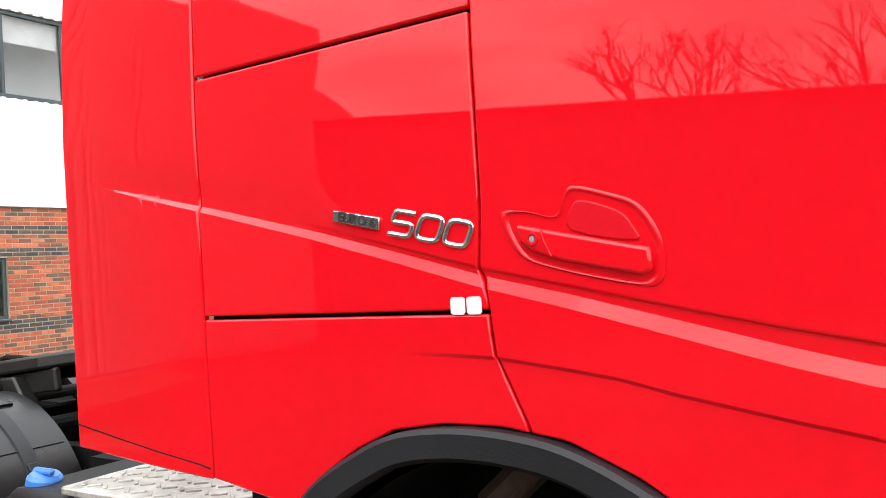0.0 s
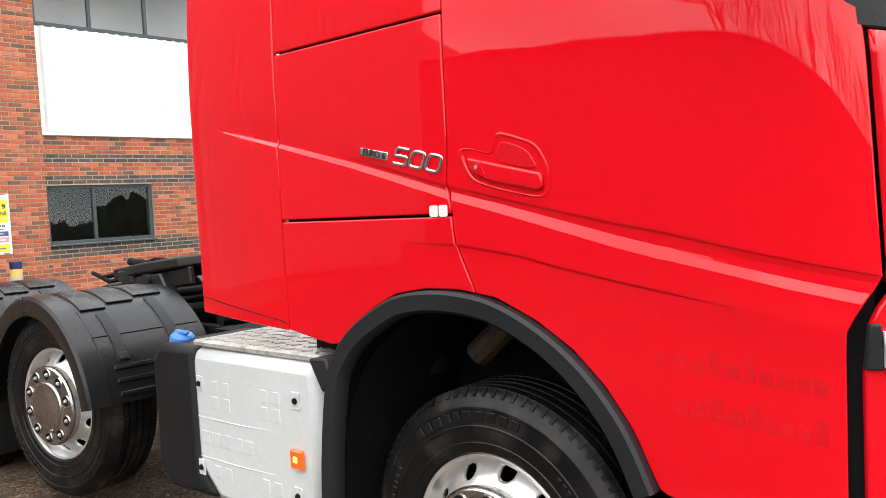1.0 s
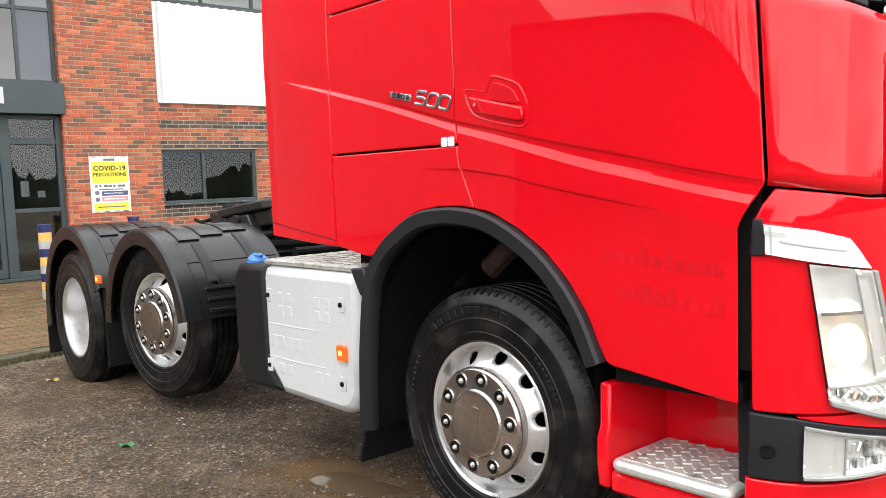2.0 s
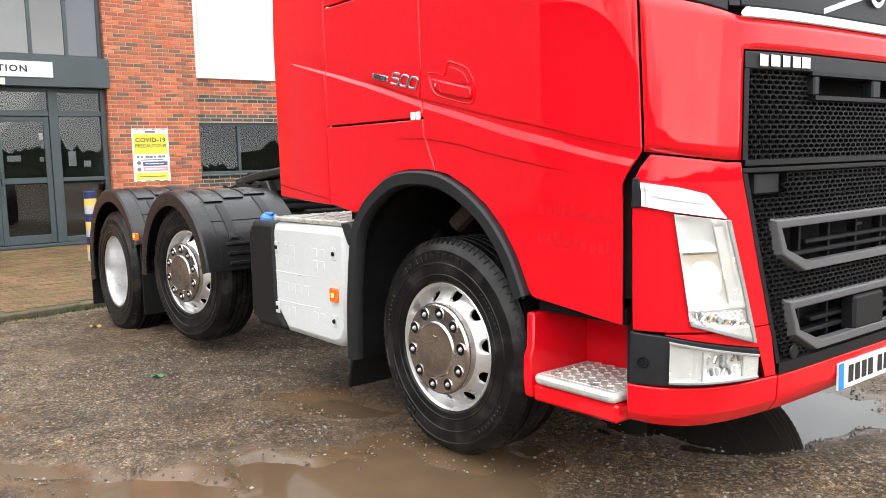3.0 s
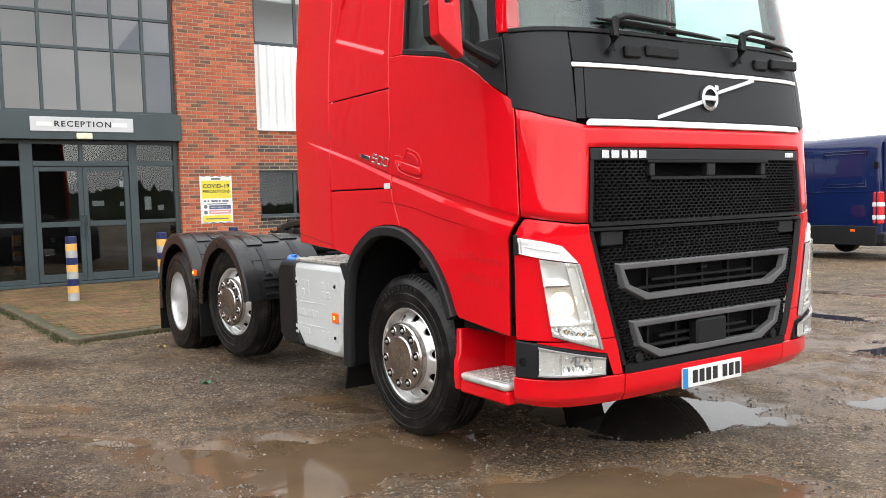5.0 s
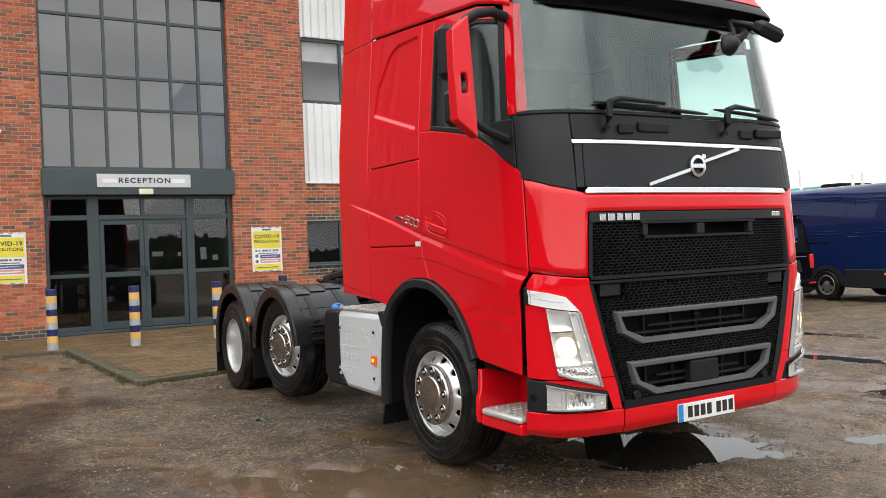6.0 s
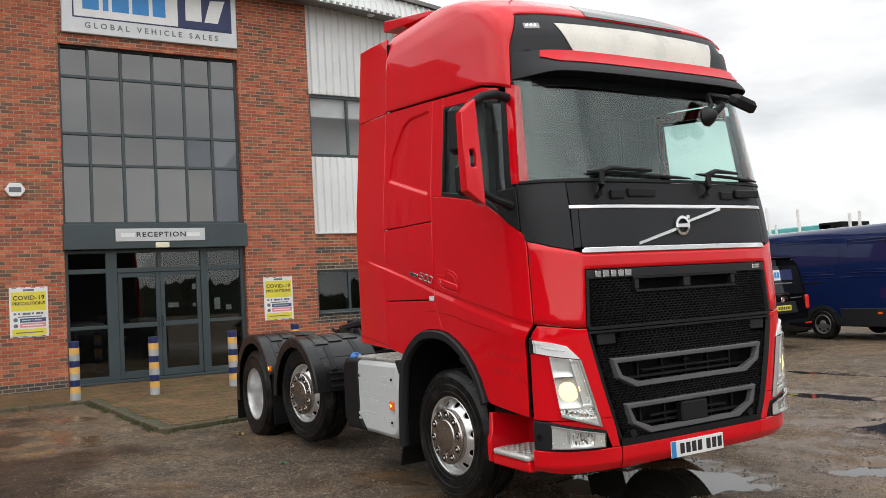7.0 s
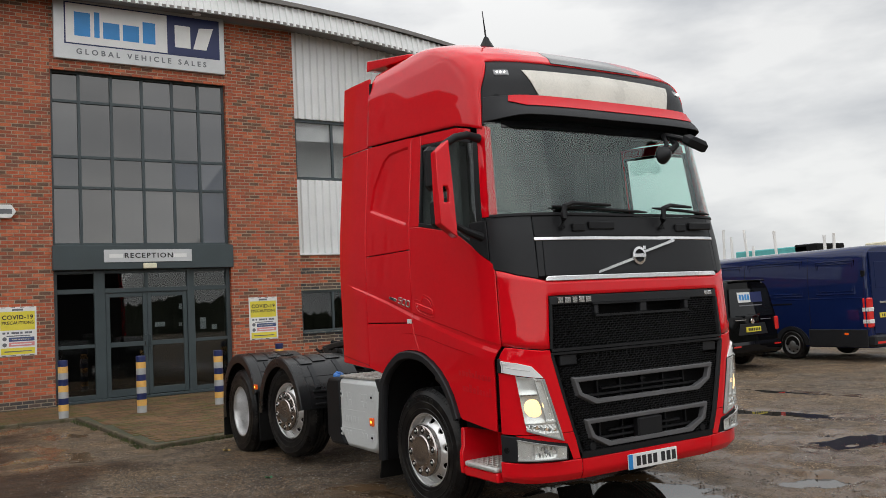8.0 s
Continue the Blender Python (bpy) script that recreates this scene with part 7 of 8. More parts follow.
def wheel(x, sg, dished=False, turn=0.0, y=-1.075, steer=0.0, z=0.525, size=1.0):
    """A wheel at x; the tyre's outer face at about 1.23 m from the middle."""
    m = pose(x, sg * y, z, 0, 0, (0 if sg > 0 else 180) + steer) @ Matrix.Diagonal((size, 1, size, 1))
    w = part("wheel", TYRE_UP if z > 0.53 else TYRE_M, RUBBER, truck, "black tyre on a silver steel rim", m)
    face = pose(0, -0.128, 0) @ Matrix.Rotation(radians(turn), 4, "Y")
    part("sidewall_mark", MARKS, RUBBER, w)["kind"] = "stuff"
    part("tread", TREAD_UP if z > 0.53 else TREAD_M, RUBBER, w)["kind"] = "stuff"
    part("wheel_back", BLACK_DISC, DARK, w, m=face)
    if dished:
        part("dished_rim", DISH_M, RIM_PAINT, w, "deep-dished silver rim", face)
        for q in range(10):
            a = radians(q * 36)
            part("wheel_nut", NUT_M, STEEL, w, m=face @ pose(0.17 * math.cos(a), 0.168, 0.17 * math.sin(a)))
        return
    part("rim", RIM_OUT, STEEL, w, m=face)
    part("disc", DISC_M, STEEL, w, "polished disc with oval holes", face)
    part("hub_cover", HUB_M, COVER, w, "stainless hub cover", face)
    part("hub_mark", BAR_M, COVER, w, m=face)
    for q in range(10):
        a = radians(q * 36 + 18)
        part("socket_rim", RING_M, COVER, w, m=face @ pose(0.170 * math.cos(a), -0.0695, 0.170 * math.sin(a)))
        part("nut_socket", SOCKET_M, DARK, w, m=face @ pose(0.170 * math.cos(a), -0.0695, 0.170 * math.sin(a)))
        part("wheel_nut", NUT_M, STEEL, w, m=face @ pose(0.170 * math.cos(a), -0.0695, 0.170 * math.sin(a)))


AX_M, AX_R = -3.13, -4.57
for sg in (1, -1):
    wheel(0.06, sg, turn=10, y=-1.055, steer=2.6)
    wheel(AX_M + 0.06, sg, turn=4, y=-1.045, steer=9, z=0.598, size=1.05)
    wheel(AX_R - 0.01, sg, dished=True, y=-1.105, z=0.474, size=1.055)
    inner_t = part("inner_wheel", TYRE_M, RUBBER, truck, "inner tyre of the twin pair", pose(AX_R - 0.01, sg * -0.75, 0.474))

# ---- mudguards ----
for sg in (1, -1):
    for xc, a0, a1, r in ((AX_M, 11, 180, 0.665), (AX_R, 20, 196, 0.665)):
        prof = [(r - 0.085, -1.255), (r - 0.088, -1.272), (r - 0.01, -1.278), (r + 0.005, -1.276), (r + 0.020, -1.262), (r + 0.024, -1.16), (r + 0.012, -1.145), (r + 0.012, -0.50), (r - 0.006, -0.50), (r - 0.006, -1.262)]
        m = pose(xc, 0, 0.525) if sg > 0 else pose(xc, 0, 0.525) @ Matrix.Diagonal((1, -1, 1, 1))
        g = part("mudguard", Shape().lathe(prof, 44, m, a0, a1), GUARD, truck, "ribbed black plastic mudguard")
        for a in (15, 21, 27):
            part("guard_rib", Shape().box(r + 0.012, r + 0.026, -1.10, -0.52, -0.012, 0.012, 0.004, m @ Matrix.Rotation(-radians(a), 4, "Y")), GUARD, g)
        part("guard_rib", Shape().box(r + 0.010, r + 0.0165, -1.16, -0.52, -0.004, 0.004, 0.002, m @ Matrix.Rotation(-radians(44), 4, "Y")), GUARD, g)
        # raised bands over the crown, square at their front ends, and straps below them
        for y0, y1, b0 in ((-1.125, -0.985, 62), (-0.955, -0.80, 66), (-0.77, -0.60, 70)):
            prof = [(r + 0.010, y0 - 0.006), (r + 0.021, y0), (r + 0.024, y0 + 0.012), (r + 0.024, y1 - 0.012), (r + 0.021, y1), (r + 0.010, y1 + 0.006)]
            part("guard_band", Shape().lathe(prof, 24, m, b0, 158), GUARD, g)
            part("band_end", Shape().box(r + 0.008, r + 0.024, y0, y1, -0.004, 0.004, 0.002, m @ Matrix.Rotation(-radians(b0), 4, "Y")), GUARD, g)
        for yb, b0, b1 in ((-1.03, 30, 58), (-0.70, 34, 66)):
            b = Shape().lathe([(r + 0.010, yb - 0.036), (r + 0.021, yb - 0.030), (r + 0.021, yb + 0.030), (r + 0.010, yb + 0.036)], 10, m, b0, b1)
            part("guard_strap", b, GREY_PLASTIC, g, "dark strap over the mudguard")
            part("strap_buckle", Shape().box(r + 0.014, r + 0.030, yb - 0.026, yb + 0.026, -0.020, 0.020, 0.005, m @ Matrix.Rotation(-radians(b0 + 2), 4, "Y")), GREY_PLASTIC, g)
    y0, y1 = sorted((sg * -1.265, sg * -0.5))
    s = Shape().box(AX_R - 0.72, AX_R - 0.70, y0, y1, 0.10, 0.50, 0.006)
    part("rear_mudflap", s, FLAP, truck, "black rubber mudflap")
    s = Shape().box(AX_R + 0.62, AX_R + 0.64, y0 + 0.03, y1, 0.16, 0.75, 0.006)
    part("rear_mudflap", s, FLAP, truck, "black rubber mudflap")
    mk = part("side_marker", Shape().box(AX_R + 0.655, AX_R + 0.735, *sorted((sg * -1.30, sg * -1.272)), 0.80, 0.86, 0.006), AMBER, truck, "amber side marker")
    part("lit_spot", Shape().box(AX_R + 0.68, AX_R + 0.71, *sorted((sg * -1.302, sg * -1.298)), 0.82, 0.845, 0.004), AMBER_LIT, mk)

# ---- tank and battery box between the axles ----
for sg in (1, -1):
    yo = sg * -1.245
    cover_poly = [(-1.535, 1.02), (-1.50, 1.045), (-0.735, 1.045), (-0.70, 1.01), (-0.70, 0.50), (-0.755, 0.415), (-0.83, 0.385), (-1.38, 0.39), (-1.53, 0.53)]
    cover = part("tank_cover", Shape().prism(cover_poly, yo, sg * -0.70, "y"), TANK, truck, "dusty pale grey moulded equipment cover", bevel=0.05)
    for x0, z0 in ((-1.36, 0.892), (-1.278, 0.892), (-1.36, 0.825), (-1.278, 0.825), (-1.02, 0.893), (-0.942, 0.893), (-1.02, 0.825), (-0.942, 0.825), (-1.375, 0.528), (-1.293, 0.528), (-1.034, 0.532), (-0.956, 0.532)):
        part("cover_pad", Shape().box(x0 - 0.022, x0 + 0.022, *sorted((yo + sg * 0.004, yo - sg * 0.0025)), z0 - 0.026, z0 + 0.026, 0.002), TANK, cover)
    for z in (0.752, 0.578):
        part("cover_crease", Shape().tube([(-1.50, yo, z), (-1.2, yo, z), (-0.97, yo, z + 0.008)], [0.002, 0.0035, 0.001], 6), TANK, cover)
    for q in range(5):
        part("moulded_mark", Shape().box(-1.475 + q * 0.078, -1.42 + q * 0.078, *sorted((yo, yo - sg * 0.003)), 0.640, 0.695, 0.001), TANK, cover)
    for x, z in ((-1.468, 0.897), (-0.815, 0.90), (-1.49, 0.53), (-0.83, 0.531)):
        part("cover_clip", Shape().box(x - 0.024, x + 0.024, *sorted((yo, yo - sg * 0.005)), z - 0.034, z + 0.034, 0.002), TANK, cover)
        part("clip_bolt", Shape().lathe([(0.013, 0.0), (0.011, -0.007), (0.0, -0.008)], 10, pose(x, yo - sg * 0.007, z, 0, 0, 0 if sg > 0 else 180)), DARK, cover)
    mk = part("side_marker", Shape().box(-0.852, -0.780, *sorted((yo, yo - sg * 0.02)), 0.640, 0.715, 0.006), AMBER, cover, "amber side marker")
    part("lit_spot", Shape().box(-0.829, -0.805, *sorted((yo - sg * 0.0185, yo - sg * 0.0225)), 0.667, 0.690, 0.004), AMBER_LIT, mk)
    deck = part("cover_deck", Shape().box(-1.55, -0.64, *sorted((sg * -1.22, sg * -0.55)), 1.05, 1.075, 0.006), TREAD, truck, "worn aluminium chequer deck over the box")
    for q in range(17):
        for w in range(9):
            part("tread_bar", Shape().box(-0.022, 0.022, -0.006, 0.006, 0, 0.006, 0.002, pose(-1.50 + q * 0.052, sg * (-1.17 + w * 0.07), 1.074, 0, 0, 40 if (q + w) % 2 else -40)), TREAD, deck)
    part("fluid_tank", Shape().prism([(-1.90, 0.97), (-1.83, 1.04), (-1.545, 1.045), (-1.545, 0.50), (-1.44, 0.385), (-1.80, 0.375), (-1.90, 0.46)], sg * -1.228, sg * -0.70, "y"), BLACK_PLASTIC, truck, "black plastic fluid tank with a blue cap", bevel=0.035)
    cap = part("filler_cap", Shape().lathe([(0.0, 0.042), (0.045, 0.042), (0.056, 0.03), (0.06, 0.0)], 18, pose(-1.80, sg * -1.12, 1.03, 90, 12, 0)), BLUE_CAP, truck, "bright blue filler cap")
    part("cap_grip", Shape().box(-1.85, -1.75, sg * -1.12 - 0.014, sg * -1.12 + 0.014, 1.066, 1.088, 0.008), BLUE_CAP, cap)

# ---- frame, axles, underside, coupling ----
ch = Shape()
for sg in (-1, 1):
    ch.box(-5.35, 1.15, sg * 0.42 - 0.035, sg * 0.42 + 0.035, 0.68, 0.96)
for x in (-5.2, -3.9, -2.4, -1.0, 0.9):
    ch.box(x - 0.05, x + 0.05, -0.385, 0.385, 0.74, 0.90)
ch.box(-0.8, 1.1, -0.38, 0.38, 0.62, 1.5)
part("chassis_frame", ch, DARK, truck, "dark steel chassis frame", smooth=False)
for x in (0.0, AX_M, AX_R):
    part("axle", Shape().tube([(x, -0.98, 0.52), (x, -0.4, 0.48), (x, 0.4, 0.48), (x, 0.98, 0.52)], 0.075, 10), DARK, truck)
for sg in (1, -1):
    arch_in = Shape().lathe([(0.60, sg * -1.20), (0.60, sg * -0.60), (0.0, sg * -0.60)], 24, pose(0.0, 0, 0.68), 0, 180)
    part("wheel_housing", arch_in, DARK, truck)
    part("air_tank", Shape().box(-0.86, -0.72, *sorted((sg * -1.10, sg * -0.55)), 0.95, 1.55, 0.01), DARK, truck)
part("cab_floor", Shape().box(-0.83, 1.05, -1.17, 1.17, 1.42, 1.545), DARK, truck, smooth=False)
part("cab_back", Shape().box(-0.84, -0.805, -1.12, 1.12, 1.20, 3.85, 0.01), DARK, truck, "dark rear wall of the cab")
for sg in (1, -1):
    part("air_spring", Shape().tube([(-0.55, sg * 0.75, 0.95), (-0.55, sg * 0.75, 1.42)], 0.06, 12), DARK, truck)
part("exhaust_pipe", Shape().tube([(-0.25, -0.85, 1.05), (-0.1, -0.8, 1.2), (0.05, -0.7, 1.28)], 0.05, 10), mat("rusty_brown_bracket", (0.09, 0.055, 0.04), 0.7, vary=0.4), truck)
plate_poly = [(-0.62, -0.36), (-0.10, -0.44), (0.34, -0.42), (0.50, -0.24), (0.50, 0.24), (0.34, 0.42), (-0.10, 0.44), (-0.62, 0.36), (-0.62, 0.14), (-0.12, 0.055), (-0.12, -0.055), (-0.62, -0.14)]
fifth_at = pose(-3.32, 0, 1.295, 0, -6, 0)
fifth = part("fifth_wheel", Shape().prism(plate_poly, -0.035, 0.035, "z"), GREASE, truck, "greasy dark coupling plate", m=fifth_at, bevel=0.014)
for sg in (-1, 1):
    part("plate_rib", Shape().box(-0.50, 0.40, sg * 0.36 - 0.02, sg * 0.36 + 0.02, -0.15, -0.036, 0.01), GREASE, fifth)
    part("coupling_foot", Shape().prism([(-0.28, -0.28), (0.28, -0.28), (0.14, -0.05), (-0.14, -0.05)], sg * 0.40 - 0.04, sg * 0.40 + 0.04, "y"), GREASE, fifth, bevel=0.012)
    part("pivot_pin", Shape().tube([(0.0, sg * 0.34, -0.09), (0.0, sg * 0.47, -0.09)], 0.05, 14), GREASE, fifth)
part("release_handle", Shape().tube([(-0.40, -0.30, -0.07), (-0.48, -0.46, -0.08), (-0.90, -0.50, -0.13), (-1.24, -0.50, -0.175)], [0.018, 0.016, 0.013, 0.017], 8), GREASE, fifth, "thin release rod")
part("lock_block", Shape().box(-0.50, -0.30, -0.40, -0.20, -0.10, 0.02, 0.02), GREASE, fifth)
for q in range(5):
    part("cross_member", Shape().tube([(-2.35 - q * 0.55, -0.55, 1.02 + 0.02 * (q % 2)), (-2.35 - q * 0.55, 0.55, 1.02 + 0.02 * (q % 2))], 0.035, 10), DARK, truck)
part("air_line", Shape().tube([(-0.9, -0.2, 1.6), (-1.2, -0.25, 1.25), (-1.6, -0.1, 1.30), (-2.1, -0.3, 1.22), (-2.8, -0.2, 1.26), (-3.4, -0.35, 1.22)], 0.016), DARK, truck, "black coiled air line")
part("air_line", Shape().tube([(-0.9, 0.1, 1.5), (-1.3, -0.4, 1.34), (-1.55, -0.5, 1.30), (-1.9, -0.15, 1.28), (-2.5, 0.1, 1.24)], 0.014), DARK, truck, "black coiled air line")
for q, (z, pts) in enumerate(((1.30, (-2.6, -4.6)), (1.24, (-2.2, -4.2)), (1.20, (-3.0, -5.2)))):
    a, b = pts
    part("air_line", Shape().tube([(a, -0.15 + 0.12 * q, 1.12), (a - 0.3, -0.2 + 0.15 * q, z), (a - 0.9, -0.28 + 0.1 * q, z + 0.03), (a - 1.3, -0.2, z - 0.05), (b, -0.1 + 0.1 * q, 1.17)], 0.018), DARK, truck, "black coiled air line")
for q in range(3):
    part("coupling_head", Shape().tube([(-3.55 - 0.22 * q, -0.2 + 0.05 * q, 1.14), (-3.5 - 0.22 * q, -0.24 + 0.05 * q, 1.28), (-3.62 - 0.22 * q, -0.26 + 0.05 * q, 1.30)], [0.05, 0.045, 0.03], 8), DARK, truck)
cat = Shape().box(-2.1, -0.95, -0.75, 0.75, 0.98, 1.02)
part("catwalk", cat, DARK, truck)

for ob in truck.children_recursive:
    if ob.name.split(".")[0] in ("windscreen", "side_window", "lens"):
        ob.visible_shadow = False


# ---- parked vans ----
def van(name, label, paint, m, length, width, height, nose, rear_slope, sides, groups):
    """A panel van, x forward from the rear face, y to its left; closed shell lofted along its length."""
    v = thing(name, label, "van", m)
    s = Shape()
    hw = width / 2
    st = [(0.0, 0.94), (0.04, 0.985), (0.25, 1.0), (length - nose, 1.0), (length - nose * 0.62, 0.99), (length - 0.35, 0.95), (length - 0.05, 0.86), (length, 0.80)]
    tops = [height - 0.05, height - 0.02, height, height, height * 0.80, height * 0.50, height * 0.42, height * 0.34]
    rows = []
    for (x, k), top in zip(st, tops):
        w = hw * k
        sec = [(-w * f, 0.30 + (top - 0.30) * g) for f, g in sides]
        sec = sec + [(-y, z) for y, z in sec[::-1]]
        rows.append([(x + (rear_slope * max(0.0, (z - 1.0)) if x < 0.1 else 0.0), y, z) for y, z in sec])
    k = len(rows[0])
    vs = [p for r in rows for p in r]
    fs = [(i * k + j, i * k + (j + 1) % k, (i + 1) * k + (j + 1) % k, (i + 1) * k + j) for i in range(len(rows) - 1) for j in range(k)]
    fs += [tuple(range(k))[::-1], tuple((len(rows) - 1) * k + j for j in range(k))]
    part("body", s.add(vs, fs), paint, v, bevel=0.015, angle=38)
    for x in groups:
        for sg in (-1, 1):
            w = part("wheel", Shape().lathe([(0.20, -0.10), (0.30, -0.11), (0.335, -0.085), (0.345, 0.0), (0.335, 0.085), (0.30, 0.11), (0.2, 0.1)], 32, pose(x, sg * (hw - 0.092), 0.345)), RUBBER, v)
            part("rim", Shape().lathe([(0.225, -0.10), (0.215, -0.112), (0.20, -0.106), (0.19, -0.07), (0.12, -0.084), (0.085, -0.10), (0.06, -0.115), (0.0, -0.117)], 24, pose(x, sg * (hw - 0.092), 0.345, 0, 0, 0 if sg < 0 else 180)), VAN_RIM, w)
            # dark discs laid on the rim stand in for its shaded holes
            for q in range(8):
                a = radians(q * 45)
                part("rim_hole", Shape().lathe([(0.0, -0.088), (0.022, -0.088), (0.022, -0.07)], 10, pose(x + 0.155 * math.cos(a), sg * (hw - 0.092), 0.345 + 0.155 * math.sin(a), 0, 0, 0 if sg < 0 else 180)), DARK, w)
            arch = Shape().lathe([(0.36, -0.02), (0.42, -0.02), (0.42, 0.02), (0.36, 0.02)], 20, pose(x, sg * (hw + 0.0), 0.345), 8, 172)
            part("arch_trim", arch, GREY_PLASTIC, v)
            # dark half disc on the uncut flank paints the wheel well's shade
            part("arch_shade", Shape().lathe([(0.0, -0.006), (0.40, -0.006), (0.40, 0.006), (0.0, 0.006)], 20, pose(x, sg * (hw - 0.002), 0.345), 0, 180), DARK, v)
    part("underbody", Shape().box(0.15, length - 0.2, -hw + 0.25, hw - 0.25, 0.29, 0.42), DARK, v)
    return v


# the van's blue, slightly darker and uncoated so the rear mirrors less sky
BLUE_DULL = mat("van_blue_less_reflection", (0.007, 0.015, 0.065), 0.45, spec=0.15, vary=0.08)
VAN_SIDES = ((0.95, 0.0), (0.99, 0.06), (1.0, 0.16), (1.0, 0.42), (0.995, 0.60), (0.975, 0.76), (0.945, 0.87), (0.905, 0.935), (0.84, 0.97), (0.74, 0.99), (0.45, 1.0))
VAN_M = pose(-4.36, 13.67, 0, 0, 0, 175)
big = van("panel_van", "dark blue long high-roof panel van with grey lower trim", BLUE_VAN, VAN_M, 7.0, 2.02, 2.56, 1.6, 0.02, VAN_SIDES, (2.05, 5.9))


def van_side(z):
    """Half width of the van's flank at a height."""
    return 1.01 * float(np.interp((z - 0.30) / 2.26, [g for _, g in VAN_SIDES], [f for f, _ in VAN_SIDES]))


for sg in (-1, 1):
    yv = sg * 1.012
    for x0, x1 in ((0.04, 1.56), (2.54, 5.4)):
        part("lower_trim", Shape().box(x0, x1, yv - 0.014, yv + 0.012, 0.32, 0.71, 0.010), GREY_PLASTIC, big, "dark grey lower side trim")
    arch_pts = [(2.05 + 0.50 * math.cos(radians(a)), 0.345 + 0.44 * math.sin(radians(a))) for a in range(0, 181, 12)]
    arch_pts += [(2.05 + 0.375 * math.cos(radians(a)), 0.345 + 0.375 * math.sin(radians(a))) for a in range(180, -1, -12)]
    for dx in (0.0, 3.85):
        n = len(arch_pts) // 2
        ring = [(x + dx, yv + q, z) for q in (-0.016, 0.014) for x, z in arch_pts]
        k = len(arch_pts)
        faces = [(o + i, o + i + 1, o + k - 2 - i, o + k - 1 - i) for o in (0, k) for i in range(n - 1)] + [(i, (i + 1) % k, k + (i + 1) % k, k + i) for i in range(k)]
        part("arch_trim", Shape().add(ring, faces), GREY_PLASTIC, big, "dark grey wheel arch trim")
    for x0, x1, z0, z1 in ((0.28, 1.28, 1.50, 2.24), (1.66, 3.30, 1.48, 2.30), (3.52, 5.2, 1.48, 2.30)):
        for k_in, name in ((0.0, "panel_crease"), (0.06, "panel_crease")):
            q = [(x0 + k_in, z0 + k_in), (x1 - k_in, z0 + k_in), (x1 - k_in, z1 - k_in), (x0 + k_in, z1 - k_in), (x0 + k_in, z0 + k_in)]
            part(name, Shape().tube([(a, sg * (van_side(b) + 0.001), b) for a, b in q], 0.012 if k_in else 0.017, 8), BLUE_VAN, big)
    part("panel_crease", Shape().box(0.1, 5.3, sg * van_side(1.30) - 0.006, sg * van_side(1.30) + 0.006, 1.395, 1.42, 0.005), BLUE_VAN, big)
    part("side_rail", Shape().box(1.98, 3.85, sg * van_side(1.3) - 0.012, sg * van_side(1.3) + 0.012, 1.285, 1.325, 0.006), DARK, big, "black sliding door rail")
    for xj in (1.50, 3.41):
        part("door_joint", Shape().tube([(xj, sg * (van_side(z) - 0.001), z) for z in (0.74, 1.2, 1.6, 2.0, 2.3, 2.42)], 0.006, 6), DARK, big)
    part("corner_post", Shape().tube([(0.045, sg * (van_side(z) * 0.972 + 0.005), z) for z in (0.70, 1.2, 1.6, 2.0, 2.3)], 0.032, 10), BLUE_VAN, big)
    lamp = part("tail_lamp", Shape().box(-0.03, 0.13, *sorted((sg * 0.845, sg * 1.012)), 0.75, 1.40, 0.022), TAIL, big, "tall red and white tail lamp")
    for z in (0.84, 1.10):
        part("lamp_band", Shape().box(-0.036, 0.134, *sorted((sg * 0.85, sg * 1.017)), z, z + 0.085, 0.006), WHITE, lamp)
    part("hinge", Shape().box(0.02, 0.12, *sorted((sg * 0.95, sg * 1.005)), 1.86, 2.0, 0.012), DARK, big)
    part("side_marker", Shape().box(0.51, 0.61, yv - 0.02, yv + 0.02, 0.59, 0.635, 0.004), AMBER, big)
part("rear_bumper", Shape().box(-0.14, 0.08, -1.0, 1.0, 0.34, 0.58, 0.035), GREY_PLASTIC, big)
part("reflector_strip", Shape().box(-0.146, -0.138, -0.96, -0.50, 0.40, 0.45), TAIL, big)
part("reflector_strip", Shape().box(-0.146, -0.138, 0.50, 0.96, 0.40, 0.45), TAIL, big)
for sg in (-1, 1):
    rear = part("rear_door", Shape().box(-0.020, 0.02, *sorted((sg * 0.010, sg * 0.84)), 0.60, 2.40, 0.012), BLUE_DULL, big)
    part("door_press", Shape().box(-0.026, -0.016, *sorted((sg * 0.14, sg * 0.72)), 1.60, 2.18, 0.012), BLUE_DULL, rear)
    part("door_badge", Shape().box(-0.028, -0.019, *sorted((sg * 0.30, sg * 0.62)), 1.26, 1.31, 0.003), SILVER_PRINT, rear)
part("rear_plate", Shape().box(-0.032, -0.019, 0.14, 0.66, 0.95, 1.06, 0.004), YELLOW_PRINT, big, "yellow rear plate")
for q in range(7):
    part("plate_bar", Shape().box(-0.035, -0.0325, 0.185 + q * 0.062, 0.225 + q * 0.062, 0.975, 1.035), DARK_PRINT, big)

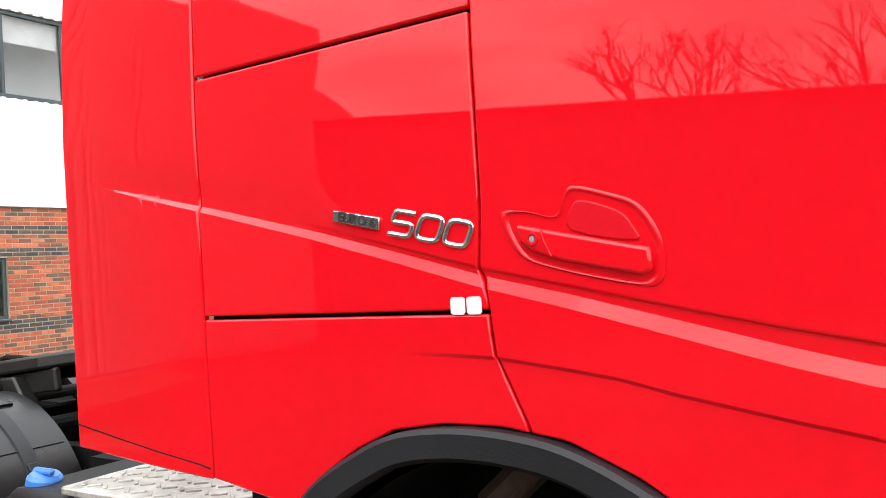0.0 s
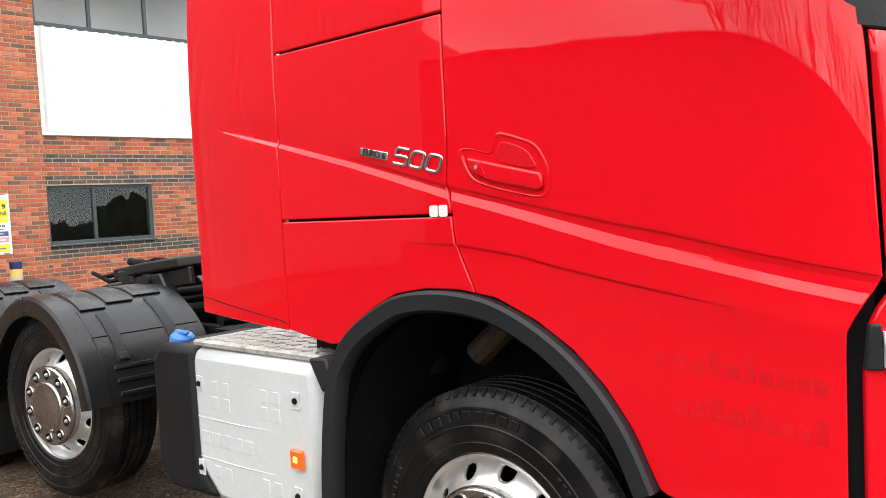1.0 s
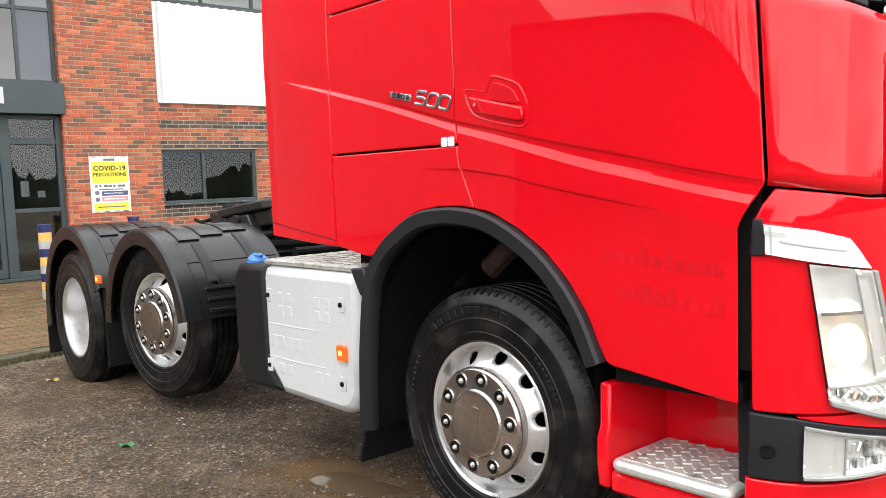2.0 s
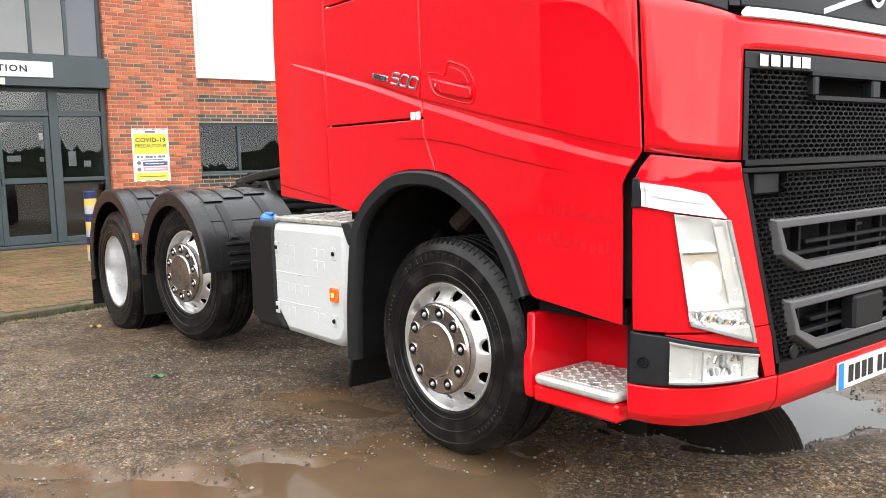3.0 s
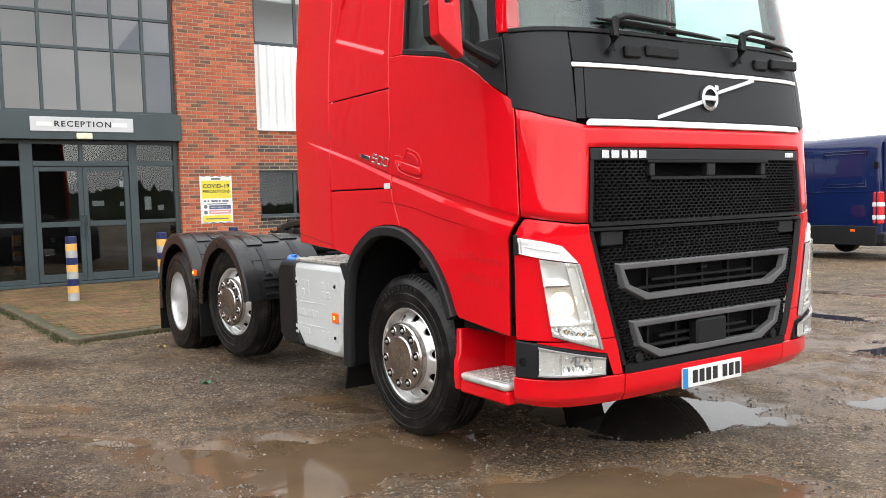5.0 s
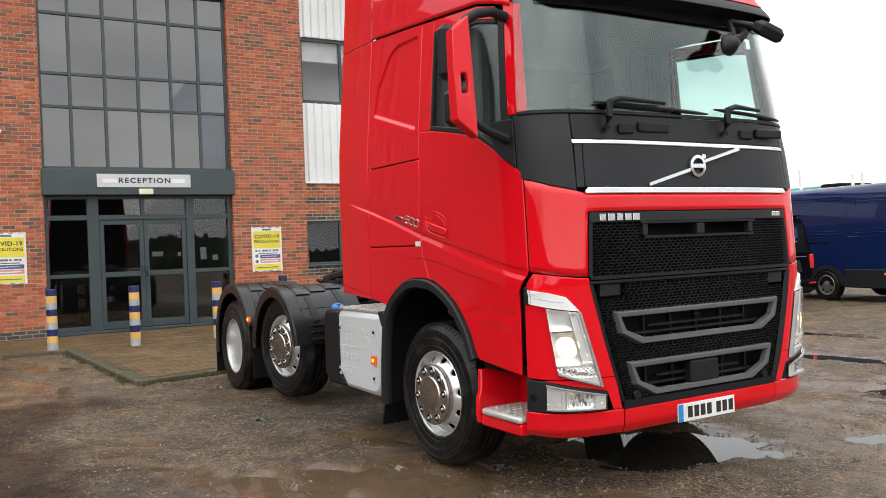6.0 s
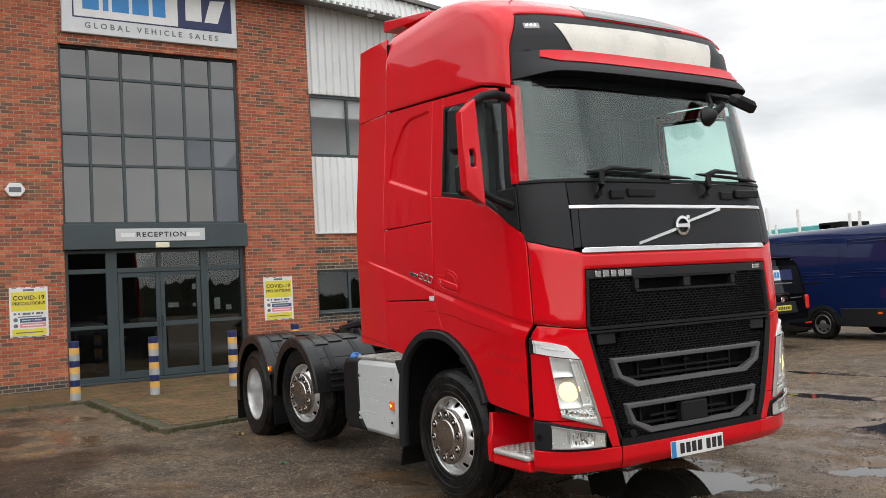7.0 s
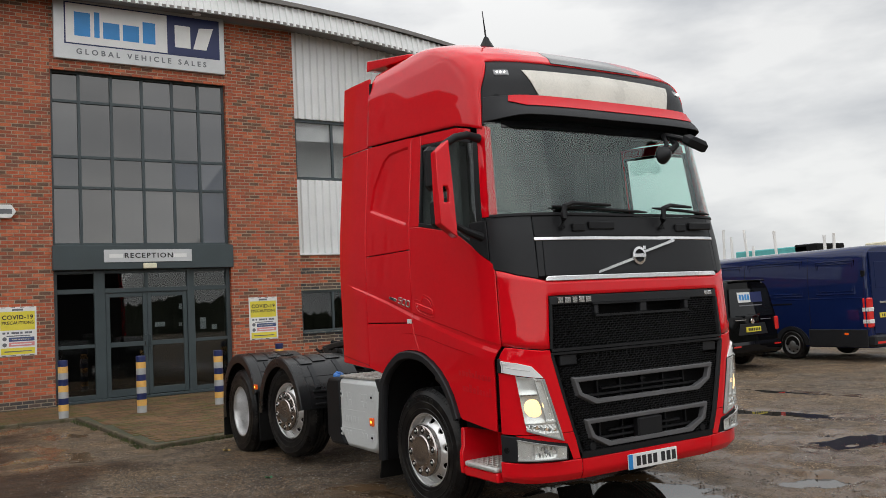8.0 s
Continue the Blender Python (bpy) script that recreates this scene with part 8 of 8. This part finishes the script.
SMALL_M = pose(-5.70, 10.42, 0, 0, 0, 183.6)
SMALL_SIDES = ((0.93, 0.0), (0.985, 0.10), (1.0, 0.25), (1.0, 0.42), (0.985, 0.52), (0.955, 0.62), (0.90, 0.78), (0.85, 0.88), (0.78, 0.955), (0.62, 0.99), (0.40, 1.0))
small = van("small_van", "black compact van with tinted rear window and company sticker", BLACK_VAN, SMALL_M, 4.8, 1.90, 1.93, 1.3, 0.11, SMALL_SIDES, (0.95, 3.9))
part("rear_window", Shape().prism([(-0.76, 1.14), (0.76, 1.14), (0.67, 1.74), (-0.67, 1.74)], 0.0, 0.02, "x", pose(-0.128, 0, 0, 0, 6, 0)), mat("black_tinted_glass", (0.008, 0.009, 0.010), 0.03, vary=0, rvary=0, spec=0.35), small, "dark tinted rear glass")
for y0, y1, mm in ((-0.02, 0.42, WHITE), (-0.44, -0.03, NAVY_PRINT)):
    part("window_sticker", Shape().box(-0.052, -0.046, y0, y1, 1.44, 1.66, 0.0, pose(-0.083, 0, 0, 0, 6, 0)), mm, small, "pale blue and white company sticker")
for q in range(4):
    part("logo_shape", Shape().box(-0.058, -0.053, 0.02 + q * 0.095, 0.085 + q * 0.095, 1.49, 1.61, 0.0, pose(-0.083, 0, 0, 0, 6, 0)), BLUE_PRINT, small)
part("window_print", Shape().box(-0.052, -0.046, -0.40, 0.40, 1.36, 1.385, 0.0, pose(-0.083, 0, 0, 0, 6, 0)), GREY_PRINT, small)
part("tailgate_print", Shape().box(-0.02, 0.0, -0.66, -0.28, 1.052, 1.066), GREY_PRINT, small)
part("tailgate_print", Shape().box(-0.02, 0.0, 0.24, 0.62, 1.058, 1.074), SILVER_PRINT, small)
part("badge", Shape().lathe([(0.0, -0.01), (0.055, -0.01), (0.06, 0.0)], 20, pose(-0.008, 0, 1.03, 0, 0, -90)), CHROME, small, "round chrome badge")
part("rear_plate", Shape().box(-0.03, -0.012, -0.26, 0.26, 0.80, 0.91, 0.004), YELLOW_PRINT, small, "yellow rear plate")
for q in range(7):
    part("plate_bar", Shape().box(-0.033, -0.0305, -0.215 + q * 0.062, -0.175 + q * 0.062, 0.825, 0.885), DARK_PRINT, small)
for sg in (-1, 1):
    part("tail_lamp", Shape().box(-0.02, 0.30, *sorted((sg * 0.835, sg * 0.952)), 0.80, 1.10, 0.025), TAIL, small, "red tail lamp")
    part("bumper_reflector", Shape().box(-0.108, -0.098, *sorted((sg * 0.60, sg * 0.84)), 0.50, 0.53, 0.002), TAIL, small)
part("rear_bumper", Shape().box(-0.10, 0.25, -0.93, 0.93, 0.34, 0.60, 0.06), BLACK_VAN, small)
part("tailgate_press", Shape().prism([(-0.44, 0.98), (0.44, 0.98), (0.52, 0.74), (-0.52, 0.74)], -0.012, 0.0, "x"), GREY_PLASTIC, small, "dark number plate recess", bevel=0.006)
part("wiper", Shape().tube([(-0.155, 0.0, 1.13), (-0.150, 0.10, 1.17), (-0.145, 0.40, 1.18)], [0.022, 0.012, 0.006], 6), BLACK_PLASTIC, small)
part("roof_spoiler", Shape().prism([(-0.56, 1.918), (0.56, 1.918), (0.60, 1.885), (-0.60, 1.885)], 0.02, 0.25, "x"), BLACK_VAN, small, bevel=0.008)
part("exhaust", Shape().tube([(0.0, -0.4, 0.30), (0.5, -0.4, 0.30)], 0.03), DARK, small)

# ---- distance: masts and pale trailers beyond the vans, hedge line ----
for x, h, lean in ((-25.65, 5.14, 0.05), (-25.1, 4.7, 0.0), (-24.1, 5.0, -0.12), (-23.68, 4.05, 0.0), (-22.25, 4.75, -0.06), (-19.4, 4.25, 0.0), (-18.9, 4.3, 0.03), (-14.6, 4.5, 0.0), (-12.2, 4.7, 0.04)):
    solo("pole", Shape().tube([(x - lean * 3, 34, 0), (x + lean, 34, h)], 0.075, 8), WHITE, "stout white post standing far across the yard", "post", group="far posts")
for x, y, w, h, mm in ((-23.4, 35, 4.6, 3.88, TEAL), (-21.2, 35, 1.3, 3.95, DARK), (-15.4, 35, 5.0, 3.70, CREAM), (-7, 40, 7, 3.4, TEAL), (8, 42, 8, 3.3, WHITE)):
    tr = thing("box_trailer", "pale box trailer parked far across the yard", "trailer", group="far trailers")
    part("body", Shape().box(x - w / 2, x + w / 2, y, y + 2.5, 1.1, h, 0.05), mm, tr)
    part("underframe", Shape().box(x - w / 2 + 0.2, x + w / 2 - 0.2, y + 0.3, y + 2.2, 0.75, 1.1), DARK, tr)
    for dx in (-w / 2 + 1.2, w / 2 - 1.2):
        part("wheel", Shape().lathe([(0.0, -0.12), (0.42, -0.12), (0.48, 0.0), (0.42, 0.12), (0.0, 0.12)], 20, pose(x + dx, y + 0.3, 0.48)), RUBBER, tr)


# ---- what stands behind the camera and shows in the paint: bare trees, hedge, a long low house ----
def bare_tree(x, y, h, seed):
    r = random.Random(seed)
    t = thing("bare_tree", "tall leafless winter tree at the edge of the yard", "tree", pose(x, y, 0), "bare trees")
    trunk, crown = Shape(), Shape()

    def grow(s, p, d, length, rad, depth):
        q = p + d * length
        mid = p + d * length * 0.5 + Vector((r.uniform(-1, 1), r.uniform(-1, 1), 0)) * length * 0.06
        s.tube([p, mid, q], [rad, rad * 0.85, rad * 0.68], (7, 6, 5, 5, 4, 3, 3)[depth])
        if depth >= 6:
            return
        for _ in range(3 if depth < 4 else 2):
            nd = (d + Vector((r.uniform(-1, 1), r.uniform(-1, 1), r.uniform(-0.15, 0.6))) * 0.75).normalized()
            grow(crown, q if r.random() < 0.6 else mid, nd, length * r.uniform(0.62, 0.82), rad * 0.58, depth + 1)
    grow(trunk, Vector((0, 0, -0.1)), Vector((0, 0, 1)), h * 0.28, h * 0.022, 0)
    part("trunk", trunk, BARK, t)
    part("crown", crown, BARK, t, smooth=False)


for i, (x, y, h) in enumerate(((3.0, -36, 15), (8.5, -38, 16), (-2.5, -33, 15), (14, -41, 16), (21, -44, 16), (-7.5, -30, 14), (30, -50, 17))):
    bare_tree(x, y, h, i + 3)
shed = thing("long_shed", "long low dark-clad shed across the yard", "shed", pose(-14, -16, 0, 0, 0, -32))
SHED_CLAD = mat("dark_olive_cladding", (0.050, 0.055, 0.050), 0.6, vary=0.15)
part("wall", Shape().box(0, 70, -10, 0, 0, 5.6), SHED_CLAD, shed, smooth=False)
ribs = Shape()
for q in range(150):
    ribs.box(0.2 + q * 0.465, 0.34 + q * 0.465, -0.01, 0.09, 0.3, 5.55)
part("cladding_ribs", ribs, SHED_CLAD, shed, smooth=False)["kind"] = "stuff"
part("roof", Shape().prism([(-10.3, 5.6), (0.3, 5.6), (-5, 6.6)], -0.2, 70.2, "x"), SLATE, shed, smooth=False)
house = thing("house", "long low grey-clad house with slate gable roof", "house")
part("wall", Shape().box(-30, -16.5, -23, -14.05, 0, 4.6), HOUSE_CLAD, house, smooth=False)
ribs = Shape()
for q in range(33):
    ribs.box(-29.9 + q * 0.41, -29.72 + q * 0.41, -14.06, -13.98, 0.2, 4.55)
part("cladding_ribs", ribs, HOUSE_CLAD, house, smooth=False)["kind"] = "stuff"
part("roof", Shape().prism([(-23.5, 4.6), (-13.5, 4.6), (-18.5, 7.8)], -30.5, -16.0, "x"), SLATE, house, smooth=False)
for i in range(4):
    x = -28.5 + i * 3.4
    w = part("window", Shape().box(x - 0.6, x + 0.6, -14.0, -13.96, 2.6, 4.0, 0.01), FRAME_MAT, house)
    part("pane", Shape().box(x - 0.5, x + 0.5, -13.96, -13.95, 2.7, 3.9), mat("dark_house_pane", (0.03, 0.03, 0.035), 0.03, vary=0, rvary=0) if i == 0 else bpy.data.materials["dark_house_pane"], w)


# far hedge line and woods beyond the open side of the yard, mirrored in the glass
hr = random.Random(21)
woods = Shape()
for far, tall in ((70.0, 2.6), (84.0, 4.2), (98.0, 5.6)):
    steps = 420
    mass = [tall * hr.uniform(0.55, 1.0) for _ in range(31)]
    ring = []
    for q in range(steps + 1):
        a = radians(-65 + 150 * q / steps)
        h = float(np.interp(q / steps * 30, range(31), mass)) * hr.uniform(0.78, 1.08) + 0.9 * hr.random() ** 4
        d = far + hr.uniform(-0.7, 0.7)
        ring += [((d + o) * math.cos(a), (d + o) * math.sin(a), z) for o, z in ((-1.2, -0.2), (-0.8, h * 0.55), (0.0, h), (1.2, h * 0.4))]
    woods.add(ring, [(i * 4 + j, (i + 1) * 4 + j, (i + 1) * 4 + j + 1, i * 4 + j + 1) for i in range(steps) for j in range(3)])
solo("far_woods", woods, HEDGE, "dull winter hedge and woods far beyond the yard", "woods", "stuff", smooth=False)

# ---- gravel, then the small pieces of paving and wall ----
st = np.random.RandomState(11)
pv, pf = [], []
N_STONES = 66000
# strewn over the whole yard, thick beside the vehicle, coarser towards the vans
strewn, thick, coarse = N_STONES * 3 // 10, N_STONES * 6 // 10, N_STONES // 10
sx = np.concatenate([st.uniform(-8.0, 4.0, strewn), st.uniform(-3.5, 3.4, thick), st.uniform(-4.5, 3.0, coarse)])
sy = np.concatenate([st.uniform(-4.2, 6.5, strewn), st.uniform(-3.4, 2.2, thick), st.uniform(4.5, 9.5, coarse)])
grain = np.concatenate([np.full(strewn, 0.0028), np.full(thick, 0.0028), np.full(coarse, 0.0055)])
sz = ground_height(sx, sy)
for x, y, z, least in zip(sx.tolist(), sy.tolist(), sz.tolist(), grain.tolist()):
    r = least + 0.010 * st.rand() ** 4
    if z < -0.03 or inside(x, y, PAVED):
        continue
    k = len(pv)
    a = st.uniform(0, 6.28)
    ca, sa = math.cos(a), math.sin(a)
    e = r * st.uniform(0.6, 1.0)
    for dx, dy, dz in ((r, 0, 0), (-r, 0, 0), (0, e, 0), (0, -e, 0), (0.1 * r, 0.1 * r, e * 0.8), (0, 0, -e * 0.6)):
        pv.append((x + dx * ca - dy * sa, y + dx * sa + dy * ca, z + dz + e * 0.3))
    pf += [(k + a_, k + b_, k + c_) for a_, b_, c_ in ((0, 2, 4), (2, 1, 4), (1, 3, 4), (3, 0, 4), (2, 0, 5), (1, 2, 5), (3, 1, 5), (0, 3, 5))]
me = bpy.data.meshes.new("gravel")
me.from_pydata(pv, [], pf)
tagged(part("gravel", me, STONE), "scattered wet grey-brown gravel on the yard", "gravel", kind="stuff")

# grass and moss along the kerb, two fallen leaves
gr = random.Random(8)
tufts = Shape()
line = [(-10.15, -2.42), (-5.55, -2.15), (-5.85, -0.9), (-6.6, 2.2)]
for (ax, ay), (bx, by) in zip(line, line[1:]):
    d = math.hypot(bx - ax, by - ay)
    nx, ny_ = (by - ay) / d, -(bx - ax) / d
    for _ in range(int(d * 190)):
        f = gr.random()
        if math.sin(f * d * 2.1) + math.sin(f * d * 5.3) < -0.5:
            continue
        o = 0.05 + abs(gr.gauss(0, 0.04))
        x, y = ax + (bx - ax) * f + nx * o, ay + (by - ay) * f + ny_ * o
        h, a = gr.uniform(0.012, 0.05), gr.uniform(0, 6.28)
        w = gr.uniform(0.004, 0.012)
        tufts.add([(x - w * math.cos(a), y - w * math.sin(a), -0.03), (x + w * math.cos(a), y + w * math.sin(a), -0.03), (x + gr.uniform(-0.03, 0.03), y + gr.uniform(-0.03, 0.03), h)], [(0, 1, 2)])
grass = solo("grass", tufts, GRASS, "short winter grass and moss along the kerb", "grass", "stuff", smooth=False)
for x, y, size, mm, tint in ((-2.37, -1.70, 0.05, mat("green_leaf", (0.03, 0.16, 0.06), 0.6), "fallen green leaf on wet ground"), (-4.6, -1.45, 0.06, mat("yellow_leaf", (0.36, 0.24, 0.06), 0.6), "fallen yellow leaf on wet ground")):
    z = float(ground_height(np.array([x]), np.array([y]))[0]) + 0.006
    ring = [(size * math.cos(q * 0.628) * (1.0 if q % 2 else 0.72), size * 0.55 * math.sin(q * 0.628), 0.010 * (q % 3)) for q in range(10)]
    solo("leaf", Shape().add(ring + [(0, 0, 0.004), (0, 0, -0.002)], [(q, (q + 1) % 10, 10) for q in range(10)] + [((q + 1) % 10, q, 11) for q in range(10)]), mm, tint, "leaf", m=pose(x, y, z, 0, 0, 40))

# kerb stones along the paving's edge
edge = [(-10.15, -9.0), (-10.15, -2.42), (-5.55, -2.15), (-5.85, -0.9), (-6.6, 2.2), (-7.4, 12.0)]
kr = random.Random(2)
for (ax, ay), (bx, by) in zip(edge, edge[1:]):
    d = math.hypot(bx - ax, by - ay)
    n = max(1, int(round(d / 0.91)))
    ang = math.degrees(math.atan2(by - ay, bx - ax))
    for i in range(n):
        x, y = ax + (bx - ax) * (i + 0.5) / n, ay + (by - ay) * (i + 0.5) / n
        half = d / n / 2 - 0.004
        part("kerb_stone", Shape().box(-half, half, -0.034, 0.034, -0.15, PAVE_Z - 0.003, 0.012), KERB, pavement, m=pose(x, y, kr.uniform(-0.006, 0.004), 0, kr.uniform(-0.3, 0.3), ang))

# block pavers, stretcher bond
PW, PL = 0.102, 0.204
one = Shape().box(-PL / 2 + 0.003, PL / 2 - 0.003, -PW / 2 + 0.003, PW / 2 - 0.003, -0.03, 0.0, 0.004).mesh("paver", False)
one.materials.append(PAVER_ONE)
rest = Shape()
count = 0
inner_poly = [(-12.7, -9.0), (-10.22, -9.0), (-10.22, -2.34), (-5.64, -2.07), (-5.93, -0.9), (-6.68, 2.2), (-7.48, 12.0), (-12.7, 12.0)]
for r in range(int(7.2 / PW)):
    x = -12.68 + PW * (r + 0.5)
    y = -4.6 + (PL / 2 if r % 2 else 0)
    while y < 3.2:
        if inside(x + 0.04, y - 0.08, inner_poly) and inside(x - 0.04, y + 0.08, inner_poly) and inside(x + 0.04, y + 0.08, inner_poly):
            z, tilt = PAVE_Z + kr.uniform(-0.003, 0.002), kr.uniform(-0.6, 0.6)
            m = pose(x, y, z, tilt, tilt * 0.5, 90)
            if x > -7.4 and count < 300:
                part("paver", one, PAVER_ONE, pavement, m=m)
                count += 1
            else:
                a, b, c = PL / 2 - 0.003, PW / 2 - 0.003, 0.004
                rest.add([(-a, -b, -0.012), (a, -b, -0.012), (a, b, -0.012), (-a, b, -0.012), (-a + c, -b + c, 0), (a - c, -b + c, 0), (a - c, b - c, 0), (-a + c, b - c, 0)],
                         [(4, 5, 6, 7), (0, 1, 5, 4), (1, 2, 6, 5), (2, 3, 7, 6), (3, 0, 4, 7)], m)
        y += PL
part("block_paving", rest, PAVER, pavement, smooth=False)["kind"] = "stuff"

# the bricks of the pier that can be told apart
bl = LONG - GAP
bh = COURSE - GAP
bm_one = Shape().add([(-0.02, 0, 0), (-0.02, bl, 0), (-0.02, bl, bh), (-0.02, 0, bh), (0, 0.003, 0.003), (0, bl - 0.003, 0.003), (0, bl - 0.003, bh - 0.003), (0, 0.003, bh - 0.003)],
                     [(4, 5, 6, 7), (0, 1, 5, 4), (1, 2, 6, 5), (2, 3, 7, 6), (3, 0, 4, 7)]).mesh("brick", False)
bm_one.materials.append(BRICK_ONE)
for x, y, z in ONE_BRICKS:
    part("brick", bm_one, BRICK_ONE, wall_front, m=pose(x, y, z))
